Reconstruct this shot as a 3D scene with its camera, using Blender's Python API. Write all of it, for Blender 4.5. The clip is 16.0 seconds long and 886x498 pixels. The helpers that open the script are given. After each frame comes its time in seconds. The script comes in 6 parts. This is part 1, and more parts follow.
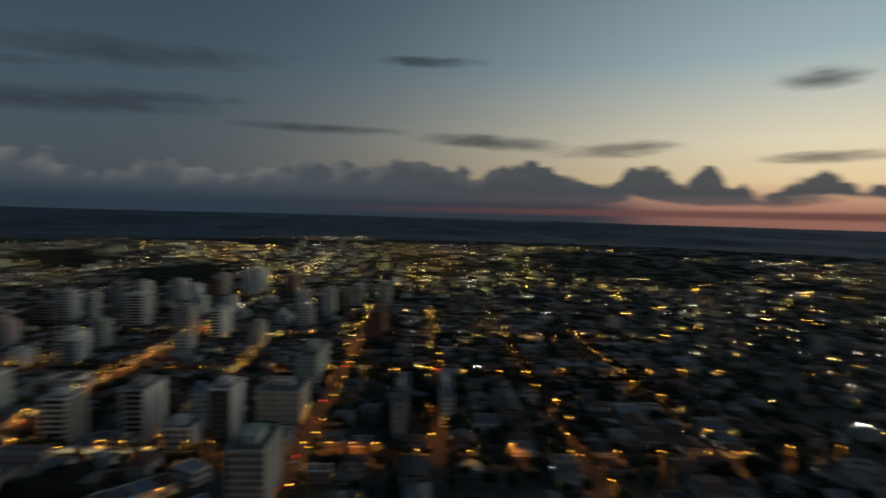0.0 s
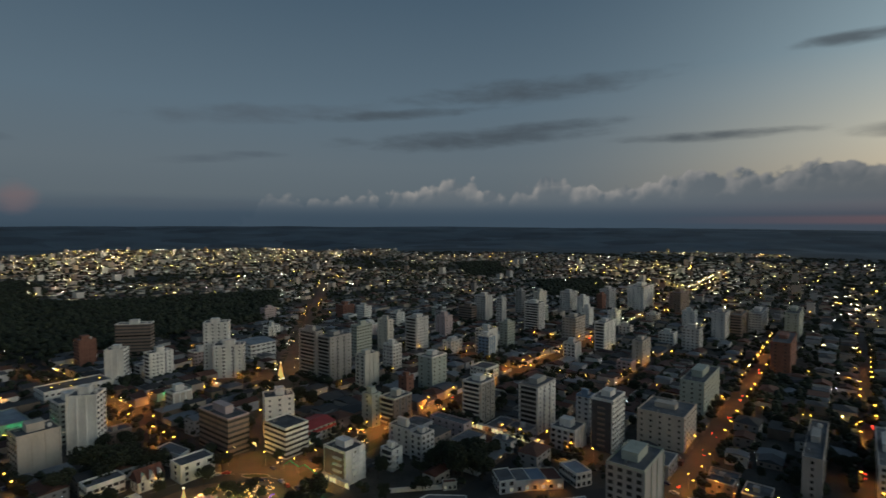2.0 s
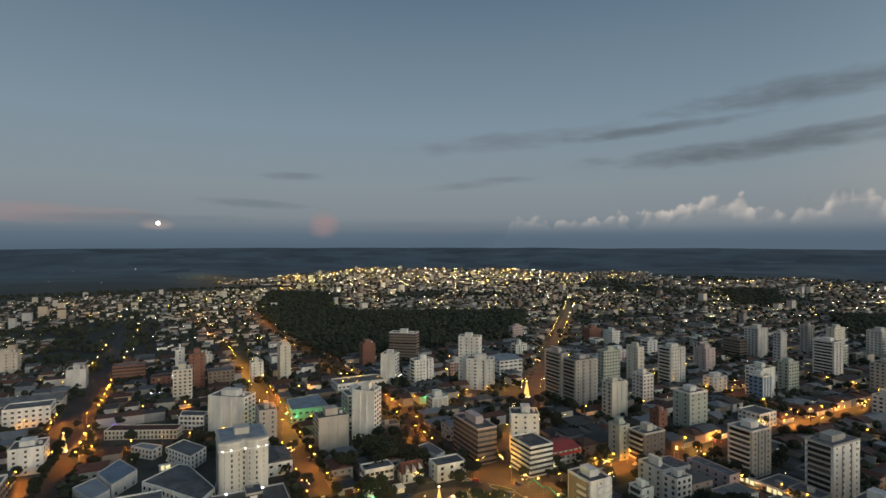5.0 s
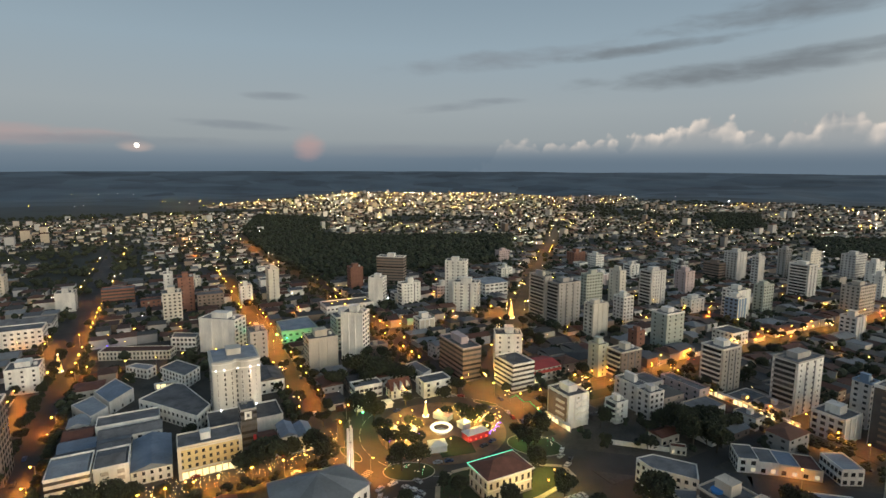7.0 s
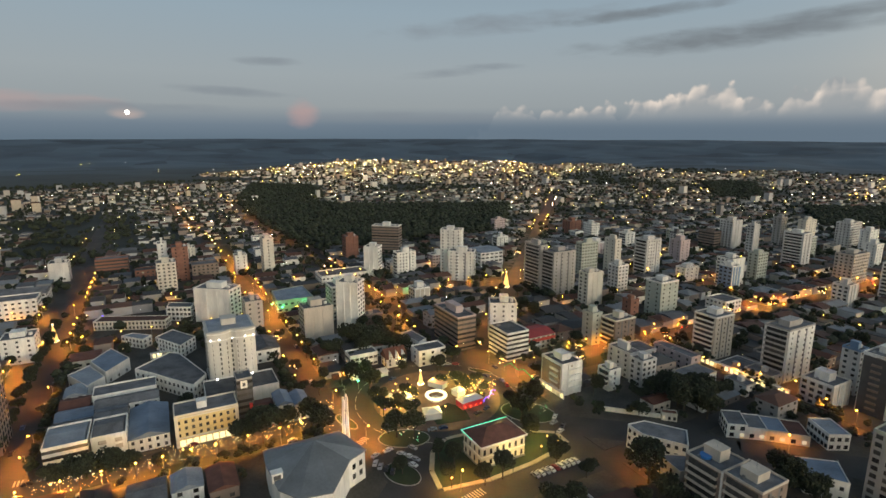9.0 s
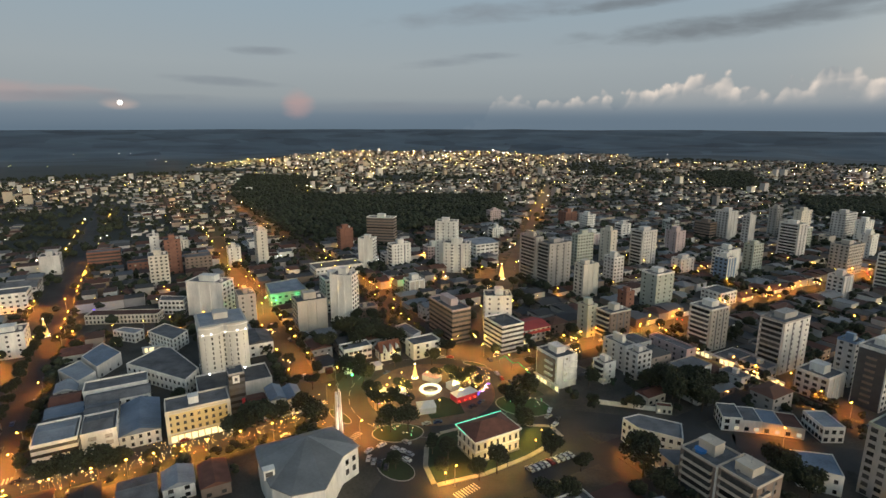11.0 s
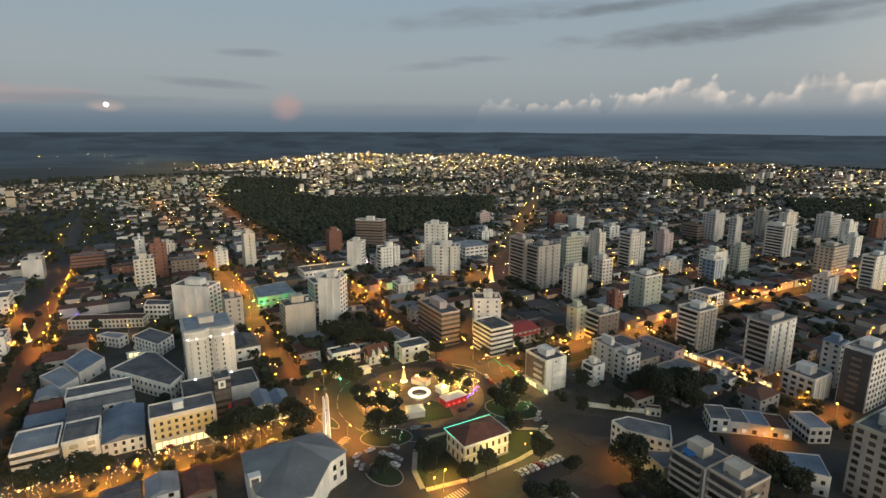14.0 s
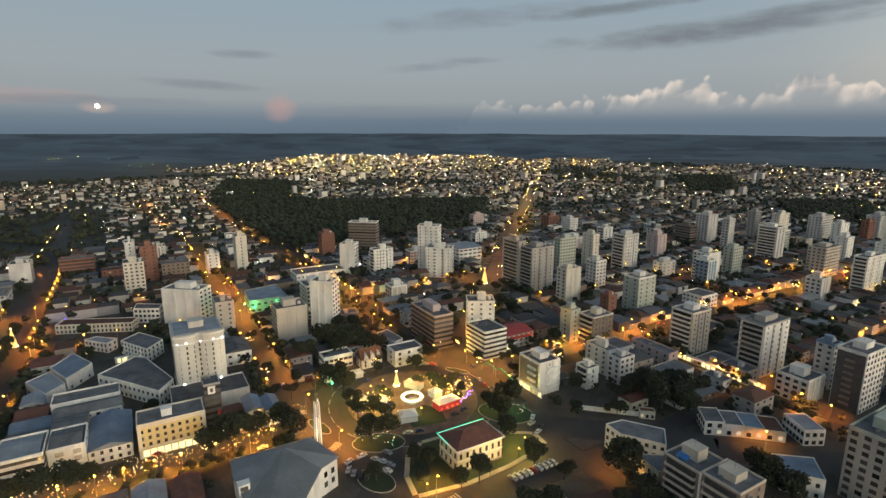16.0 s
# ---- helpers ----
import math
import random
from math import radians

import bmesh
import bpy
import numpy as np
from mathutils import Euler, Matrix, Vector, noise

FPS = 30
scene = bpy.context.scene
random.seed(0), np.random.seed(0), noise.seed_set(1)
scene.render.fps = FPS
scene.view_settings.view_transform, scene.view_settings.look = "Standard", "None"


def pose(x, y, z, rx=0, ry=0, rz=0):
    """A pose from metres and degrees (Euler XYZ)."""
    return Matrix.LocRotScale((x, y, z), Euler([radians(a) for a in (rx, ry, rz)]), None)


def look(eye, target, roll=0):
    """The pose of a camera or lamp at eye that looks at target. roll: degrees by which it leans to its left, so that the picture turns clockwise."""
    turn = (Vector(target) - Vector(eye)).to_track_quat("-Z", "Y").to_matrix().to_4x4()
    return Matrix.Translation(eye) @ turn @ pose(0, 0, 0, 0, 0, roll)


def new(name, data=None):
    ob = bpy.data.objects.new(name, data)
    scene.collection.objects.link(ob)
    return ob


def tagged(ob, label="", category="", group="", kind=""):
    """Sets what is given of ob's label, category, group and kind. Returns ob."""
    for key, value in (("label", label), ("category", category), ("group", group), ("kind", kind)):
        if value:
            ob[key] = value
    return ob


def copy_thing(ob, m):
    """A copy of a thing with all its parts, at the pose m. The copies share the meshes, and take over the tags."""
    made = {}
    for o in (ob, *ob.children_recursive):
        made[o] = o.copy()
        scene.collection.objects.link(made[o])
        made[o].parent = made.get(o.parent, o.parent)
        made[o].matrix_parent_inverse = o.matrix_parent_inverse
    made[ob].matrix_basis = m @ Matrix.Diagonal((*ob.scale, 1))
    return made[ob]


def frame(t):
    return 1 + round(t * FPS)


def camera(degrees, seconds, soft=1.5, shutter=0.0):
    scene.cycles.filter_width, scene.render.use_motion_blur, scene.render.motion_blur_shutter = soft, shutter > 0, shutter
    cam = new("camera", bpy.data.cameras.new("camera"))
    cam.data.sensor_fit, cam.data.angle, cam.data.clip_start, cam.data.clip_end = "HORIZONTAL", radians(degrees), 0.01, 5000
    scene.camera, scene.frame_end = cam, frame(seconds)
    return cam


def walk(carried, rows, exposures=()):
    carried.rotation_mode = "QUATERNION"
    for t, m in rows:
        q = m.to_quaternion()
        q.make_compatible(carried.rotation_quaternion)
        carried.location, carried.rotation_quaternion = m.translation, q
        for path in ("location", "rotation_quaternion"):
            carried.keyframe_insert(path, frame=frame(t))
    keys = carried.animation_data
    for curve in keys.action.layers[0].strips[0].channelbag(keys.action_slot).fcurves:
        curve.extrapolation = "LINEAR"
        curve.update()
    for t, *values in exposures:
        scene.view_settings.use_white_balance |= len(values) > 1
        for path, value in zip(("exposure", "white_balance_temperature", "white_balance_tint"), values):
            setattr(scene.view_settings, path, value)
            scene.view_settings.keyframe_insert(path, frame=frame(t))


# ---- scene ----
# ---- camera ----
cam = camera(79.25, 16.0, soft=1.5, shutter=1.0)
ROWS = [  # t, yaw, pitch, roll, x, y, z
    (0.00, -61.82, -3.80, -1.27, -3.3, -6.2, 128.9),
    (0.50, -47.10, -3.65, -0.79, -3.3, -6.2, 128.9),
    (1.00, -31.14, -3.38, -0.09, -3.3, -6.2, 128.9),
    (1.50, -24.79, -3.00, 0.01, -3.2, -6.3, 128.9),
    (2.00, -22.31, -2.62, -0.04, -3.2, -6.3, 128.9),
    (2.50, -13.74, -2.25, 0.28, -3.2, -6.3, 128.9),
    (2.75, -2.00, -2.03, 0.41, -3.2, -6.3, 128.9),
    (3.00, 8.27, -1.80, 0.54, -3.2, -6.3, 128.9),
    (3.50, 11.33, -1.42, 0.32, -3.1, -6.3, 128.9),
    (4.00, 6.99, -0.98, 0.02, -3.1, -6.3, 128.9),
    (4.20, 5.77, -0.84, -0.15, -3.1, -6.3, 128.9),
    (6.30, 2.61, 0.07, 0.00, -2.6, -6.2, 129.1),
    (6.50, 2.53, -2.47, -0.20, -2.5, -6.1, 129.1),
    (6.60, 2.49, -4.60, -0.19, -2.5, -6.1, 129.1),
    (6.80, 2.42, -7.30, -0.18, -2.4, -5.9, 129.2),
    (7.00, 2.34, -8.44, -0.16, -2.4, -5.8, 129.3),
    (7.50, 2.33, -8.32, -0.15, -2.2, -5.5, 129.5),
    (8.00, 2.21, -9.09, -0.13, -2.0, -5.1, 129.5),
    (8.50, 2.09, -10.41, -0.12, -1.7, -4.6, 129.5),
    (9.00, 1.93, -11.81, -0.11, -1.5, -3.9, 129.5),
    (11.50, 1.46, -12.82, -0.06, -0.2, -0.4, 130.1),
    (12.00, 1.36, -12.74, -0.10, -0.1, -0.1, 130.1),
    (12.50, 1.11, -12.66, -0.13, 0.0, -0.0, 130.0),
    (13.00, 0.87, -12.57, -0.11, 0.1, 0.0, 129.9),
    (13.50, 0.66, -12.52, -0.14, 0.1, 0.1, 129.8),
    (14.00, 0.44, -12.52, -0.15, 0.2, 0.3, 129.8),
    (14.50, 0.21, -12.53, -0.12, 0.3, 0.8, 129.8),
    (15.00, 0.04, -12.52, -0.09, 0.5, 1.3, 129.8),
    (15.50, -0.11, -12.44, -0.08, 0.7, 2.0, 129.8),
    (16.00, -0.21, -12.38, -0.09, 1.0, 2.7, 129.9),
]
EXPOSURES = [(0.0, -2.17, 5600, 5), (0.6, -2.08, 5600, 5), (1.2, -1.77, 5650, 5), (1.6, -1.58, 5700, 5), (2.1, -1.3, 5750, 5), (3.5, -0.75, 6050, 7), (4.2, -0.55, 6100, 8), (6.3, -0.25, 6400, 10), (7.0, 0.0, 6500, 10), (16.0, 0.0, 6500, 10)]
walk(cam, [(t, pose(x, y, z, 90 + p, r, a)) for t, a, p, r, x, y, z in ROWS], EXPOSURES)

# ---- sky: dusk, glow of the set sun low on one side, clouds, clear blue on the other ----
world = bpy.data.worlds.new("dusk_sky")
scene.world = world
world.use_nodes = True
WN, WL = world.node_tree.nodes, world.node_tree.links
WN.clear()


def wmath(op, a, b=None, c=None, clamp=False):
    n = WN.new("ShaderNodeMath")
    n.operation, n.use_clamp = op, clamp
    for i, v in enumerate((a, b, c)):
        if v is None:
            continue
        if isinstance(v, (int, float)):
            n.inputs[i].default_value = v
        else:
            WL.new(v, n.inputs[i])
    return n.outputs[0]


def wramp(value, stops):
    n = WN.new("ShaderNodeValToRGB")
    e = n.color_ramp.elements
    while len(e) < len(stops):
        e.new(0.5)
    for el, (p, col) in zip(e, stops):
        el.position, el.color = p, (*col, 1)
    WL.new(value, n.inputs[0])
    return n.outputs[0]


def wmix(f, a, b):
    n = WN.new("ShaderNodeMix")
    n.data_type = "RGBA"
    for s, v in ((n.inputs[0], f), (n.inputs[6], a), (n.inputs[7], b)):
        if isinstance(v, (int, float)):
            s.default_value = v
        elif isinstance(v, tuple):
            s.default_value = (*v, 1)
        else:
            WL.new(v, s)
    return n.outputs[2]


def smooth(x, a, b):
    n = WN.new("ShaderNodeMapRange")
    n.interpolation_type = "SMOOTHSTEP"
    WL.new(x, n.inputs[0])
    n.inputs[1].default_value, n.inputs[2].default_value = a, b
    return n.outputs[0]


tc = WN.new("ShaderNodeTexCoord")
sep = WN.new("ShaderNodeSeparateXYZ")
WL.new(tc.outputs["Generated"], sep.inputs[0])
DX, DY, DZ = sep.outputs
EL = wmath("MULTIPLY", wmath("ARCSINE", DZ), 57.2958)                      # degrees above the horizon
AZ = wmath("MULTIPLY", wmath("ARCTAN2", wmath("MULTIPLY", DX, -1.0), DY), 57.2958)   # degrees, left of ahead
U = wmath("DIVIDE", EL, 60.0, clamp=True)
blue = wramp(U, [(0.0, (.13, .18, .23)), (0.02, (.17, .22, .27)), (0.05, (.31, .345, .36)), (0.10, (.34, .385, .405)), (0.2, (.30, .385, .445)),
                 (0.45, (.138, .215, .295)), (1.0, (.055, .095, .16))])
glow = wramp(U, [(0.0, (2.1, .78, .46)), (0.03, (3.0, 1.4, .75)), (0.06, (4.5, 3.05, 1.5)), (0.12, (4.3, 3.4, 2.1)), (0.25, (1.95, 2.2, 2.05)),
                 (0.5, (.6, .76, .88)), (1.0, (.10, .16, .25))])
SUNSET = -127.0
off = wmath("ABSOLUTE", wmath("WRAP", wmath("SUBTRACT", AZ, SUNSET), 180.0, -180.0))
side = smooth(off, 110.0, 24.0)
sky = wmix(wmath("MULTIPLY", wmath("POWER", side, 1.9), .85), blue, glow)

# the glow is strongest where the sun went down
core = wmath("MULTIPLY", smooth(off, 25.0, 0.0), smooth(EL, 30.0, 4.0))
sky = wmix(wmath("MULTIPLY", core, .9), sky, (10.5, 8.8, 6.6))
# clouds, in degrees of azimuth and height
comb = WN.new("ShaderNodeCombineXYZ")
WL.new(wmath("MULTIPLY", AZ, 0.12), comb.inputs[0])
WL.new(wmath("MULTIPLY", EL, 0.45), comb.inputs[1])


def wnoise(scale, detail, rough, warp=0.0):
    n = WN.new("ShaderNodeTexNoise")
    n.inputs["Scale"].default_value, n.inputs["Detail"].default_value = scale, detail
    n.inputs["Roughness"].default_value, n.inputs["Distortion"].default_value = rough, warp
    WL.new(comb.outputs[0], n.inputs["Vector"])
    return n.outputs[0]


fine = wnoise(3.2, 5, .55, .4)
streak = wnoise(1.0, 3, .5, .5)
heap = WN.new("ShaderNodeCombineXYZ")
WL.new(wmath("MULTIPLY", AZ, 0.30), heap.inputs[0])
WL.new(wmath("MULTIPLY", EL, 0.26), heap.inputs[1])


def heaps(scale, detail, seed, dx=0.0, dy=0.0):
    n = WN.new("ShaderNodeTexNoise")
    n.inputs["Scale"].default_value, n.inputs["Detail"].default_value = scale, detail
    off_by = WN.new("ShaderNodeVectorMath")
    off_by.inputs[1].default_value = (seed + dx, seed * 2 + dy, 0)
    WL.new(heap.outputs[0], off_by.inputs[0])
    WL.new(off_by.outputs[0], n.inputs["Vector"])
    return n.outputs[0]


puff, billow, long_swell = heaps(.8, 2, 0), heaps(2.2, 4, 5.3), heaps(.22, 2, 9.1)


def lobes(scale, dx=0.0, dy=0.0):
    """Rounded lumps, as distance from their middles."""
    n = WN.new("ShaderNodeTexVoronoi")
    n.feature = "SMOOTH_F1"
    n.inputs["Scale"].default_value, n.inputs["Smoothness"].default_value = scale, .35
    by = WN.new("ShaderNodeVectorMath")
    by.inputs[1].default_value = (dx, dy, 0)
    WL.new(heap.outputs[0], by.inputs[0])
    bend, fuzz = WN.new("ShaderNodeVectorMath"), WN.new("ShaderNodeTexNoise")
    bend.operation = "MULTIPLY_ADD"
    fuzz.inputs["Scale"].default_value, fuzz.inputs["Detail"].default_value = 3.0, 3
    WL.new(heap.outputs[0], fuzz.inputs["Vector"])
    WL.new(fuzz.outputs["Color"], bend.inputs[0])
    bend.inputs[1].default_value = (.22, .22, 0)
    WL.new(by.outputs[0], bend.inputs[2])
    WL.new(bend.outputs[0], n.inputs["Vector"])
    return n.outputs["Distance"]


knobs, curls = lobes(1.5), lobes(3.6)
knobs_shift, curls_shift = lobes(1.5, .14, .14), lobes(3.6, .06, .06)


def cloud(az, el, rx, ry, tilt=0.0, rag=.75):
    """How much of a long cloud lies in a direction: its middle, half-length, half-height and lean in degrees."""
    c, s = math.cos(radians(tilt)), math.sin(radians(tilt))
    dx, dy = wmath("SUBTRACT", AZ, az), wmath("SUBTRACT", EL, el)
    a = wmath("MULTIPLY_ADD", dx, c / rx, wmath("MULTIPLY", dy, s / rx))
    b = wmath("MULTIPLY_ADD", dx, -s / ry, wmath("MULTIPLY", dy, c / ry))
    r = wmath("ADD", wmath("MULTIPLY", a, a), wmath("MULTIPLY", b, b))
    n = wmath("MULTIPLY", wmath("SUBTRACT", fine, 0.5), rag * 2.0)
    n2 = wmath("MULTIPLY_ADD", wmath("SUBTRACT", streak, 0.5), rag * 3.4, n)
    return smooth(wmath("ADD", r, n2), 1.55, -0.6)


def layered(base, masks, colour):
    m = masks[0]
    for k in masks[1:]:
        m = wmath("MAXIMUM", m, k)
    return wmix(m, base, colour)

far_side = smooth(AZ, -35.0, -75.0)
dark_cloud = wmix(far_side, (.165, .185, .203), (.20, .205, .21))


def soft(mask, k):
    return wmath("MULTIPLY", mask, k)


# thin cloud at the moon, with the moon's pinkish glow painted into it
sky = layered(sky, [soft(cloud(31.8, 2.1, 1.5, .55, 0, .5), .6)], (.66, .48, .40))
sky = layered(sky, [soft(cloud(45, 2.9, 13, .9), .55), soft(cloud(16.2, 2.3, 1.5, 1.4, 0, .5), .75)], (.50, .33, .31))
sky = layered(sky, [soft(k, .7) for k in (cloud(23, 4.3, 6, .45, 3), cloud(19, 7.1, 3, .4), cloud(1.5, 6.4, 4.5, .45, -5), cloud(-3, 7, 3.5, .35), cloud(-4, 11, 11, .9, -5), cloud(33, 2.6, 9, .5), cloud(4, 1.9, 11, .6))],
              wmix(0.6, dark_cloud, (.27, .31, .35)))
sky = layered(sky, [soft(k, .82) for k in (cloud(-25, 8.9, 14, 1.0, -3), cloud(-32, 13.8, 14, 1.1, -3), cloud(-18, 11.4, 9, .5, -4), cloud(-33, 10.0, 8, .7, -3), cloud(-49, 8.4, 8.5, .5), cloud(-60, 15.4, 5.5, .55), cloud(-67, 7.5, 7.5, .75, 3),
                    cloud(-80, 6.8, 6.5, .75, -3), cloud(-96, 12.2, 3.5, .9), cloud(-98, 5.6, 5, .55))], dark_cloud)
# heaped bank along the horizon: domes of cloud, knobbly with billows, their tops catching the last light
HEAPS = [(-5.8, 3.2, 3.0), (-10, 2.9, 4.0), (-14.3, 3.8, 1.6), (-18.2, 3.9, 1.8), (-20.6, 4.1, 2.0), (-23.6, 5.1, 3.2), (-27.5, 3.7, 3.2), (-31.6, 4.3, 2.8), (-34.2, 5.4, 2.4), (-36.7, 4.5, 2.2),
         (-41, 3.9, 4.0), (-45, 5.0, 3.4), (-48.2, 5.3, 3.4), (-51.5, 4.4, 4.0), (-54.5, 5.4, 5.0), (-60.2, 5.6, 6.0), (-66, 4.0, 4.0), (-70, 5.8, 4.5), (-74.5, 4.3, 3.5), (-78.4, 3.9, 3.0), (-82.6, 5.2, 3.8), (-87.8, 5.0, 1.8), (-90, 3.2, 2.6), (-97, 4.3, 3.2), (-101, 3.2, 4.0)]
top = wmath("MULTIPLY_ADD", smooth(AZ, 6.0, -8.0), 5.1, -2.5)
for az, peak, width in HEAPS:
    dx = wmath("MULTIPLY_ADD", AZ, 1.0 / width, -az / width)
    q = wmath("MULTIPLY", dx, dx)
    top = wmath("MAXIMUM", top, wmath("MULTIPLY_ADD", wmath("MULTIPLY", q, wmath("ADD", q, .35)), -1.5, peak))
top = wmath("MULTIPLY_ADD", wmath("SUBTRACT", .42, knobs), 1.5, top)
top = wmath("MULTIPLY_ADD", wmath("SUBTRACT", .42, curls), .9, top)
top = wmath("MULTIPLY_ADD", wmath("SUBTRACT", billow, .5), 1.8, top)
depth = wmath("SUBTRACT", top, EL)
relief = wmath("MULTIPLY_ADD", wmath("SUBTRACT", knobs_shift, knobs), 2.4, wmath("MULTIPLY_ADD", wmath("SUBTRACT", curls_shift, curls), 1.5, wmath("MULTIPLY_ADD", wmath("SUBTRACT", puff, .5), 1.6, .42)), clamp=True)
lit = wmath("MULTIPLY", wmath("MULTIPLY", smooth(depth, 2.4, .1), wmath("MULTIPLY", smooth(AZ, -84.0, -40.0), smooth(AZ, 2.0, -12.0))), smooth(EL, 1.6, 3.2))
bank = wmix(wmath("MULTIPLY", lit, relief), wmix(smooth(EL, .8, 3.2), (.20, .25, .295), wmix(far_side, (.345, .365, .375), (.235, .255, .275))), (.80, .70, .61))
base_gap = wmath("MAXIMUM", smooth(AZ, -84.0, -76.0), smooth(wmath("MULTIPLY_ADD", wmath("SUBTRACT", streak, .5), 4.0, EL), 1.2, 2.0))
sky = wmix(wmath("MULTIPLY", wmath("MULTIPLY", smooth(depth, -0.12, 0.45), base_gap), wmath("MULTIPLY_ADD", smooth(EL, 1.0, 2.6), .2, .75)), sky, bank)
# low dark haze bank with a rose line under it on the sunset side
haze = wmath("MULTIPLY", smooth(EL, 2.2, .4), wmath("MULTIPLY", smooth(AZ, 25.0, -10.0), wmath("MULTIPLY_ADD", smooth(AZ, -74.0, -88.0), -.75, 1.0)))
sky = wmix(wmath("MULTIPLY", haze, .85), sky, wmix(far_side, (.13, .18, .232), (.12, .15, .19)))
rose = wmath("MULTIPLY", wmath("MULTIPLY", smooth(EL, 1.0, .55), smooth(EL, -.1, .3)), smooth(AZ, -40.0, -100.0))
sky = wmix(rose, sky, (.70, .28, .22))
bg = WN.new("ShaderNodeBackground")
WL.new(sky, bg.inputs[0])
bg.inputs[1].default_value = 1.0
wo = WN.new("ShaderNodeOutputWorld")
WL.new(bg.outputs[0], wo.inputs[0])

# ---- materials ----
def mat(name, colour, rough=.8, var=.25, scale=.35, fine=4.0, bump=.0, metal=0.0, island=0.0, random=0.0, stretch=1.0, second=None, ribs=0.0):
    """Painted or mineral surface: two scales of noise over a base colour, an optional tint per loose piece or per object."""
    m = bpy.data.materials.new(name)
    m.use_nodes = True
    N, L = m.node_tree.nodes, m.node_tree.links
    b = N["Principled BSDF"]
    b.inputs["Roughness"].default_value, b.inputs["Metallic"].default_value = rough, metal
    t, mp = N.new("ShaderNodeTexCoord"), N.new("ShaderNodeMapping")
    L.new(t.outputs["Object"], mp.inputs[0])
    mp.inputs["Scale"].default_value = (1, 1, stretch)
    n1, n2 = N.new("ShaderNodeTexNoise"), N.new("ShaderNodeTexNoise")
    for n, s in ((n1, scale), (n2, fine)):
        n.inputs["Scale"].default_value, n.inputs["Detail"].default_value = s, 4
        L.new(mp.outputs[0], n.inputs["Vector"])
    add = N.new("ShaderNodeMath")
    add.operation = "MULTIPLY_ADD"
    L.new(n2.outputs[0], add.inputs[0])
    add.inputs[1].default_value = .45
    L.new(n1.outputs[0], add.inputs[2])
    r = N.new("ShaderNodeMapRange")
    L.new(add.outputs[0], r.inputs[0])
    r.inputs[1].default_value, r.inputs[2].default_value = .45, 1.0
    mix = N.new("ShaderNodeMix")
    mix.data_type = "RGBA"
    L.new(r.outputs[0], mix.inputs[0])
    lo = second or tuple(c * (1 - var) for c in colour)
    hi = colour if second else tuple(min(1, c * (1 + var * .5)) for c in colour)
    mix.inputs[6].default_value, mix.inputs[7].default_value = (*lo, 1), (*hi, 1)
    out = mix.outputs[2]
    # sheet ribs only as darker stripes, their shading lines put into the colour
    if ribs:
        wv, dk = N.new("ShaderNodeTexWave"), N.new("ShaderNodeMix")
        wv.inputs["Scale"].default_value, wv.inputs["Distortion"].default_value = ribs, .3
        L.new(t.outputs["Object"], wv.inputs["Vector"])
        dk.data_type, dk.blend_type = "RGBA", "MULTIPLY"
        L.new(wv.outputs["Fac"], dk.inputs[0])
        L.new(out, dk.inputs[6])
        dk.inputs[7].default_value = (.80, .80, .82, 1)
        out = dk.outputs[2]
    if island or random:
        src = N.new("ShaderNodeNewGeometry").outputs["Random Per Island"] if island else N.new("ShaderNodeObjectInfo").outputs["Random"]
        if island and random:
            both, wn = N.new("ShaderNodeMath"), N.new("ShaderNodeTexWhiteNoise")
            wn.noise_dimensions = "1D"
            L.new(src, both.inputs[0])
            L.new(N.new("ShaderNodeObjectInfo").outputs["Random"], both.inputs[1])
            L.new(both.outputs[0], wn.inputs["W"])
            src = wn.outputs["Value"]
        hs, k = N.new("ShaderNodeHueSaturation"), island or random
        v = N.new("ShaderNodeMapRange")
        L.new(src, v.inputs[0])
        v.inputs[3].default_value, v.inputs[4].default_value = 1 - k, 1 + k * .6
        L.new(v.outputs[0], hs.inputs["Value"])
        L.new(out, hs.inputs["Color"])
        out = hs.outputs[0]
    L.new(out, b.inputs["Base Color"])
    if bump:
        bp = N.new("ShaderNodeBump")
        bp.inputs["Strength"].default_value, bp.inputs["Distance"].default_value = bump, .1
        L.new(n2.outputs[0], bp.inputs["Height"])
        L.new(bp.outputs[0], b.inputs["Normal"])
    return m


def palette(name, colours, rough=.85, var=.2, by="island", scale=.3):
    """A surface whose colour is picked from a few paints, piece by piece or object by object."""
    m = mat(name, (1, 1, 1), rough, var, scale)
    N, L = m.node_tree.nodes, m.node_tree.links
    b = N["Principled BSDF"]
    was = b.inputs["Base Color"].links[0].from_socket
    src = N.new("ShaderNodeNewGeometry").outputs["Random Per Island"] if by == "island" else N.new("ShaderNodeObjectInfo").outputs["Random"]
    ramp = N.new("ShaderNodeValToRGB")
    ramp.color_ramp.interpolation = "CONSTANT"
    e = ramp.color_ramp.elements
    while len(e) < len(colours):
        e.new(.5)
    for i, (el, c) in enumerate(zip(e, colours)):
        el.position, el.color = i / len(colours), (*c, 1)
    L.new(src, ramp.inputs[0])
    mx = N.new("ShaderNodeMix")
    mx.data_type, mx.blend_type = "RGBA", "MULTIPLY"
    mx.inputs[0].default_value = 1
    L.new(ramp.outputs[0], mx.inputs[6])
    L.new(was, mx.inputs[7])
    L.new(mx.outputs[2], b.inputs["Base Color"])
    return m


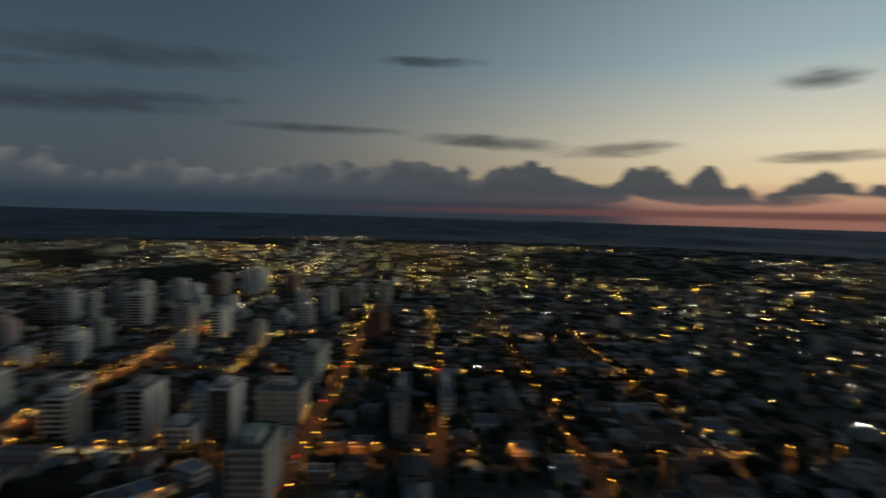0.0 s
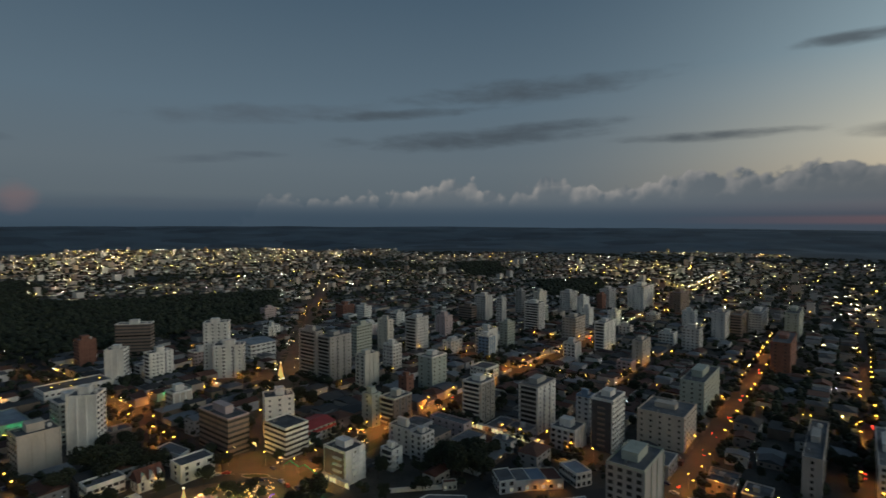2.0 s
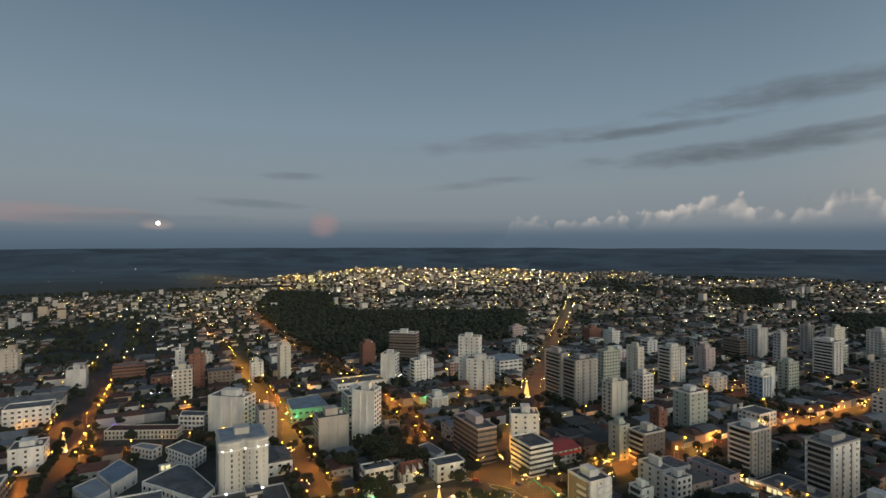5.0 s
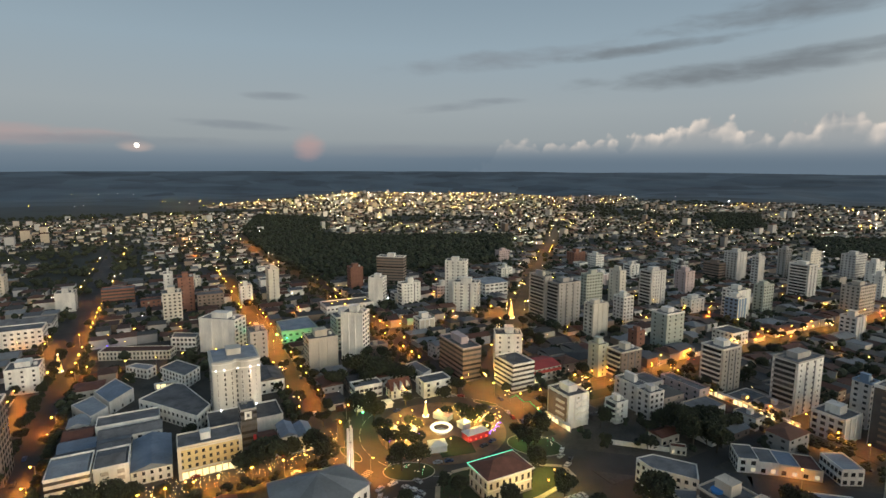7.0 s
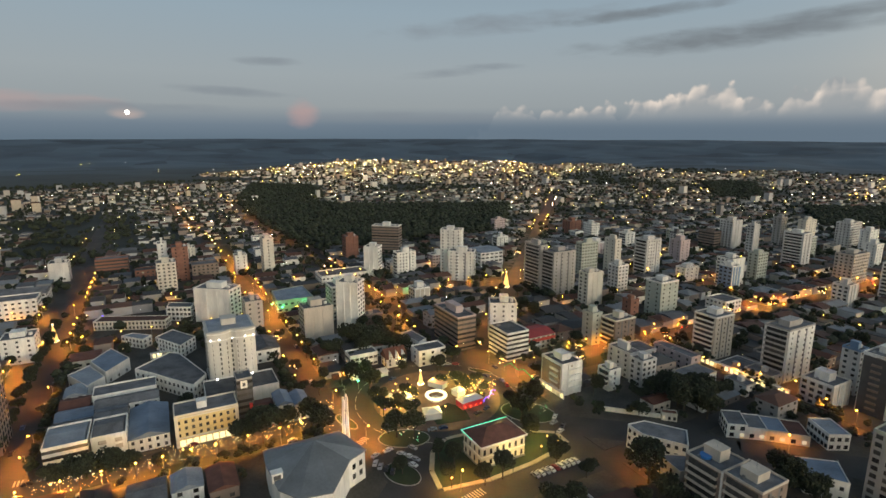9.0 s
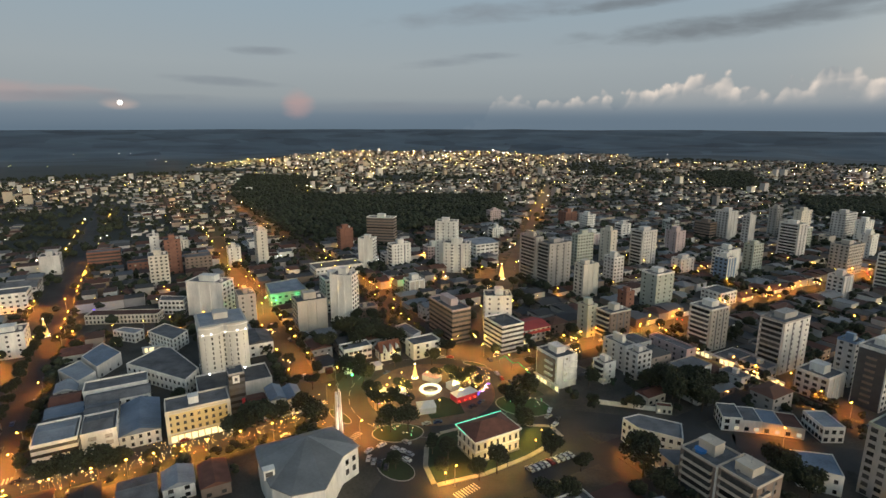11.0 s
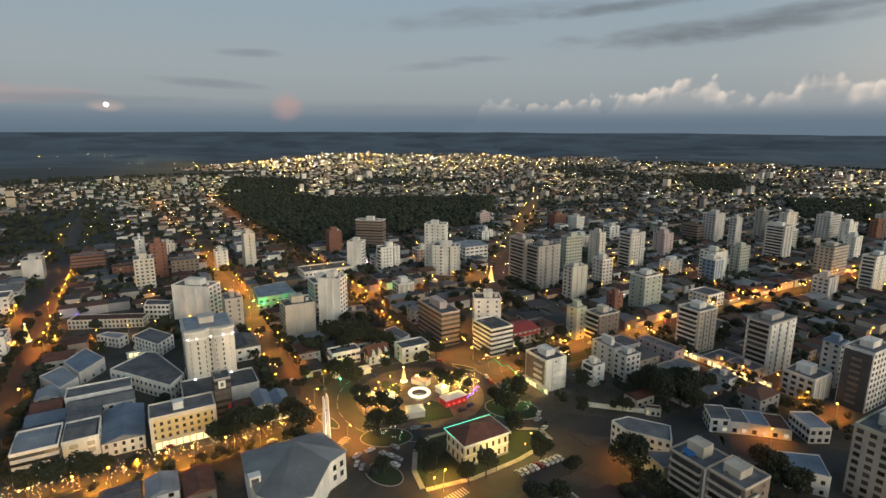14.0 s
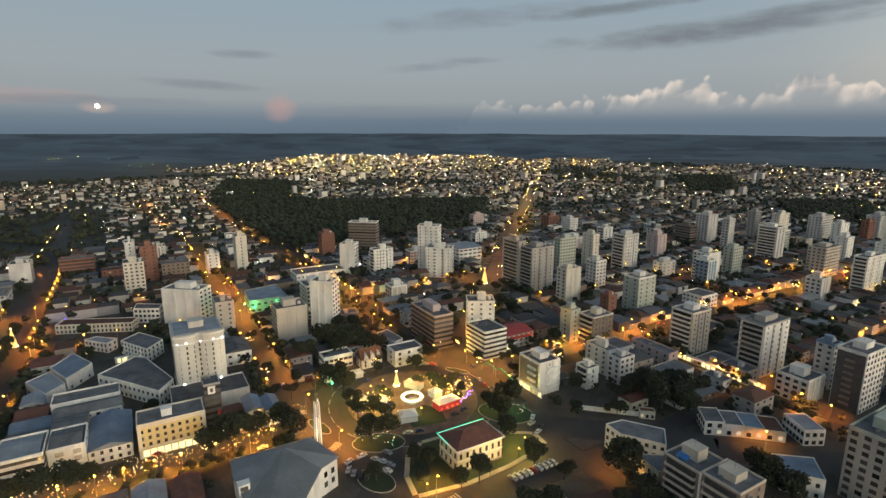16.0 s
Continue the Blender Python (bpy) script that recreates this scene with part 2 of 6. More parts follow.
def light_mat(name, colours, strength):
    """Something that gives off light; each loose piece takes one of the colours and its own strength."""
    m = bpy.data.materials.new(name)
    m.use_nodes = True
    N, L = m.node_tree.nodes, m.node_tree.links
    N.clear()
    e, o = N.new("ShaderNodeEmission"), N.new("ShaderNodeOutputMaterial")
    g = N.new("ShaderNodeNewGeometry")
    ramp = N.new("ShaderNodeValToRGB")
    ramp.color_ramp.interpolation = "CONSTANT"
    el = ramp.color_ramp.elements
    while len(el) < len(colours):
        el.new(.5)
    for i, c in enumerate(colours):
        el[i].position, el[i].color = i / len(colours), (*c, 1)
    L.new(g.outputs["Random Per Island"], ramp.inputs[0])
    w = N.new("ShaderNodeTexWhiteNoise")
    w.noise_dimensions = "1D"
    L.new(g.outputs["Random Per Island"], w.inputs["W"])
    pw = N.new("ShaderNodeMath")
    pw.operation = "POWER"
    L.new(w.outputs["Value"], pw.inputs[0])
    pw.inputs[1].default_value = 1.8
    s = N.new("ShaderNodeMapRange")
    L.new(pw.outputs[0], s.inputs[0])
    s.inputs[3].default_value, s.inputs[4].default_value = strength * .3, strength * 1.8
    L.new(ramp.outputs[0], e.inputs[0])
    L.new(s.outputs[0], e.inputs[1])
    L.new(e.outputs[0], o.inputs[0])
    return m


WHITE = mat("white_paint", (.86, .82, .74), .8, .34, .16, 1.5, stretch=.25)
CREAM = mat("cream_paint", (.70, .64, .53), .8, .32, .12, 1.5, stretch=.25)
YELLOW = mat("yellow_paint", (.62, .50, .26), .8, .2, .2, 1.5)
BEIGE = mat("beige_paint", (.57, .50, .41), .85, .25, .15, 1.5, stretch=.3)
GREY = mat("grey_render", (.43, .40, .36), .9, .28, .15, 1.5, stretch=.3)
PALE = mat("pale_grey_paint", (.67, .64, .59), .85, .34, .15, 1.5, stretch=.3)
GREEN = mat("pale_green_paint", (.46, .48, .40), .85, .22, .15, 1.5)
BLUE = mat("blue_grey_cladding", (.22, .31, .42), .5, .2, .2, 1.5)
BRICK = mat("red_brown_brick", (.27, .13, .09), .9, .3, .3, 3.0, bump=.2)
BROWN = mat("brown_render", (.25, .19, .15), .9, .25, .2, 1.5)
PINK = mat("faded_pink_paint", (.56, .44, .41), .9, .22, .2, 1.5)
DARK = mat("dark_cladding", (.09, .085, .085), .5, .3, .3, 2.0)
CONCRETE = mat("weathered_concrete", (.27, .26, .24), .95, .35, .25, 2.0, bump=.2)
FIBRE = mat("grey_fibre_cement_roof", (.185, .182, .18), .9, .5, .2, 2.0, random=.4, ribs=.9)
METAL_ROOF = mat("zinc_sheet_roof", (.36, .385, .41), .55, .4, .12, 1.2, metal=.2, ribs=.8)
BLUE_ROOF = mat("blue_grey_sheet_roof", (.24, .29, .36), .55, .4, .1, 1.2, metal=.2, ribs=.8)
TILE = mat("clay_tile_roof", (.17, .072, .048), .9, .35, .3, 3.0, bump=.3, random=.35)
RED_ROOF = mat("red_painted_roof", (.42, .06, .05), .6, .25, .2, 2.0)
GLASS = mat("window_glass", (.085, .08, .074), .2, .3, .5, 2.0, island=.75, random=.75)
BLUE_GLASS = mat("blue_window_glass", (.05, .09, .14), .1, .3, .5, 2.0)
GROOVE_SHADE = mat("groove_shade_paint", (.17, .165, .16), .9, .25, .3, 2.0)
RAIL = mat("balcony_front", (.30, .29, .28), .7, .2, .4, 2.0)
STEEL = mat("galvanised_steel", (.35, .35, .34), .5, .25, 1.0, 5.0, metal=.8)
ASPHALT = mat("worn_asphalt", (.066, .059, .052), .85, .35, .06, 1.5, bump=.15)
PAVING = mat("pavement_concrete", (.13, .112, .09), .95, .4, .07, .9, bump=.2, second=(.042, .038, .028))
MARK = mat("road_paint", (.42, .40, .37), .8, .4, .8, 4.0)
GRASS = mat("mown_grass", (.036, .054, .022), .95, .4, .1, 2.0, bump=.3)
CHURCH_ROOF = mat("pale_grey_church_roof", (.245, .25, .245), .7, .3, .08, 1.0, random=.25)
LEAF = mat("dark_tree_leaves", (.036, .043, .021), .9, .45, .5, 2.0, bump=.4, island=.45)
BARK = mat("tree_bark", (.09, .07, .05), .95, .3, .8, 5.0, bump=.3)
WALLS = palette("house_walls", [(.68, .64, .58), (.48, .44, .38), (.30, .28, .26), (.54, .45, .34), (.22, .165, .12), (.48, .47, .45), (.80, .77, .71), (.34, .27, .22)], by="island")
ROOFS = palette("house_roofs", [(.12, .055, .037), (.10, .094, .088), (.066, .062, .059), (.15, .074, .048), (.13, .13, .135), (.085, .045, .034), (.24, .245, .25), (.07, .067, .064)], by="island")
HOUSE_WALL = palette("house_wall", [(.64, .61, .55), (.46, .42, .36), (.34, .32, .30), (.52, .43, .33), (.26, .19, .15), (.46, .45, .43), (.76, .73, .67), (.36, .29, .24)], by="object")
HOUSE_ROOF = palette("house_roof", [(.12, .055, .037), (.10, .094, .088), (.066, .062, .059), (.15, .074, .048), (.13, .13, .135), (.085, .045, .034), (.24, .245, .25), (.07, .067, .064)], by="object")
CAR_PAINT = palette("car_paint", [(.5, .5, .5), (.03, .03, .035), (.62, .62, .61), (.25, .03, .03), (.3, .31, .33), (.04, .06, .12)], .3, .05, by="object")
TYRE = mat("tyre_rubber", (.02, .02, .02), .9, .2, 2, 8)
SODIUM = light_mat("sodium_lamp", [(1, .40, .02), (1, .44, .03), (1, .36, .015)], 60)
WARM = light_mat("warm_lamp", [(1, .66, .26), (1, .80, .45), (1, .55, .14)], 8.0)
LAMPS = light_mat("far_street_lamps", [(1, .50, .05), (1, .58, .11), (1, .80, .42), (1, .44, .03), (1, .88, .62), (1, .62, .16)], 170)
COOL = light_mat("cool_white_light", [(.85, .95, 1), (1, .97, .9)], 6)
SHOP = light_mat("lit_shop_front", [(1, .92, .58), (1, .84, .42), (1, .76, .32)], 1.5)
GREEN_LIGHT = light_mat("green_light", [(.05, 1, .25), (.1, 1, .45)], 4)
RED_LIGHT = light_mat("red_light", [(1, .06, .03)], 8)
VIOLET = light_mat("violet_light", [(.16, .07, 1)], 2.4)
LIT_WINDOW = light_mat("lit_window", [(1, .78, .42), (1, .88, .6), (.9, .95, 1)], .5)


# ---- helpers of this scene ----
A30 = radians(30)
G, HH = (math.cos(A30), math.sin(A30)), (-math.sin(A30), math.cos(A30))     # the two street directions


def xy(u, v):
    return u * G[0] + v * HH[0], u * G[1] + v * HH[1]


def grid_pose(u, v, z=0.0, turn=0.0):
    """A pose in the street grid: its x runs along the avenue."""
    return pose(*xy(u, v), z, 0, 0, 30 + turn)


def box(bm, x0, x1, y0, y1, z0, z1):
    vs = [bm.verts.new(p) for p in ((x0, y0, z0), (x1, y0, z0), (x1, y1, z0), (x0, y1, z0), (x0, y0, z1), (x1, y0, z1), (x1, y1, z1), (x0, y1, z1))]
    for f in ((3, 2, 1, 0), (4, 5, 6, 7), (0, 1, 5, 4), (1, 2, 6, 5), (2, 3, 7, 6), (3, 0, 4, 7)):
        bm.faces.new([vs[i] for i in f])
    return bm


def boxes(*all_of):
    bm = bmesh.new()
    for b in all_of:
        box(bm, *b)
    return bm


def prism(bm, ring, z0, z1):
    """An upright block on a ring of points, counted counter-clockwise."""
    lo, hi = [bm.verts.new((*p, z0)) for p in ring], [bm.verts.new((*p, z1)) for p in ring]
    n = len(ring)
    bm.faces.new(lo[::-1]), bm.faces.new(hi)
    for i in range(n):
        bm.faces.new((lo[i], lo[(i + 1) % n], hi[(i + 1) % n], hi[i]))
    return bm


def turned(bm, profile, sides, cx=0.0, cy=0.0):
    """A turned body from (radius, height) pairs."""
    rings = [[bm.verts.new((cx + r * math.cos(2 * math.pi * i / sides), cy + r * math.sin(2 * math.pi * i / sides), z)) for i in range(sides)] for r, z in profile]
    for a, b in zip(rings, rings[1:]):
        for i in range(sides):
            bm.faces.new((a[i], a[(i + 1) % sides], b[(i + 1) % sides], b[i]))
    bm.faces.new(rings[0][::-1]), bm.faces.new(rings[-1])
    return bm


def mesh_of(name, bm, material):
    me = bpy.data.meshes.new(name)
    bm.to_mesh(me)
    bm.free()
    me.materials.append(material)
    return me


def part(name, bm, material, parent=None, label=""):
    ob = new(name, bm if isinstance(bm, bpy.types.Mesh) else mesh_of(name, bm, material))
    if parent:
        ob.parent = parent
    return tagged(ob, label)


def thing(name, m, label, category, group="", kind=""):
    ob = new(name)
    ob.empty_display_size = .5
    ob.matrix_basis = m
    return tagged(ob, label, category, group, kind)


def gable(bm, w, d, z0, rise, over=.5, along_x=True):
    """A pitched roof with closed ends over a w by d box."""
    x0, x1, y0, y1 = -over, w + over, -over, d + over
    if along_x:
        ym = d / 2
        pts = [(x0, y0, z0), (x1, y0, z0), (x1, y1, z0), (x0, y1, z0), (x0, ym, z0 + rise), (x1, ym, z0 + rise)]
        fs = [(0, 1, 5, 4), (2, 3, 4, 5), (3, 0, 4), (1, 2, 5), (3, 2, 1, 0)]
    else:
        xm = w / 2
        pts = [(x0, y0, z0), (x1, y0, z0), (x1, y1, z0), (x0, y1, z0), (xm, y0, z0 + rise), (xm, y1, z0 + rise)]
        fs = [(3, 0, 4, 5), (1, 2, 5, 4), (0, 1, 4), (2, 3, 5), (3, 2, 1, 0)]
    vs = [bm.verts.new(p) for p in pts]
    for f in fs:
        bm.faces.new([vs[i] for i in f])
    return bm


def hip(bm, w, d, z0, rise, over=.6):
    x0, x1, y0, y1, k = -over, w + over, -over, d + over, min(w, d) / 2
    a, b = ((k, d / 2), (w - k, d / 2)) if w >= d else ((w / 2, k), (w / 2, d - k))
    vs = [bm.verts.new(p) for p in ((x0, y0, z0), (x1, y0, z0), (x1, y1, z0), (x0, y1, z0), (*a, z0 + rise), (b[0] + .01, b[1] + .01, z0 + rise))]
    if w >= d:
        fs = [(0, 1, 5, 4), (1, 2, 5), (2, 3, 4, 5), (3, 0, 4), (3, 2, 1, 0)]
    else:
        fs = [(0, 1, 4), (1, 2, 5, 4), (2, 3, 5), (3, 0, 4, 5), (3, 2, 1, 0)]
    for f in fs:
        bm.faces.new([vs[i] for i in f])
    return bm


def single_windows(e, w, d, gap, ww, wh, sills, faces):
    """Windows as parts of their own, with a thin frame and a sill, on the given faces."""
    me = mesh_of("window", boxes((-ww / 2, ww / 2, -.05, .2, 0, wh), (-ww / 2 - .1, ww / 2 + .1, -.14, .1, -.12, -.02), (-.03, .03, -.08, .1, 0, wh)), GLASS)
    for f in faces:
        run = w if f in "sn" else d
        k = max(1, int((run - 1.0) / gap))
        for z in sills:
            for i in range(k):
                o = part("window", me, GLASS, e)
                c = (i + .5) * run / k
                o.location = {"s": (c, 0, z), "n": (c, d, z), "w": (0, c, z), "e": (w, c, z)}[f]
                o.rotation_euler.z = radians({"s": 0, "n": 180, "w": -90, "e": 90}[f])


def window_ring(w, d, gap, ww, wh, sill, faces="snwe", proud=.05, bm=None):
    """The windows of one storey round a w by d box."""
    bm = bm or bmesh.new()
    for f in faces:
        run = w if f in "sn" else d
        n = max(1, int((run - 1.0) / gap))
        step = run / n
        for i in range(n):
            a = (i + .5) * step - ww / 2
            b = a + ww
            if f == "s":
                box(bm, a, b, -proud, .2, sill, sill + wh)
            elif f == "n":
                box(bm, a, b, d - .2, d + proud, sill, sill + wh)
            elif f == "w":
                box(bm, -proud, .2, a, b, sill, sill + wh)
            else:
                box(bm, w - .2, w + proud, a, b, sill, sill + wh)
    return bm


def flat_roof(e, w, d, h, material=CONCRETE, parapet=.9):
    t = .25
    part("parapet", boxes((-.06, w + .06, -.06, t, h, h + parapet), (-.06, w + .06, d - t, d + .06, h, h + parapet),
                          (-.06, t, t, d - t, h, h + parapet), (w - t, w + .06, t, d - t, h, h + parapet)), material, e)
    part("roof", boxes((t, w - t, t, d - t, h, h + .12)), FIBRE, e, "grey flat roof")


FOOT = []       # footprints already taken, as u, v, w, d


def tower(name, label, u, v, w, d, h, wall=WHITE, style="grid", top="lift", group="towers of the city", category="apartment building", trim=None, lit=.0, seed=0, turn=0.0):
    """A block of flats or offices in the street grid: body, a row of windows and the balconies of each storey, roof and its boxes."""
    rng = random.Random(int(u * 7 + v * 13) + seed)
    rng_side = rng.random()
    FOOT.append((u, v, w, d))
    e = thing(name, grid_pose(u + w / 2, v + d / 2, 0, turn) @ pose(-w / 2, -d / 2, 0), label, category, group)
    part("wall", boxes((0, w, 0, d, -.3, h)), wall, e)
    trim = trim or wall
    n = max(2, round(h / 3.05))
    s = h / n
    near = math.hypot(*xy(u, v)) < 315
    all_round = "ne" if near else "snwe"
    gap, ww, wh, sill = {"grid": (3.1, 1.6, 1.35, 1.0), "sparse": (4.6, 1.2, 1.2, 1.1), "slab": (3.4, 2.1, 1.5, .8)}.get(style, (3.2, 2.0, 1.9, .35))
    if style == "band":
        for i in range(n):
            part("window_band", boxes((-.04, w + .04, -.04, d + .04, i * s + 1.0, i * s + 2.35)), GLASS, e)
    else:
        bm = bmesh.new()
        for i in range(n):
            z = sill + i * s
            if style == "balcony":
                window_ring(w, d, gap, ww, wh, z, "e", bm=bm)
                window_ring(w, d, 4.8, .9, 1.1, i * s + 1.2, "n" if near else "sn", bm=bm)
            elif style == "slab":
                window_ring(w, d, gap, ww, wh, z, "e" if near else "we", bm=bm)
            else:
                window_ring(w, d, gap, ww, wh, z, all_round, bm=bm)
        tagged(part("glazing", bm, GLASS, e), kind="stuff")
        if near and style == "balcony":
            single_windows(e, w, d, 4.8, .9, 1.1, [1.2 + i * s for i in range(n)], "s")
        elif near:
            single_windows(e, w, d, gap, ww, wh, [sill + i * s for i in range(n)], "w" if style == "slab" else "sw")
    if style == "balcony":
        # no groove is cut: its shade is laid on as a dark strip
        for x in ([.5] if w < 14 else [.33, .67]):
            part("shade_strip", boxes((w * x - .5, w * x + .5, -.03, .3, .5, h - .6)), GROOVE_SHADE, e, "dark upright strip painted as a groove's shade")
    if style == "slab":
        for x in (.02, .35, .65, .98):
            part("pilaster", boxes((w * x - .35, w * x + .35, -.4, .1, 0, h + .3)), trim, e)
    bal = None
    if style == "balcony":
        a, b = w * .06, w * .42
        c, f = d * .08, d * .92
        # flat dark band on each storey, standing for the shade inside a loggia
        loggia = mesh_of("loggia", boxes((-.04, .3, c + .2, f - .2, .2, 2.5)), GLASS)
        for i in range(1, n):
            part("loggia", loggia, GLASS, e, "flat dark glass band standing for a loggia's shade").location.z = i * s
        bal = [mesh_of("balcony", boxes((a, b, -1.3, -.02, -.12, .06), (a, b, -1.3, -1.18, .06, 1.0), (a, a + .12, -1.18, -.02, .06, 1.0), (b - .12, b, -1.18, -.02, .06, 1.0)), trim),
               mesh_of("balcony", boxes((-1.2, -.02, c, f, -.12, .06), (-1.2, -1.08, c, f, .06, 1.0), (-1.08, -.02, c, c + .12, .06, 1.0), (-1.08, -.02, f - .12, f, .06, 1.0)), trim)]
    if style == "corner":
        bal = [mesh_of("balcony", boxes((-1.0, w * .45, -1.2, -.02, -.12, 1.0), (-1.0, -.02, -.02, d * .4, -.12, 1.0)), trim)]
    for i in range(n):
        for b in (bal[1:] if style == "balcony" and rng_side < .55 else bal or []) if i and bal else []:
            part("balcony", b, trim, e).location.z = i * s
    if style in ("grid", "sparse", "slab"):
        part("cornice", boxes((-.2, w + .2, -.2, d + .2, h - .25, h)), trim, e)
    if lit:
        bm = bmesh.new()
        for i in range(n):
            for j in range(int(w / 3.1)):
                if rng.random() < lit:
                    x = (j + .5) * w / max(1, int((w - 1) / 3.1))
                    if x < w - 1:
                        box(bm, x - .6, x + .6, -.09, -.06, i * s + 1.05, i * s + 2.2)
        if len(bm.verts):
            part("lit_window", bm, LIT_WINDOW, e, "window with the lamp on inside")
        else:
            bm.free()
    flat_roof(e, w, d, h, trim)
    if math.hypot(*xy(u, v)) < 430:
        a, b = w * rng.uniform(.08, .2), d * rng.uniform(.55, .8)
        part("cooling_unit", boxes((a, a + 1.1, b, b + .8, h + .12, h + 1.0), (a + 1.5, a + 2.5, b, b + .8, h + .12, h + .9)), STEEL, e, "small grey cooling units")
        part("antenna", boxes((w * .5 - .04, w * .5 + .04, d * .5 - .04, d * .5 + .04, h + .1, h + rng.uniform(5, 8)), (w * .5 - .6, w * .5 + .6, d * .5 - .03, d * .5 + .03, h + 4.6, h + 4.68)), STEEL, e)
    if top == "lift":
        a, b = w * rng.uniform(.25, .4), w * rng.uniform(.6, .75)
        c, f = d * .3, d * .75
        hh = rng.uniform(2.8, 4.5)
        part("lift_house", boxes((a, b, c, f, h + .12, h + hh), (a - .15, b + .15, c - .15, f + .15, h + hh, h + hh + .2)), trim, e)
        bm = turned(bmesh.new(), [(1.1, h + .12), (1.15, h + 1.6), (.9, h + 1.9)], 10, w * .84, d * .45)
        part("water_tank", bm, PALE, e, "round grey water tank")
    return e


def low(name, label, u, v, w, d, h, wall=WHITE, roof="flat", roof_mat=None, rise=2.2, win=True, category="commercial building", group="low buildings of the city", gap=3.4, ww=1.7, single=False):
    """A shop, hall or house of a few storeys."""
    FOOT.append((u, v, w, d))
    e = thing(name, grid_pose(u, v), label, category, group)
    part("wall", boxes((0, w, 0, d, -.3, h)), wall, e)
    n = max(1, round(h / 3.4))
    if win:
        bm = bmesh.new()
        for i in range(n):
            window_ring(w, d, gap, ww, 1.4, 1.0 + i * h / n, "ne" if single else "snwe", bm=bm)
        tagged(part("glazing", bm, GLASS, e), kind="stuff")
        if single:
            single_windows(e, w, d, gap, ww, 1.4, [1.0 + i * h / n for i in range(n)], "sw")
    if roof == "flat":
        flat_roof(e, w, d, h, wall)
    elif roof == "hip":
        part("roof", hip(bmesh.new(), w, d, h, rise), roof_mat or TILE, e)
    else:
        part("roof", gable(bmesh.new(), w, d, h, rise, .3, roof == "gable_x"), roof_mat or METAL_ROOF, e)
        if roof_mat in (METAL_ROOF, BLUE_ROOF, FIBRE):
            part("ridge_cap", boxes((-.3, w + .3, d / 2 - .2, d / 2 + .2, h + rise, h + rise + .1)) if roof == "gable_x" else boxes((w / 2 - .2, w / 2 + .2, -.3, d + .3, h + rise - .05, h + rise + .06)), roof_mat, e)
    return e

def poly_house(name, label, pts, h, wall, roof_mat, category, storeys, gap=3.0, ww=1.3, wh=1.4, lit=()):
    """A house on an uneven plot: walls edge by edge, a flat roof slab behind a low parapet, windows along every front."""
    us, vs = [p[0] for p in pts], [p[1] for p in pts]
    FOOT.append((min(us), min(vs), max(us) - min(us), max(vs) - min(vs)))
    e = thing(name, grid_pose(0, 0), label, category, "low buildings of the city")
    part("wall", prism(bmesh.new(), pts, -.3, h), wall, e)
    cu, cv = sum(us) / len(us), sum(vs) / len(vs)
    inner = [(u + (cu - u) * .05, v + (cv - v) * .05) for u, v in pts]
    part("roof", prism(bmesh.new(), inner, h, h + .25), roof_mat, e, "sheet roof behind a low parapet")
    me = mesh_of("window", boxes((-ww / 2, ww / 2, -.05, .2, 0, wh), (-ww / 2 - .1, ww / 2 + .1, -.14, .1, -.12, -.02), (-.03, .03, -.08, .1, 0, wh)), GLASS)
    glow = mesh_of("lit_window", boxes((-ww / 2, ww / 2, -.06, .2, 0, wh)), LIT_WINDOW)
    count = 0
    for (a, b), (c, d) in zip(pts, pts[1:] + pts[:1]):
        run = math.hypot(c - a, d - b)
        dirx, diry = (c - a) / run, (d - b) / run
        bm = prism(bmesh.new(), [(a, b), (c, d), (c - diry * .25, d + dirx * .25), (a - diry * .25, b + dirx * .25)], h, h + .6)
        part("parapet", bm, wall, e)
        n = max(1, int((run - .6) / gap))
        for k in range(storeys):
            for i in range(n):
                t = (i + .5) / n
                is_lit = count in lit
                o = part("lit_window" if is_lit else "window", glow if is_lit else me, GLASS, e)
                o.location = (a + (c - a) * t, b + (d - b) * t, 1.0 + k * h / storeys)
                o.rotation_euler.z = math.atan2(diry, dirx)
                count += 1
    return e


# ---- ground: flat under the city, swelling into low ridges towards the horizon ----
def rise_at(x, y):
    r, a = math.hypot(x, y), math.atan2(-x, y)
    k = max(0.0, min(1.0, (r - 2900) / 1850))
    n = noise.noise((x * .0011, y * .0011, 3.1)) + .5 * noise.noise((x * .003, y * .003, 7.7))
    crest = noise.noise((a * 4.0, r * .0020, 9.0)) + .5 * noise.noise((a * 11.0, r * .005, 2.0))
    far = k * k * (3 - 2 * k) * (113 - 26 * max(0.0, abs(a - .12) - .25))
    return far + 26 * n * min(1, max(0, (r - 2300) / 900)) * (1 - .8 * k) + 15 * crest * min(1, max(0, (r - 2500) / 700)) * (1 - .45 * k)


def ground_mesh():
    bm = bmesh.new()
    radii = [0, 200, 500, 1000, 1600, 2200] + [2400 + i * 60 for i in range(41)]
    n = 360
    rings = []
    for r in radii[1:]:
        rings.append([bm.verts.new((r * math.cos(2 * math.pi * i / n), r * math.sin(2 * math.pi * i / n), rise_at(r * math.cos(2 * math.pi * i / n), r * math.sin(2 * math.pi * i / n)))) for i in range(n)])
    c = bm.verts.new((0, 0, 0))
    for i in range(n):
        bm.faces.new((c, rings[0][i], rings[0][(i + 1) % n]))
    for a, b in zip(rings, rings[1:]):
        for i in range(n):
            bm.faces.new((a[i], b[i], b[(i + 1) % n], a[(i + 1) % n]))
    return bm


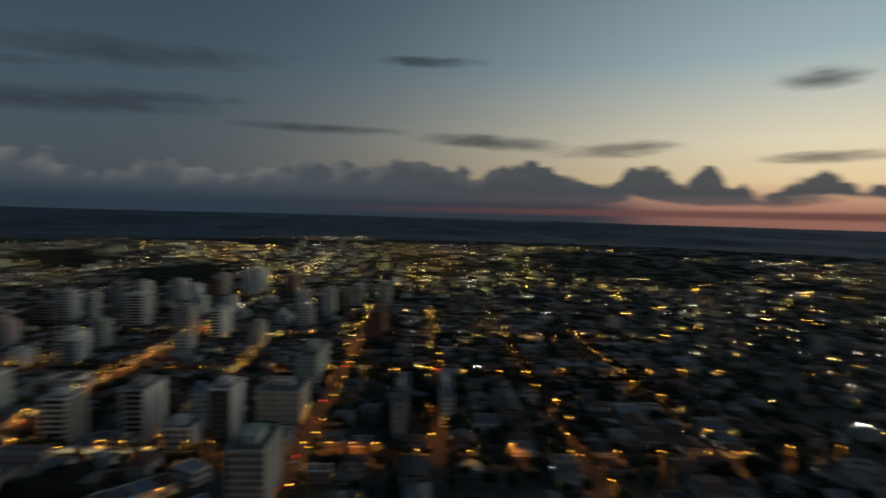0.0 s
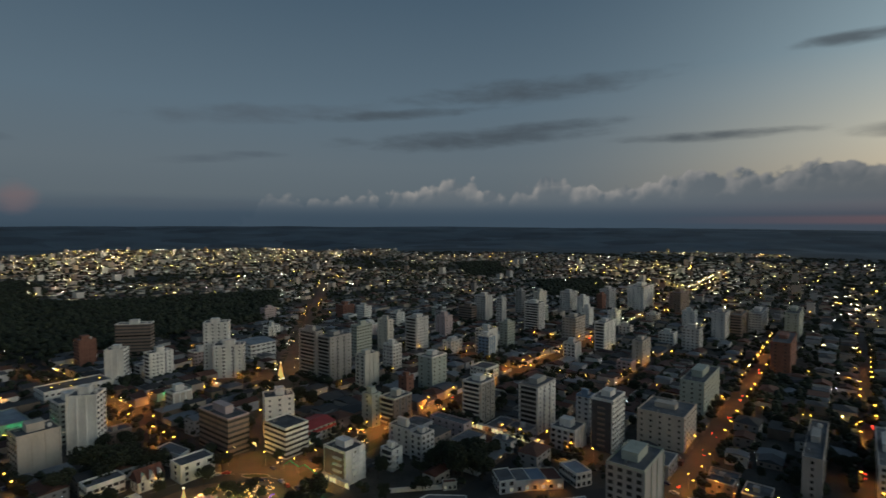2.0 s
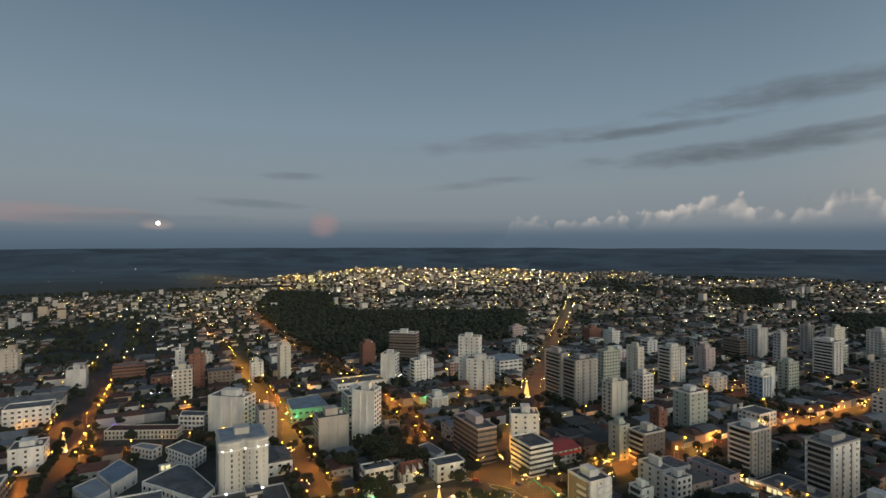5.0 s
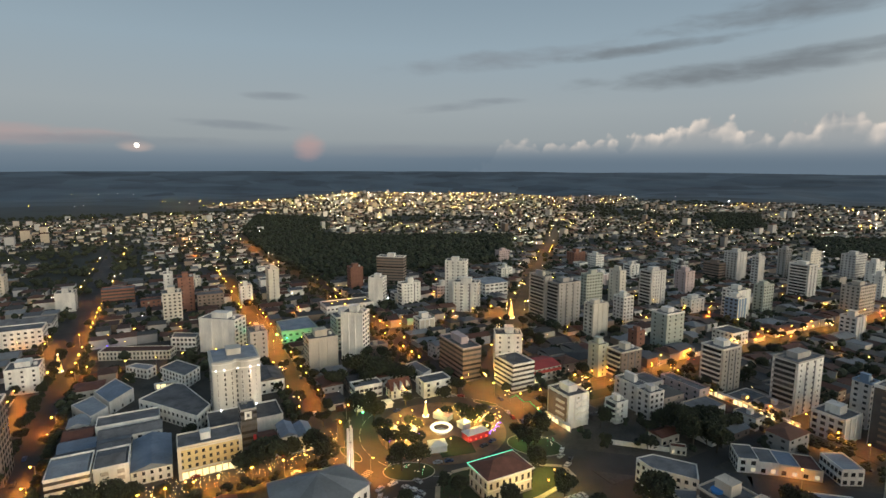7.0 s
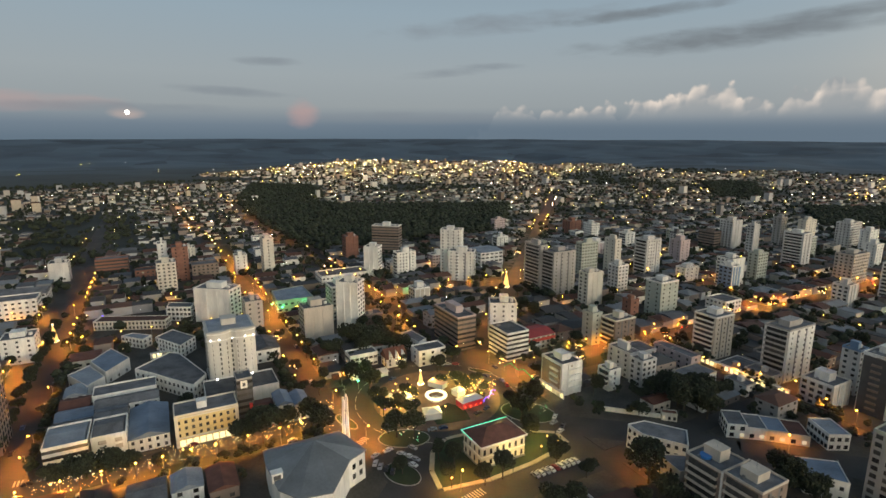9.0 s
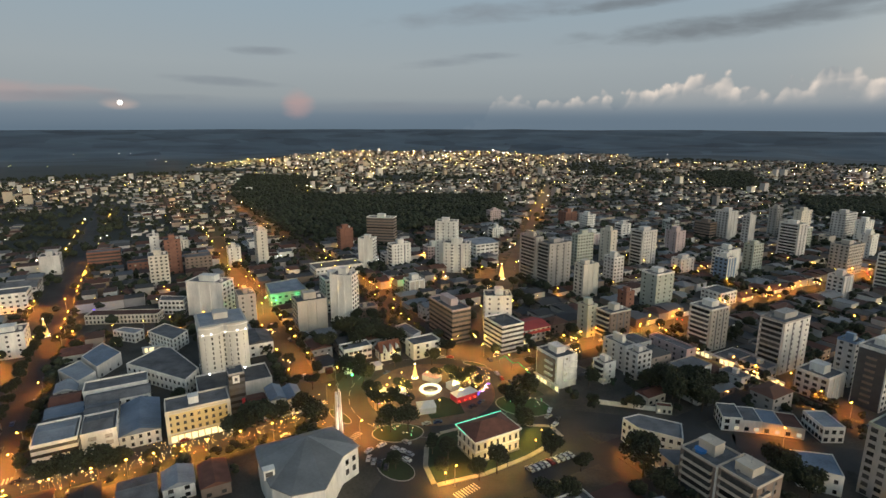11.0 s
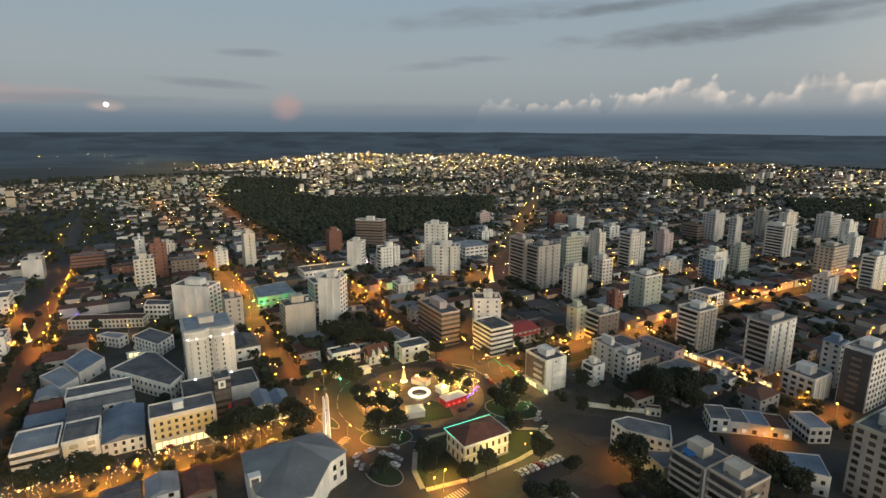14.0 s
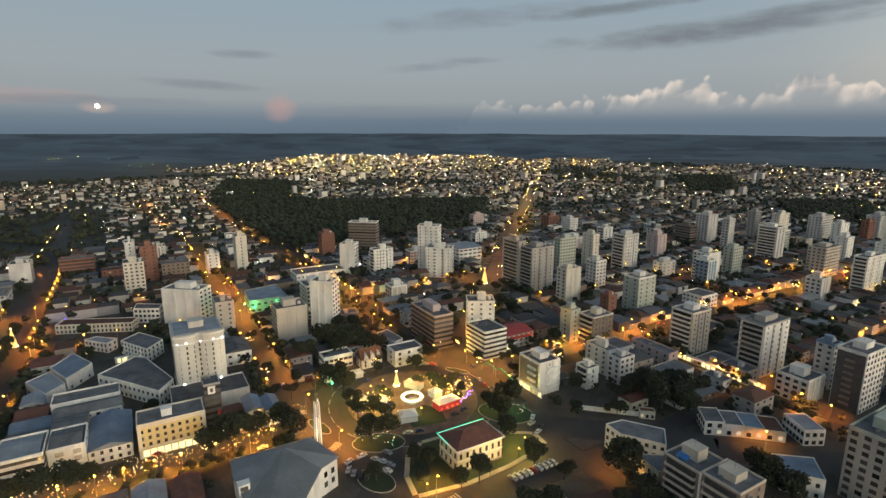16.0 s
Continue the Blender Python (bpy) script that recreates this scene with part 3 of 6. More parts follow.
FIELD = mat("fields_scrub_and_haze", (.055, .056, .044), .95, .5, .006, .04, second=(.026, .030, .021))


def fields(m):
    """Beyond the last houses the scrub gives way to a mosaic of pale stubble and dark woods, tinted blue as painted
    haze.
    """
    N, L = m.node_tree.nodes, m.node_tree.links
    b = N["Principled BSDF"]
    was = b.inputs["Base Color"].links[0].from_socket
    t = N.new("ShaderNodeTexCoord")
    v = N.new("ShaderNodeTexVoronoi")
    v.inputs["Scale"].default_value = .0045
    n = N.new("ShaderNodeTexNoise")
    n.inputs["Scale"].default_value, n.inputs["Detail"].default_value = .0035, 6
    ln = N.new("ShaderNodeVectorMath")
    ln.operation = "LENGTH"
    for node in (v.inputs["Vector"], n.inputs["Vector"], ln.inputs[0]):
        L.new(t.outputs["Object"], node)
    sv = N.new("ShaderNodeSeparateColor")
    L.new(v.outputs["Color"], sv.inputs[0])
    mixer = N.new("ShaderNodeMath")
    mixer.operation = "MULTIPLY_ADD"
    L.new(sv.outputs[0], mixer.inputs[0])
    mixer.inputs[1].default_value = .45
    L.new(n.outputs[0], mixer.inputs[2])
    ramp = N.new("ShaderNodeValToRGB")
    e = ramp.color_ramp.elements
    # the blue in both tones is distance haze put into the land colour
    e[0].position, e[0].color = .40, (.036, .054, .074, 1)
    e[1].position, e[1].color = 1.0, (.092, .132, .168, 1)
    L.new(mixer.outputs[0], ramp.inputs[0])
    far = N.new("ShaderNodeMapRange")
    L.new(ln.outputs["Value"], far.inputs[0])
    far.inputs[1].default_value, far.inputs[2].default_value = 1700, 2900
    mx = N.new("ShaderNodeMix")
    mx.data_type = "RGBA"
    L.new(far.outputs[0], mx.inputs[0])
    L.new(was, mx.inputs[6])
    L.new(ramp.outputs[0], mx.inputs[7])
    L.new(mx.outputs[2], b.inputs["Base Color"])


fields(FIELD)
tagged(part("ground", ground_mesh(), FIELD), "dark ground of fields and scrub, hazed blue in its colour towards the ridges on the horizon", "ground", kind="structure")

# ---- streets ----
U_ST = [-560, -438, -316, -194, -72, 58, 148, 264, 404, 526, 648, 770]
V_ST = [-240, -164, -88, -13, 60, 140, 222, 304, 385, 461, 537, 613, 689]
AVENUE = {(1, 222): 10.0, (0, -72): 13.0, (0, 58): 8.0, (1, 385): 7.5, (1, 60): 7.0}
PLAZA = (112.0, 219.5, 32.0)


def half(kind, c):
    return AVENUE.get((kind, c), 5.0)


def strip(bm, a, b, width, z):
    ax, ay = a
    bx, by = b
    L = math.hypot(bx - ax, by - ay)
    nx, ny = -(by - ay) / L * width, (bx - ax) / L * width
    vs = [bm.verts.new(p) for p in ((ax - nx, ay - ny, z), (bx - nx, by - ny, z), (bx + nx, by + ny, z), (ax + nx, ay + ny, z))]
    bm.faces.new(vs)


def road(points, width, z, label):
    """A street from point to point of the grid."""
    for p, q in zip(points, points[1:]):
        bm = bmesh.new()
        strip(bm, p, q, width, z)
        tagged(part("road", bm, ASPHALT), label, "road", kind="structure")


for c in U_ST:
    if c != 58:
        road([xy(c, -260), xy(c, 720 if c > 50 else 1100)], half(0, c), .03, "asphalt street running between the city blocks")
for c in V_ST:
    road([xy(156 if c == 304 else -600, c), xy(1500 if c == 222 else 800, c + (24 if c == 222 else 0))], half(1, c), .05, "asphalt cross street between the city blocks")
ROAD_B = [(58, -260), (60, 420), (40, 707), (30, 941), (20, 1180)]
ROAD_A = [(143, 283), (141, 400), (139, 525), (122, 775), (120, 1073), (112, 1250)]
road([xy(*p) for p in ROAD_B], 8.0, .07, "asphalt street with lamps past the tall curved block")
road([xy(*p) for p in ROAD_A], 6.0, .08, "lamp-lit asphalt street along the woods")
road([(2, 270), (235, 1330)], 7.0, .09, "diagonal asphalt avenue leading out of the centre")
CX, CY = xy(*PLAZA[:2])
tagged(part("road", prism(bmesh.new(), [(CX + 50 * math.cos(i * math.pi / 32), CY + 50 * math.sin(i * math.pi / 32)) for i in range(64)], -.2, .11), ASPHALT), "wide ring road round the decorated square", "road", kind="structure")
tagged(part("road", prism(bmesh.new(), [xy(*p) for p in ((50, 143), (152, 143), (152, 200), (50, 200))], -.2, .06), ASPHALT), "broad asphalt forecourt with parked cars", "road", kind="structure")


def diag_dist(x, y):
    """Metres from the middle of the diagonal avenue."""
    dx, dy = 233, 1060
    L = math.hypot(dx, dy)
    return abs((x - 2) * dy - (y - 270) * dx) / L if y > 250 else 999


# raised blocks with kerbs between the streets
def blocks():
    made = []
    for ui, u0 in enumerate(U_ST[:-1]):
        for vi, v0 in enumerate(V_ST[:-1]):
            u1, v1 = U_ST[ui + 1], V_ST[vi + 1]
            a, b = u0 + half(0, u0), u1 - half(0, u1)
            c, d = v0 + half(1, v0), v1 - half(1, v1)
            if u0 == 58 and v0 == 140:
                continue
            if u0 == -72 and v0 == 222:
                d = 385 - half(1, 385)
            if u0 == -72 and v0 == 304:
                continue
            made.append((a, c, b, d))
    return made


def clear_of_square(x, y, m=52):
    px, py = xy(*PLAZA[:2])
    return math.hypot(x - px, y - py) > m


for a, c, b, d in blocks():
    ring = [(a, c), (b, c), (b, d), (a, d)]
    mid = xy((a + b) / 2, (c + d) / 2)
    if any(not clear_of_square(*xy(u, v), 53) for u, v in ring + [((a + b) / 2, (c + d) / 2), ((a + b) / 2, c), ((a + b) / 2, d), (a, (c + d) / 2), (b, (c + d) / 2)]):
        # a block cut back by the ring road: short cells keep clear of it
        bm = bmesh.new()
        nu, nv = max(1, int((b - a) / 7)), max(1, int((d - c) / 7))
        for i in range(nu):
            for j in range(nv):
                p, q, r, s = a + (b - a) * i / nu, a + (b - a) * (i + 1) / nu, c + (d - c) * j / nv, c + (d - c) * (j + 1) / nv
                if clear_of_square(*xy((p + q) / 2, (r + s) / 2), 53) and diag_dist(*xy((p + q) / 2, (r + s) / 2)) > 11:
                    prism(bm, [xy(p, r), xy(q, r), xy(q, s), xy(p, s)], -.2, .16)
        if len(bm.verts):
            tagged(part("pavement", bm, PAVING), "raised paved block with kerbs beside the square", "pavement", kind="structure")
        continue
    bm = bmesh.new()
    n = max(1, int((b - a) / 9)) if mid[1] > 220 and any(diag_dist(*xy(u, v)) < 70 for u, v in ring) else 1
    nv = max(1, int((d - c) / 9)) if n > 1 else 1
    for i in range(n):
        for j in range(nv):
            p, q, r, s = a + (b - a) * i / n, a + (b - a) * (i + 1) / n, c + (d - c) * j / nv, c + (d - c) * (j + 1) / nv
            if n == 1 or diag_dist(*xy((p + q) / 2, (r + s) / 2)) > 12:
                prism(bm, [xy(p, r), xy(q, r), xy(q, s), xy(p, s)], -.2, .16)
    if len(bm.verts):
        tagged(part("pavement", bm, PAVING), "raised city block of worn paving and yards", "pavement", kind="structure")
    else:
        bm.free()

# ---- towers ----
tower("apartment_building", "brown and white tower between two pale shafts", 206, 547, 31, 13, 31.8, BROWN, 'band', trim=WHITE, turn=-40)
tower("apartment_building", "tall white tower with a narrow crown", 228, 425.5, 20, 12, 44.6, WHITE, 'sparse', turn=-40)
tower("apartment_building", "white tower with deep balconies on every floor", 227.5, 408.5, 24, 13, 27.1, WHITE, 'balcony', turn=-40)
tower("apartment_building", "slender white tower with a dark window strip", 165, 461, 14, 12, 28.1, WHITE, 'slab', turn=-40)
tower("apartment_building", "white slab tower in two leaves", 100, 334.5, 15.5, 13, 32.7, WHITE, 'slab', turn=-40)
tower("apartment_building", "grey tower block with many balconies", 277.2, 348.1, 8.0, 22.0, 39.4, GREY, 'balcony')
tower("apartment_building", "wide grey block of flats with balconies", 280.0, 333.5, 23.3, 16.6, 36.1, GREY, 'balcony')
tower("apartment_building", "pale green tower of flats", 340.7, 366.6, 19.9, 8.0, 32.5, GREEN, 'grid')
tower("apartment_building", "cream tower with pale ribs", 283.8, 297.2, 15.4, 10.3, 26.3, CREAM, 'slab')
tower("apartment_building", "plain cream tower with blank side", 375.6, 359.6, 8.0, 14.2, 34.2, CREAM, 'sparse')
tower("apartment_building", "pale grey tower with balconies", 396.9, 340.9, 19.3, 14.6, 34.9, PALE, 'balcony')
tower("apartment_building", "dark and pale narrow tower", 500.5, 391.0, 11.3, 8.4, 25.0, PALE, 'corner', trim=DARK)
tower("apartment_building", "grey-green block of flats with white top", 313.9, 253.7, 18.4, 14.2, 25.4, GREEN, 'sparse', trim=WHITE)
tower("apartment_building", "dark brown office block with bands", 559.8, 386.5, 12.3, 20.3, 22.0, BROWN, 'band')
tower("apartment_building", "pale tower with tall ribs", 577.3, 377.1, 18.0, 16.0, 35.2, PALE, 'slab')
tower("apartment_building", "slender pale tower with ribs", 575.6, 350.6, 10.4, 8.0, 34.6, PALE, 'slab')
tower("apartment_building", "blue-clad tower with white corners", 417.5, 268.3, 11.5, 12.2, 22.7, BLUE, 'slab', trim=WHITE)
tower("apartment_building", "pale green block of flats", 471.6, 280.0, 14.7, 9.8, 26.0, GREEN, 'grid')
tower("apartment_building", "large tower with pale curved balcony bands", 555.6, 287.7, 15.1, 19.7, 36.2, PALE, 'balcony', trim=WHITE)
tower("apartment_building", "pale tower behind the banded one", 651.4, 337.2, 21.2, 9.0, 35.9, CREAM, 'sparse')
tower("apartment_building", "narrow grey-green tower of flats", 653.2, 365.9, 11.7, 9.7, 35.3, GREY, 'grid')
tower("apartment_building", "wide pale block of flats", 711.4, 319.5, 25.9, 15.5, 30.6, PALE, 'grid')
tower("apartment_building", "pale block of flats beside the wide one", 703.3, 295.3, 19.3, 10.3, 26.2, WHITE, 'sparse')
tower("apartment_building", "beige tower of many flats", 536.5, 234.0, 26.8, 15.5, 27.1, BEIGE, 'grid')
tower("apartment_building", "white tower of plain flats", 614.5, 250.6, 13.5, 10.9, 26.4, WHITE, 'sparse')
tower("apartment_building", "white tower with dark balconies", 509.4, 191.4, 30.8, 10.3, 30.5, WHITE, 'balcony')
tower("apartment_building", "brick-coloured block of small flats", 755.0, 288.7, 19.5, 8.0, 25.7, BRICK, 'grid')
tower("apartment_building", "tower with dark balcony front and white side", 284.1, 146.8, 23.8, 13.5, 29.3, WHITE, 'balcony', trim=GREY, lit=.02, seed=1)
tower("apartment_building", "beige tower with ribbed balconies", 277.2, 184.1, 17.0, 14.7, 26.0, BEIGE, 'balcony', trim=WHITE, lit=.04, seed=1)
tower("apartment_building", "blue-white tower of flats", 301.4, 121.3, 8.0, 8.5, 24.1, PALE, 'grid', trim=BLUE)
e = tower("apartment_building", "dark-fronted tower with a white windowed side", 285.7, 101.4, 20.4, 12.5, 29.7, WHITE, 'grid')
part("front_cladding", boxes((-.5, -.09, .5, 12.0, .2, 29.0)), DARK, e, "dark glazed front")
for z in range(1, 9):
    part("balcony", boxes((-1.3, -.52, 4.2, 8.3, z * 3.1, z * 3.1 + 1.0)), BROWN, e, "brown balcony front")
tower("apartment_building", "white bank building with blank walls", 179, 266, 17, 13, 25.4, WHITE, 'sparse', turn=-28, category='office building')
tower("apartment_building", "low white bank wing with a lit corner sign", 168.7, 239.6, 15.5, 19.5, 16.8, WHITE, 'band', 'none', category='office building')
e = tower("apartment_building", "brown and white block with balconies", 167.9, 190.7, 13.1, 16.0, 16.9, WHITE, 'slab', lit=.05)
part("front_cladding", boxes((-.5, -.09, 1.0, 15.0, 3.6, 16.3)), BROWN, e, "dark brown front panel")
for z in range(1, 5):
    part("balcony", boxes((-1.4, -.52, 2.0, 8.0, z * 3.2 + .4, z * 3.2 + 1.4)), PALE, e, "pale balcony front")
    part("balcony", boxes((5.0, 12.6, -1.3, -.42, z * 3.2 + .4, z * 3.2 + 1.4)), WHITE, e, "white balcony front")
tower("apartment_building", "small white block of flats", 193.7, 183.6, 8.0, 8.2, 11.0, WHITE, 'balcony')
tower("apartment_building", "pale rear block of flats", 214.2, 189.5, 8.0, 16.0, 14.2, PALE, 'sparse')
tower("apartment_building", "pale block of flats with blank gable", 211.8, 178.7, 10.6, 8.6, 14.3, PALE, 'grid')
tower("apartment_building", "long low pinkish block", 250.4, 178.4, 8.0, 26.0, 8.9, PINK, 'sparse', 'none')
tower("apartment_building", "brown block with lit balconies", 237.6, 223.1, 17.1, 12.2, 18.4, BROWN, 'balcony', trim=CREAM, lit=.08)
tower("apartment_building", "grey block of flats with plain sides", 230.5, 235.3, 8.0, 9.3, 20.6, GREEN, 'sparse')
tower("apartment_building", "reddish narrow tower of flats", 283.8, 253.6, 8.0, 8.0, 16.7, BRICK, 'sparse')
tower("apartment_building", "rounded brown hotel with ribbon windows", 151, 267, 13, 31, 21.1, BROWN, 'band', trim=PINK, category='hotel')
tower("apartment_building", "beige and brown block with vertical ribs", 72.4, 328.8, 19.2, 16.0, 20.6, BEIGE, 'slab', lit=.05)
tower("apartment_building", "beige tower with small windows", 40.8, 357.2, 11.1, 16.0, 21.8, BEIGE, 'sparse')
tower("apartment_building", "broad white hospital tower with blank front", 13.8, 391.2, 28, 14, 24.3, WHITE, 'slab', turn=-39, category='hospital')
tower("apartment_building", "pale tower with a grid of dark windows", -10.0, 485.2, 14.5, 16.0, 26.7, CREAM, 'grid', lit=.05)
tower("apartment_building", "narrow white tower of flats", -8.5, 550.9, 8.0, 14.0, 31.5, WHITE, 'sparse')
tower("apartment_building", "red-brown brick tower of flats", 2.8, 527.1, 13.3, 16.0, 31.1, BRICK, 'sparse')
tower("apartment_building", "low brown block with windows", 17.9, 518.9, 22.5, 16.0, 15.1, BROWN, 'grid', 'none')
tower("apartment_building", "small white tower of flats", 55.9, 530.0, 11.2, 12.0, 17.6, WHITE, 'sparse')
tower("apartment_building", "slender cream tower with blank sides", 80.7, 519.0, 9.9, 16.0, 34.0, CREAM, 'sparse')
tower("apartment_building", "long terracotta-coloured school block", -61.1, 579.3, 26.9, 14.0, 15.6, BRICK, 'band', 'none', category='school')
tower("apartment_building", "pale block with dark ribs", -96.3, 574.4, 15.2, 16.0, 17.0, PALE, 'slab')
tower("apartment_building", "cream tower with balcony bands", -297.1, 847.3, 23.7, 16.0, 34.9, CREAM, 'balcony')
tower("apartment_building", "pale stepped tower of flats", -242.6, 883.4, 19.0, 14.0, 22.8, PALE, 'sparse')
tower("apartment_building", "beige broad block of flats", -174.6, 666.1, 23.9, 16.0, 21.7, BEIGE, 'sparse')
tower("apartment_building", "large white block of flats with small windows", -159.4, 439.4, 13.1, 18.0, 31.4, WHITE, 'grid')
tower("apartment_building", "white ribbed slab tower", -147.8, 445.2, 11.1, 18.0, 30.1, WHITE, 'balcony', trim=WHITE)
tower("apartment_building", "white windowless block with hanging posters", -91.1, 368.7, 16.4, 16.0, 14.7, WHITE, 'sparse')
tower("apartment_building", "tall dark-fronted tower with a floodlit white shaft", -85.1, 258.7, 15.2, 18.0, 32.9, BROWN, 'balcony', trim=WHITE)
tower("apartment_building", "wide grey block of plain flats", 311.2, 69.8, 30.0, 26.0, 19.6, BEIGE, 'sparse')
tower("apartment_building", "grey-green block beside the trees", 372.3, 72.1, 50.1, 14.9, 24.7, GREEN, 'sparse')
tower("apartment_building", "large grey-green tower with pale upright ribs", 214, 62, 28, 16, 27.5, GREY, 'slab', trim=GREEN)
tower("apartment_building", "pale tower on the east side", 635.7, 105.7, 26.5, 13.6, 32.4, PALE, 'sparse')
tower("apartment_building", "dark tower with ribbed front", 658.9, 93.8, 47.4, 11.4, 27.9, BROWN, 'band')
tower("apartment_building", "pale broad tower of flats", 699.9, 79.5, 60.0, 13.4, 26.4, PALE, 'grid')
tower("apartment_building", "red-brown tower by the far avenue", 527.8, 37.3, 60.0, 14.7, 27.8, BRICK, 'sparse')
tower("apartment_building", "grey-green tower of flats", 696.7, 43.3, 60.0, 13.5, 30.5, GREEN, 'sparse')
tower("apartment_building", "pale tower in the eastern quarter", 790.4, 240.2, 50.3, 23.4, 36.9, WHITE, 'sparse')
tower("apartment_building", "grey tower in the eastern quarter", 770.5, 284.0, 28.6, 14.9, 31.4, PALE, 'sparse')
tower("apartment_building", "brown tower in the eastern quarter", 812.2, 194.2, 50.2, 15.8, 29.8, BROWN, 'sparse')
tower("apartment_building", "brown block beside the avenue", 485.0, 146.8, 23.9, 9.3, 22.4, BEIGE, 'sparse')
tower("apartment_building", "dark block of flats by the red-lit street", 288.1, 5.1, 60.0, 8.0, 21.3, GREY, 'sparse')
tower("apartment_building", "pale block at the eastern edge", 309.2, -23.1, 60.0, 8.0, 17.3, PALE, 'grid')

# ---- the landmarks round the square ----
# modern church: a fan of faceted grey sheet roof over white walls
FOOT.append((20, 152, 40, 46))
e = thing("church", grid_pose(0, 0), "modern church with a faceted grey roof and white side walls", "church")
EAVE = [(23.5, 192), (22.8, 182), (24, 166), (29, 158.5), (39.5, 156.5), (50, 171), (57.5, 174.5), (52.5, 192)]
RIDGE = (41.0, 185.5, 14.8)
for p, q in zip(EAVE, EAVE[1:] + EAVE[:1]):
    bm = bmesh.new()
    L = math.hypot(q[0] - p[0], q[1] - p[1])
    n = ((q[1] - p[1]) / L * .35, -(q[0] - p[0]) / L * .35)
    prism(bm, [p, q, (q[0] - n[0], q[1] - n[1]), (p[0] - n[0], p[1] - n[1])], -.2, 12.0)
    part("wall", bm, WHITE, e, "white rendered church wall")
for p, q in zip(EAVE, EAVE[1:] + EAVE[:1]):
    bm = bmesh.new()
    a = [(c[0] + (c[0] - RIDGE[0]) * .04, c[1] + (c[1] - RIDGE[1]) * .04) for c in (p, q)]
    lo = [bm.verts.new((*c, 12.0)) for c in a] + [bm.verts.new(RIDGE)]
    hi = [bm.verts.new((*c, 12.35)) for c in a] + [bm.verts.new((*RIDGE[:2], RIDGE[2] + .35))]
    bm.faces.new(hi), bm.faces.new(lo[::-1])
    for i in range(3):
        bm.faces.new((lo[i], lo[(i + 1) % 3], hi[(i + 1) % 3], hi[i]))
    part("roof_facet", bm, CHURCH_ROOF, e, "grey sheet roof facet")
p, q = Vector((50, 171)), Vector((57.5, 174.5))
for k in (.3, .72):
    c = p.lerp(q, k)
    d = (q - p).normalized()
    n = Vector((d.y, -d.x)) * .06
    for z in (3.0, 7.0):
        bm = bmesh.new()
        prism(bm, [tuple(c - d * .8), tuple(c - d * .8 + n), tuple(c + d * .8 + n), tuple(c + d * .8)], z, z + 2.2)
        part("window", bm, GLASS, e)
g = part("dormer", boxes((22.4, 26.0, 170.6, 173.4, 11.5, 14.9), (22.2, 26.2, 170.4, 173.6, 14.9, 15.1)), WHITE, e, "white box dormer on the roof edge")
part("pane", boxes((22.9, 25.4, 170.5, 170.7, 12.6, 14.3)), GLASS, g)

e = thing("bell_tower", grid_pose(57.7, 198.5), "slender white bell tower of three floodlit concrete blades", "bell tower")
for k, h in enumerate((24.0, 23.0, 22.2, 23.4)):
    a = radians(45 + 90 * k)
    bm = bmesh.new()
    lo, hi = [[bm.verts.new((math.cos(a + o) * r, math.sin(a + o) * r, z)) for o, r in ((-.22, .5), (-.17, w), (.17, w), (.22, .5))] for w, z in ((1.75, -.2), (1.25, h))]
    bm.faces.new(lo[::-1]), bm.faces.new(hi)
    for q in range(4):
        bm.faces.new((lo[q], lo[(q + 1) % 4], hi[(q + 1) % 4], hi[q]))
    part("blade", bm, WHITE, e, "white tapered concrete blade")
part("bell_stage", turned(bmesh.new(), [(.9, 17), (.9, 17.4)], 12), CONCRETE, e)
BELL = bpy.data.lights.new("bell_tower_flood", "SPOT")
BELL.energy, BELL.color, BELL.spot_size, BELL.spot_blend, BELL.shadow_soft_size = 9000, (1, .85, .6), radians(50), .8, .2
for du, dv in ((3.5, -5), (-3, -5)):
    part("floodlight", turned(bmesh.new(), [(.25, 0), (.35, .5)], 8, du, dv), STEEL, e, "small ground floodlight")
    ob = new("bell_tower_flood", BELL)
    ob.matrix_basis = look((*xy(57.7 + du, 198.5 + dv), .8), (*xy(57.7, 198.5), 15), 0)
part("mast", turned(bmesh.new(), [(.12, 16), (.08, 28)], 6), STEEL, e, "thin steel mast with a cross")
part("cross_arm", boxes((-.8, .8, -.06, .06, 26.4, 26.6)), STEEL, e)

# old town palace with a clay roof, its eaves hung with green light
FOOT.append((96, 154, 28, 16))
e = thing("palace", grid_pose(99.9, 158.0), "two-storey cream palace with a clay-tiled hipped roof", "palace")
W, D, H2 = 21.0, 13.8, 9.6
part("wall", boxes((0, W, 0, D, -.2, H2)), CREAM, e)
part("plinth", boxes((-.25, W + .25, -.25, D + .25, -.2, 1.0)), CONCRETE, e)
part("string_course", boxes((-.2, W + .2, -.2, D + .2, 4.9, 5.25)), WHITE, e)
part("cornice", boxes((-.8, W + .8, -.8, D + .8, H2 - .1, H2 + .5)), WHITE, e, "deep white cornice")
part("roof", hip(bmesh.new(), W, D, H2 + .52, 3.4, .5), TILE, e, "dark clay-tiled hipped roof")
single_windows(e, W, D, 2.7, 1.1, 2.1, [1.5, 6.0], "snwe")
part("door", boxes((W / 2 - .9, W / 2 + .9, -.3, .1, 0, 3.2)), BARK, e, "tall dark entrance door")
part("eave_light", boxes((-.9, W + .9, D + .82, D + .95, H2 + .5, H2 + .68)), light_mat("teal_garland", [(.12, .9, .62)], 1.6), e, "green light garland along the eaves")
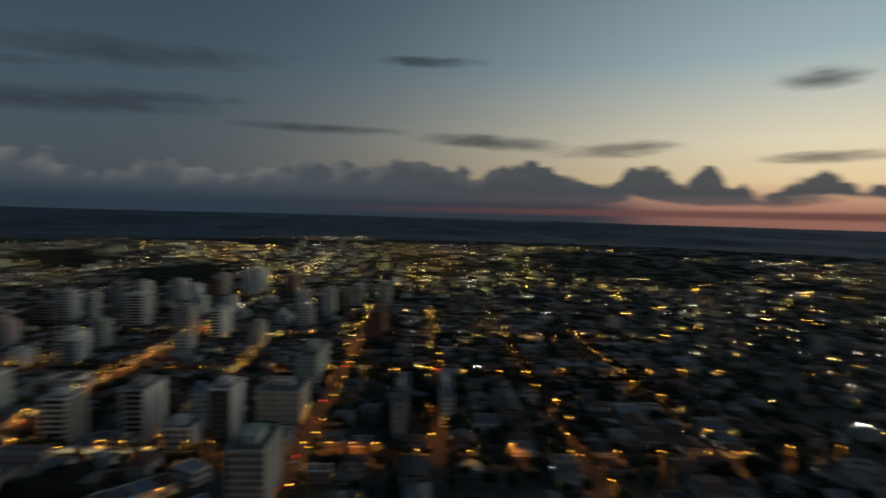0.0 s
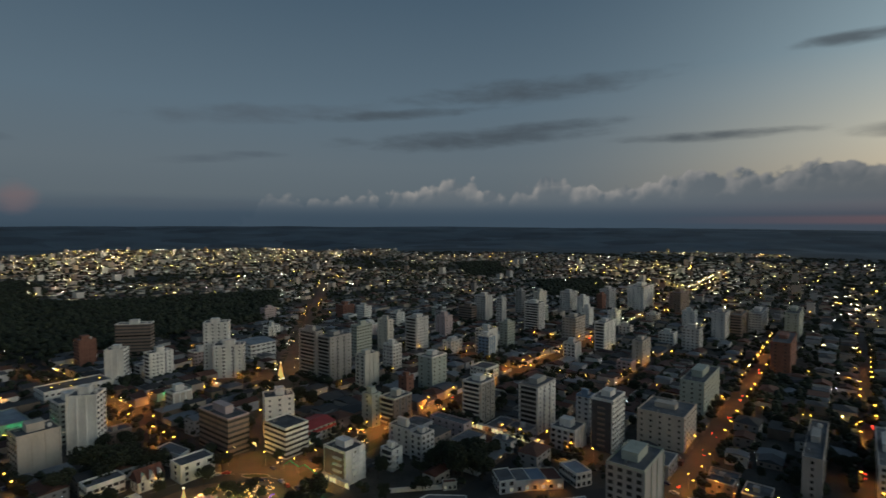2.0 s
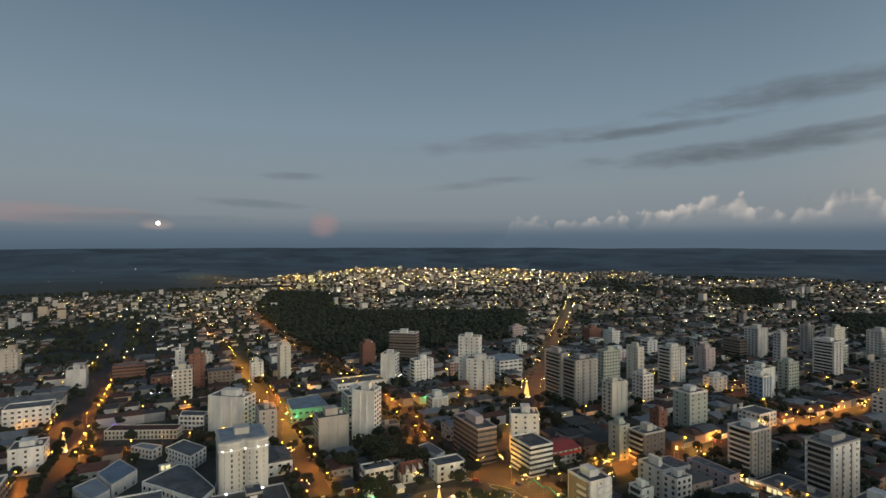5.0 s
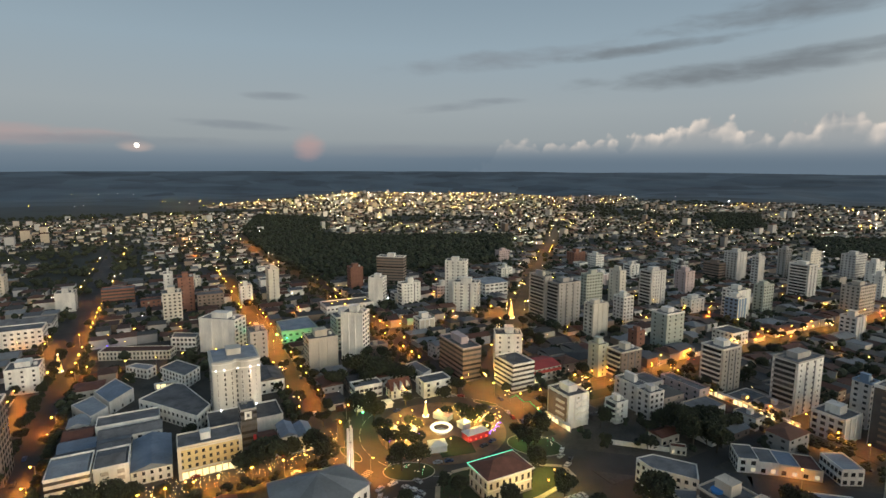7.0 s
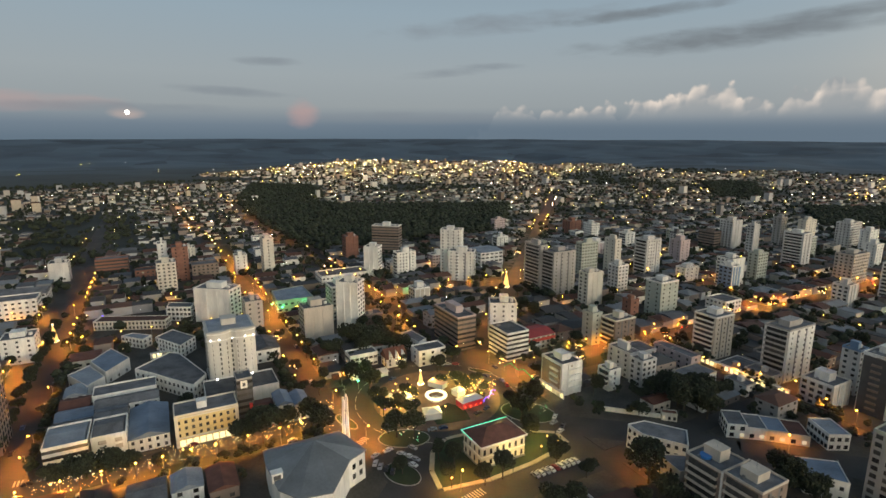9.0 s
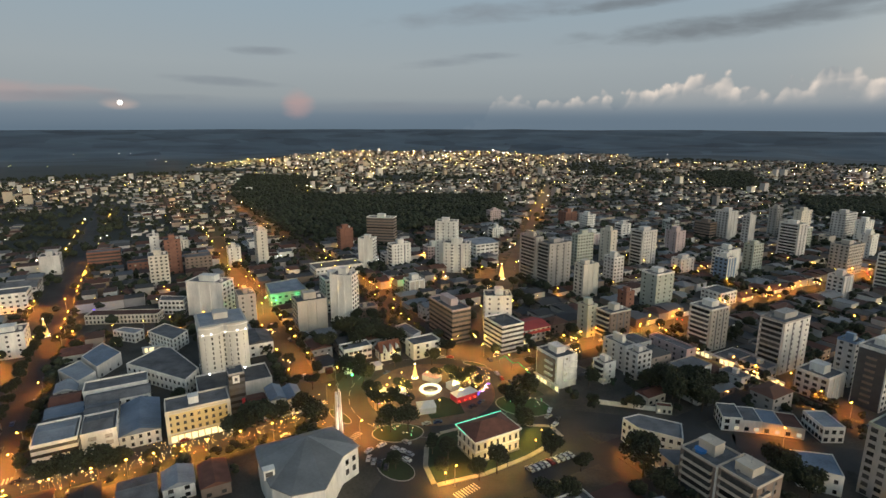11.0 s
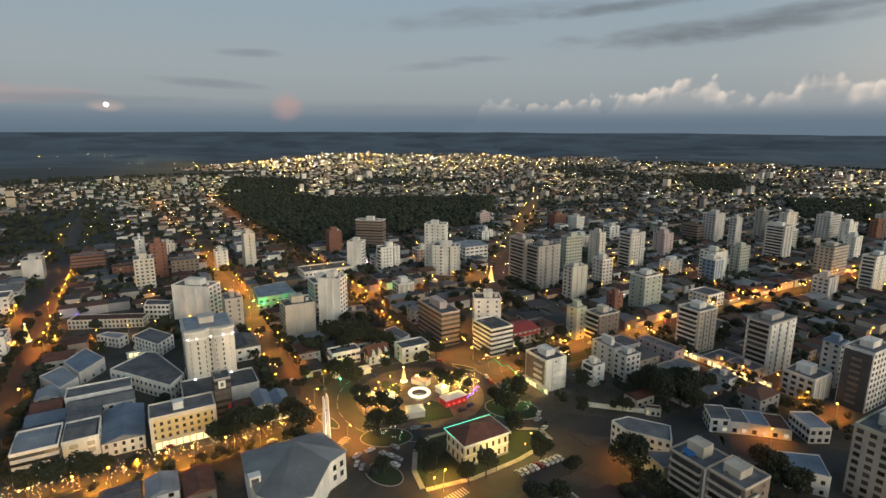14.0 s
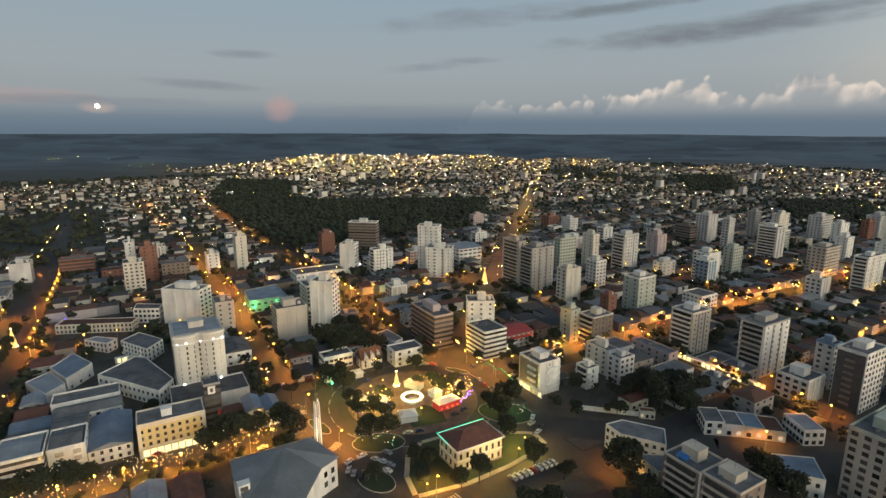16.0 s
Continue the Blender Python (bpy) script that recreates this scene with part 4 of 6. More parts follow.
part("eave_light", boxes((-.95, -.82, D * .45, D + .9, H2 + .5, H2 + .68)), light_mat("teal_garland_side", [(.12, .9, .62)], 1.6), e, "green light garland along the eaves")

# tall curved block with a floodlit crown
FOOT.append((10, 277, 27, 26))
e = thing("apartment_building", grid_pose(11.8, 279.4), "tall cream block with a wavy front and a floodlit crown", "apartment building")


def wavy(w, d, grow=0.0):
    pts = []
    for i in range(25):
        t = i / 24
        pts.append((t * w, -1.9 * abs(math.sin(t * math.pi * 2.0)) ** .8 - grow + (.9 if .44 < t < .56 else 0)))
    pts[0], pts[-1] = (-grow, -grow), (w + grow, -grow)
    return pts + [(w + grow, d + grow), (-grow, d + grow)]


CURVE = mat("cream_rendered_tower", (.60, .56, .48), .85, .2, .12, 1.5, stretch=.25)
part("wall", prism(bmesh.new(), wavy(23.3, 22), -.3, 31.0), CURVE, e)
for z in (3.4, 27.6, 31.0):
    part("cornice", prism(bmesh.new(), wavy(23.3, 22, .35), z, z + .5), WHITE, e, "white cornice following the curved front")
part("parapet", prism(bmesh.new(), wavy(23.3, 22, .1), 31.5, 32.3), CURVE, e)
part("roof", boxes((1, 22.3, 1, 21, 32.3, 32.5)), METAL_ROOF, e, "pale grey roof sheet")
part("lift_house", boxes((8, 15, 8, 15, 32.5, 35.5), (7.7, 15.3, 7.7, 15.3, 35.5, 35.8)), CURVE, e)
me = mesh_of("window", boxes((-.38, .38, -.06, .3, 0, 1.3), (-.5, .5, -.14, .1, -.12, -.02)), GLASS)
for z in range(9):
    for x, y in ((2.6, -1.2), (5.8, -1.85), (9.0, -1.3), (11.65, .55), (14.4, -1.3), (17.5, -1.85), (20.6, -1.2)):
        o = part("window", me, GLASS, e)
        o.location = (x, y, 4.2 + z * 2.62)
    for y in (3.5, 7.5, 11.5, 15.5, 19):
        o = part("window", me, GLASS, e)
        o.location, o.rotation_euler.z = (0, y, 4.2 + z * 2.62), radians(-90)
spots = bpy.data.lights.new("facade_spot", "SPOT")
spots.energy, spots.color, spots.spot_size, spots.spot_blend, spots.shadow_soft_size = 1100, (1, .95, .85), radians(60), .7, .15
for x in (1.5, 5.5, 12, 18, 22):
    part("spotlight", turned(bmesh.new(), [(.25, 28.3), (.35, 28.8)], 8, x, -2.6), COOL, e, "small white floodlight on the crown")
    ob = new("facade_spot", spots)
    ox, oy = xy(11.8 + x, 279.4 - 3.0)
    tx, ty = xy(11.8 + x, 279.4 - 1.0)
    ob.matrix_basis = look((ox, oy, 27.9), (tx, ty, 20), 0)
for x in (3, 20):
    ox, oy = xy(11.8 + x, 279.4 - 3.2)
    tx, ty = xy(11.8 + x, 279.4 - .6)
    ob = new("facade_spot", spots)
    ob.matrix_basis = look((ox, oy, 8.2), (tx, ty, 17), 0)
    part("spotlight", turned(bmesh.new(), [(.35, 7.4), (.45, 8.0)], 8, x, -3.2), COOL, e, "white floodlight at the foot of the front")
low("podium_building", "low grey podium with shops before the tall block", 8, 258, 34, 19, 7.2, PALE, win=False)

# the row along the boulevard
e = tower("commercial_building", "white corner building with dark ribbon windows", -52, 232.3, 15, 18, 11.5, WHITE, "band", "none", "boulevard front", "commercial building")
part("canopy_roof", gable(bmesh.new(), 14.4, 17.4, 11.8, 1.4, -.4, True), METAL_ROOF, e, "grey sheet roof")
e = tower("commercial_building", "white building with tall shutters in two bays", -36.3, 234.5, 12.3, 17, 10.5, WHITE, "sparse", "none", "boulevard front", "commercial building")
part("canopy_roof", gable(bmesh.new(), 11.6, 16.4, 10.9, 1.5, -.4, True), FIBRE, e, "dark grey sheet roof")
for x in (2.6, 8.2):
    for z in (1.5, 4.7, 7.6):
        part("shutter", boxes((x, x + 2.6, -.1, .1, z, z + 1.7)), BEIGE, e, "closed beige shutter")
low("warehouse", "blue-roofed hall with a white street front", -23.6, 235, 15.2, 30, 6.2, WHITE, "gable_y", BLUE_ROOF, 2.4, gap=2.6, ww=1.1, single=True)
e = thing("hotel", grid_pose(-6, 230.6), "four-storey yellow hotel with bright shops below", "hotel")
FOOT.append((-6, 230, 26, 14))
part("wall", boxes((0, 25, 0, 13, -.2, 14.2)), YELLOW, e)
part("pilaster", boxes((-.2, 1.2, -.2, .2, 0, 14.2)), CREAM, e)
part("pilaster", boxes((23.8, 25.2, -.2, .2, 0, 14.2)), CREAM, e)
for z in (4.1, 13.4):
    part("cornice", boxes((-.3, 25.3, -.45, 13.3, z, z + .5)), CREAM, e)
single_windows(e, 25, 13, 2.5, 1.15, 1.3, [5.1, 8.0, 10.9], "sw")
for i in range(9):
    part("shop_window", boxes((1.2 + i * 2.6, 3.4 + i * 2.6, -.12, .1, .4, 3.3)), SHOP, e, "brightly lit shop window")
flat_roof(e, 25, 13, 14.2, CREAM, .8)
part("roof_box", boxes((9, 13, 4, 8, 14.3, 17.2), (8.8, 13.2, 3.8, 8.2, 17.2, 17.45)), WHITE, e, "white plant box on the roof")
e = tower("office_building", "dark narrow office tower with a white sign panel", 20.2, 240, 6.8, 10, 21, DARK, "band", "none", "boulevard front", "office building", trim=GREY)
part("sign_panel", boxes((1.6, 4.6, -.25, -.05, 17, 20.6)), WHITE, e, "white sign panel with a plain mark")
part("sign_mark", boxes((2.5, 3.7, -.3, -.26, 18.0, 19.6)), DARK, e)
part("banner", boxes((4.9, 6.2, -.3, -.05, 4.5, 9.0)), mat("red_sign", (.55, .04, .05), .6, .1), e, "red upright banner")
low("shop", "brown-fronted shop with a rusty roof", 27.5, 234, 8, 15, 5.2, BROWN, "gable_x", TILE, 1.8)
low("shop", "white shop house with a blue-grey sheet roof", 36, 232, 7, 14, 8.6, WHITE, "gable_y", BLUE_ROOF, 1.8, single=True)
low("shop", "white corner shop with a blue-grey sheet roof", 43.6, 230.5, 7, 13, 8.0, WHITE, "gable_y", BLUE_ROOF, 1.6, single=True)
# halls and sheds inside the long block
for lab, u, v, w, d, h, m, rf, rm in (
        ("warehouse with a grey sheet roof", -53, 252, 15, 13, 6.5, PALE, "gable_x", FIBRE),
        ("white two-storey store with a grey roof", -37, 253, 12.5, 15, 8, WHITE, "gable_x", FIBRE),
        ("long shed with a dark blue-grey sheet roof", -53, 267, 14.4, 11, 6, PALE, "gable_x", BLUE_ROOF),
        ("white walled workshop with small windows", -38, 270, 26, 11, 7.2, WHITE, "gable_x", FIBRE),
        ("brick shed with a tiled roof", -53, 280, 12, 12, 5.5, BRICK, "gable_x", TILE),
        ("white long building with a parapet", -40, 283, 27, 12, 7.5, WHITE, "flat", None),
        ("pale shed with a sheet roof", -53, 294, 9.4, 12, 5.5, PALE, "gable_y", METAL_ROOF),
        ("cream house with tiled roof", -57, 346, 15, 14, 4.5, CREAM, "hip", TILE),
        ("grey-roofed hall beside the tall block", 38, 305, 14, 22, 8, WHITE, "gable_y", FIBRE)):
    low("hall", lab, u, v, w, d, h, m, rf, rm, 1.7, category="hall")
low("gym", "large white hall with a glazed front", 279, 445, 27, 30, 15, WHITE, "gable_x", METAL_ROOF, 2.0, category="sports hall", gap=5, ww=3.6)
# uneven plots of the western blocks, the market and its lawn
poly_house("school", "white two-storey school wing round a dark flat roof", [(-22.8, 309), (-15.4, 299.7), (3.4, 273.5), (10.5, 285), (-1.1, 322.4), (-5.8, 325.9)], 8, WHITE, FIBRE, "school", 2, 3.0)
poly_house("hall", "hall under a wide pale blue sheet roof", [(-45, 334), (-36.5, 314), (-26, 330), (-36, 351)], 7, PALE, BLUE_ROOF, "hall", 1, 5.0)
poly_house("hall", "shed under a pale zinc roof", [(-54.2, 321.7), (-43.8, 301.8), (-36.8, 311), (-45.3, 331)], 6, PALE, METAL_ROOF, "hall", 1, 5.0)
poly_house("school", "long cream school under a red-brown tiled roof", [(-50.2, 413), (-6.8, 394.5), (-3, 404), (-46.5, 424)], 6, CREAM, TILE, "school", 2, 2.4, 1.2, 1.6)
poly_house("clinic", "small white clinic with a lit street front", [(-32, 374), (-20, 361), (-15, 367), (-26, 377)], 6, WHITE, METAL_ROOF, "clinic", 2, 2.6, lit=(0, 2))
poly_house("shop", "white three-storey shop house with lit ground floor", [(-12.8, 355.9), (.2, 333.8), (9, 346), (-3, 366)], 8, WHITE, FIBRE, "shop", 3, 3.0, lit=(0, 3, 5))
poly_house("office_building", "white office block with broad window grid", [(-5.2, 412.7), (10, 404.5), (12.5, 414), (-3.3, 424)], 10, WHITE, FIBRE, "office building", 3, 2.4, 1.8, 1.6)
poly_house("market", "green-lit market hall under a broad grey sheet roof", [(67.6, 393.5), (95, 393.5), (95, 428), (69.5, 423.7)], 9, GREEN, METAL_ROOF, "market", 2, 4.0, 2.2)
poly_house("house", "pale two-storey house at the street corner", [(124, 292), (127, 272.5), (134, 276), (132, 294)], 8, PALE, FIBRE, "house", 2, 2.6)
tagged(part("lawn", prism(bmesh.new(), [xy(*p) for p in ((103, 413), (114, 399), (126, 441), (106, 452))], -.1, .3), mat("football_grass", (.05, .12, .035), .95, .35, .08, 1.5, bump=.2)), "green playing field beside the market", "lawn", kind="structure")
low("school", "long white school block with a sheet roof", -116, 464, 28, 18, 14, WHITE, "flat", category="school")
low("depot", "long hall with a dark grey roof", -150, 500, 62, 26, 9, PALE, "gable_x", FIBRE, 3, category="depot")
low("clinic", "low white buildings lit by cool floodlights", 118, 452, 44, 22, 8, WHITE, "flat", category="clinic")
e = low("shop_hall", "shop hall with a bright red roof", 176, 246, 34, 18, 8.6, BEIGE, "gable_x", RED_ROOF, 1.8)
part("sign_band", boxes((0, 34, -.2, -.02, 5.6, 7.4)), mat("red_fascia", (.45, .05, .04), .6, .2), e, "red fascia band")
# houses at the head of the square
low("bank_branch", "white modern branch with a long dark window", 84, 272, 16.5, 9, 7.4, WHITE, "flat", win=True, gap=2.4, ww=2.2, single=True)
e = thing("timber_house", grid_pose(103, 264), "white timber-framed house with steep dark gables", "house")
FOOT.append((103, 263, 13, 10))
part("wall", boxes((0, 12, 0, 8.5, -.2, 5.4)), WHITE, e)
part("roof", gable(bmesh.new(), 12, 8.5, 5.4, 5.2, .5, True), TILE, e, "steep dark tiled roof")
for x in (1.0, 4.8, 8.6):
    bm = bmesh.new()
    vs = [bm.verts.new(p) for p in ((x, -.5, 5.2), (x + 3, -.5, 5.2), (x + 1.5, -.5, 9.2), (x, 3.5, 5.2), (x + 3, 3.5, 5.2), (x + 1.5, 3.5, 9.2))]
    for f in ((0, 1, 2), (5, 4, 3), (0, 2, 5, 3), (2, 1, 4, 5), (0, 3, 4, 1)):
        bm.faces.new([vs[i] for i in f])
    g = part("gable", bm, WHITE, e, "white gable with dark timbers")
    part("timber", boxes((x + 1.4, x + 1.6, -.58, -.5, 5.3, 8.8), (x + .5, x + 2.5, -.58, -.5, 6.2, 6.4)), BROWN, g, "dark timber")
single_windows(e, 12, 8.5, 3.0, 1.1, 1.5, [1.2, 3.4], "sw")
low("showroom", "white showroom with a tall lit porch", 120, 257, 17.5, 11, 8.8, WHITE, "flat", gap=5.5, ww=1.6, single=True)
low("kiosk", "white triangular canopy before the branch", 80, 258, 9, 8, 3.6, WHITE, "gable_x", WHITE, .8, win=False)
low("kiosk", "small white tented kiosk", 95, 255, 5, 5, 2.8, WHITE, "hip", WHITE, 1.2, win=False)
# houses between the boulevard and the church
low("house", "white house with a pale sheet roof", -9, 190.5, 10.5, 12, 5.6, WHITE, "gable_y", METAL_ROOF, 1.8, category="house", single=True)
low("house", "low house under a rusty red sheet roof", 3, 186, 10, 16, 4.8, BROWN, "gable_y", TILE, 1.6, category="house")
low("workshop", "dark grey workshop with a sheet roof", -23, 188, 12.5, 16, 5.2, GREY, "gable_x", FIBRE, 1.4, category="workshop")
# blocks below the palace
poly_house("apartment_house", "white angled apartment house with lit lower rooms", [(162.9, 134.6), (172.3, 119.9), (181.7, 128.0), (172, 142), (163.6, 143)], 10, WHITE, FIBRE, "apartment house", 3, 2.6, lit=(0, 2))
poly_house("apartment_house", "cream house with a dark flat roof", [(161.1, 125.1), (158.9, 112.9), (167.5, 110.5), (171, 118.5)], 7, CREAM, FIBRE, "apartment house", 2, 2.8, lit=(1,))
tower("apartment_building", "brown terrace block with stepped balconies", 157, 82, 14, 13.4, 18.5, BROWN, "balcony", trim=BEIGE, lit=.06)
e = tower("apartment_building", "brown terrace block with a white end wall", 157, 96, 14, 14, 17.5, BROWN, "balcony", trim=BEIGE, lit=.05)
part("end_wall", boxes((-.4, 14.3, -.75, -.05, 0, 18.3)), WHITE, e, "white end wall")
part("pool", turned(bmesh.new(), [(2.0, 17.6), (2.1, 18.7)], 16, 4, 9), mat("blue_tub", (.05, .22, .55), .4, .1), e, "round blue water tub")
poly_house("hall", "white hall with a worn pale blue sheet roof", [(198.1, 89.8), (205.5, 78.7), (216.7, 88.2), (205.3, 97.8)], 8, WHITE, BLUE_ROOF, "hall", 2, 4.0)
SHOP_LINE = [(207.9, 127.3), (214.6, 122.3), (220.7, 117.3), (226.4, 111.6), (232.2, 105.7)]
for (a, b), (c, d), h, paint, cover, words in zip(SHOP_LINE, SHOP_LINE[1:], (6.2, 5.2, 5.0, 4.6), (WHITE, WHITE, CREAM, CREAM), (FIBRE, FIBRE, BLUE_ROOF, TILE),
                                                  ("white two-storey shop with wide dark windows", "white shop with a grey sheet roof", "cream shop with a blue-grey sheet roof", "cream shop with a brown roof")):
    poly_house("shop", words, [(a, b), (c, d), (c + 8.5, d + 9.6), (a + 8.5, b + 9.6)], h, paint, cover, "shop", 2 if h > 6 else 1, 2.6, 1.8, 1.7, lit=(1,))
poly_house("school", "white two-storey school with wide window bands", [(236.2, 100.9), (244.1, 96.4), (251, 108), (243, 113)], 7, WHITE, METAL_ROOF, "school", 2, 2.2, 1.7, 1.6)
bm = bmesh.new()
prism(bm, [(175.2, 171.6), (195.5, 152.1), (195.8, 152.4), (175.5, 171.9)], 0, 2.3)
tagged(part("garden_wall", bm, WHITE), "long white garden wall along the dark road", "wall", kind="structure").matrix_basis = grid_pose(0, 0, .15)
poly_house("kiosk", "small cream gatehouse with a lit front", [(194.5, 150.8), (199.5, 146.2), (202, 149), (197, 153.6)], 3.6, CREAM, TILE, "kiosk", 1, 2.0, 1.1, lit=(0,))
# the road that leaves the square between them
SE_ROAD = [(138, 180), (165, 158), (188, 138), (203, 117), (222, 100), (252, 72)]
road([xy(*p) for p in SE_ROAD], 8.5, .185, "dark asphalt road leaving the square between low houses")
for (a, b), (c, d) in zip(SE_ROAD, SE_ROAD[1:]):
    for k in range(5):
        FOOT.append((a + (c - a) * k / 5 - 7, b + (d - b) * k / 5 - 7, 14, 14))
low("villa", "small yellow villa with a tiled gable", 196, 157, 12, 8, 4.6, CREAM, "gable_x", TILE, 1.8)

# ---- the square: a round green with lit trees, a ring of light, tents and a light cone ----
SQ = pose(CX, CY, 0, 0, 0, 30)


def sq(u, v, z=0.0):
    return (*xy(u, v), z)


bm = prism(bmesh.new(), [(CX + 32 * math.cos(i * math.pi / 32), CY + 32 * math.sin(i * math.pi / 32)) for i in range(64)], -.2, .28)
tagged(part("pavement", bm, mat("square_paving", (.20, .125, .085), .9, .4, .2, 2.0, bump=.2)), "raised round square paved in reddish stone", "pavement", kind="structure")
bm = prism(bmesh.new(), [xy(*p) for p in ((100, 196), (116, 193), (119, 204), (114, 212), (101, 208))], .2, .33)
tagged(part("lawn", bm, GRASS), "lit green lawn on the square", "lawn", kind="structure")
GARDEN = [(81, 155), (83, 166), (89, 177), (98, 183), (112, 182), (131, 173), (143, 165), (142, 157), (121, 153), (100, 152)]
tagged(part("lawn", prism(bmesh.new(), [xy(*p) for p in GARDEN], -.2, .24), GRASS), "palace garden lawn with low hedges", "lawn", kind="structure")
bm = bmesh.new()
for p, q in zip(GARDEN, GARDEN[1:] + GARDEN[:1]):
    a, b = Vector(xy(*p)), Vector(xy(*q))
    d = (b - a).normalized()
    n = Vector((-d.y, d.x)) * 2.0
    prism(bm, [tuple(a), tuple(b), tuple(b + n), tuple(a + n)], -.2, .30)
tagged(part("pavement", bm, mat("pale_garden_path", (.42, .36, .27), .9, .3, .3, 2.0)), "pale stone path round the palace garden", "pavement", kind="structure")
bm = prism(bmesh.new(), [xy(*p) for p in ((20, 152), (44, 148), (64, 168), (62, 196), (48, 203), (20, 200))], -.2, .2)
tagged(part("pavement", bm, PAVING), "paved ground round the church", "pavement", kind="structure")


def island(points, label):
    bm = prism(bmesh.new(), [xy(*p) for p in points], -.1, .26)
    tagged(part("traffic_island", bm, GRASS), label, "traffic island", kind="structure")
    bm = bmesh.new()
    for p, q in zip(points, points[1:] + points[:1]):
        a, b = Vector(xy(*p)), Vector(xy(*q))
        d = (b - a).normalized()
        n = Vector((d.y, -d.x)) * .3
        prism(bm, [tuple(a), tuple(a + n), tuple(b + n), tuple(b)], -.1, .3)
    tagged(part("kerb", bm, MARK), "white painted kerb of the traffic island", "kerb", kind="structure")


def oval(cu, cv, ru, rv, turn=0.0, n=24):
    c, s = math.cos(radians(turn)), math.sin(radians(turn))
    return [(cu + ru * math.cos(i * 2 * math.pi / n) * c - rv * math.sin(i * 2 * math.pi / n) * s, cv + ru * math.cos(i * 2 * math.pi / n) * s + rv * math.sin(i * 2 * math.pi / n) * c) for i in range(n)]


island(oval(71, 170, 5.5, 8.5, 20), "oval grass island between parked cars")
island(oval(82, 193, 11, 7, -25), "planted island with dark trees")
island(oval(144, 186, 9, 13, 40), "planted island with a large tree")
island(oval(64, 218, 2.5, 8, 15), "narrow traffic island by the ring road")
island(oval(148, 236, 2.0, 7, 35), "curved traffic island by the ring road")

# pale lane lines round the ring
bm = bmesh.new()
for i in range(90):
    if i % 3 == 2:
        continue
    a, b = i * math.pi / 45, (i + 1) * math.pi / 45
    vs = [bm.verts.new((CX + r * math.cos(t), CY + r * math.sin(t), .125)) for r, t in ((40.8, a), (41.1, a), (41.1, b), (40.8, b))]
    bm.faces.new(vs)
tagged(part("road_marking", bm, MARK), "dashed white lane line round the ring road", "road marking", kind="structure")


def zebra(u, v, along, n, step, length, turn):
    bm = bmesh.new()
    for i in range(n):
        box(bm, i * step, i * step + step * .5, 0, length, .0, .012)
    o = part("zebra_crossing", bm, MARK)
    o.matrix_basis = grid_pose(u, v, .125, turn)
    tagged(o, "worn white zebra crossing stripes", "zebra crossing", kind="structure")


zebra(60, 194, 0, 9, 1.2, 3.5, 35)
zebra(84, 143, 0, 9, 1.2, 4, 10)
zebra(-62, 231, 0, 12, 1.2, 4, 0)
zebra(52, 232.5, 0, 9, 1.2, 4, 0)

# ring of light
e = thing("light_ring", grid_pose(110.5, 217.5, .3), "large white glowing ring pavilion on the square", "light ring")
bm = bmesh.new()
N1, N2 = 48, 8
vs = [[bm.verts.new(((4.7 + .95 * math.cos(2 * math.pi * j / N2)) * math.cos(2 * math.pi * i / N1), (4.7 + .95 * math.cos(2 * math.pi * j / N2)) * math.sin(2 * math.pi * i / N1), 2.6 + .55 * math.sin(2 * math.pi * j / N2))) for j in range(N2)] for i in range(N1)]
for i in range(N1):
    for j in range(N2):
        bm.faces.new((vs[i][j], vs[(i + 1) % N1][j], vs[(i + 1) % N1][(j + 1) % N2], vs[i][(j + 1) % N2]))
part("ring", bm, light_mat("white_ring_light", [(1, .93, .66)], 1.15), e, "white glowing ring")
for k in range(8):
    a = k * math.pi / 4
    part("post", turned(bmesh.new(), [(.1, 0), (.1, 2.2)], 6, 4.7 * math.cos(a), 4.7 * math.sin(a)), STEEL, e)
part("basin", turned(bmesh.new(), [(3.2, 0), (3.2, .6), (2.8, .7), (2.7, .35)], 24), PALE, e, "round stone basin")
part("fountain_figure", turned(bmesh.new(), [(.9, .3), (.5, .9), (.9, 1.3), (.3, 1.6), (.15, 2.4)], 12), CREAM, e, "stone fountain stem")


def light_cone(u, v, h, r, label):
    e = thing("light_cone", grid_pose(u, v, .2), label, "light cone", "festive light cones")
    part("cone", turned(bmesh.new(), [(r, 0), (r * .75, h * .35), (r * .42, h * .7), (.12, h)], 16), light_mat("golden_lights", [(1, .66, .20)], 1.25), e, "cone of golden lights")
    part("base", turned(bmesh.new(), [(r * 1.2, -.2), (r * 1.2, .1)], 16), CONCRETE, e)
    for k in range(8):
        a = k * math.pi / 4
        part("light_string", boxes((r * math.cos(a) - .12, r * math.cos(a) + .12, r * math.sin(a) - .12, r * math.sin(a) + .12, .1, .9)), WARM, e)
    part("star", turned(bmesh.new(), [(.1, h), (.55, h + .5), (.1, h + 1.0)], 5), WARM, e, "glowing star on the tip")


light_cone(111.1, 236.6, 7.6, 1.5, "tall cone of golden lights on the square")
light_cone(260.5, 373, 13, 2.6, "tall cone of golden lights at the avenue crossing")
light_cone(-70.5, 401, 11, 2.2, "tall cone of golden lights on the street roundabout")


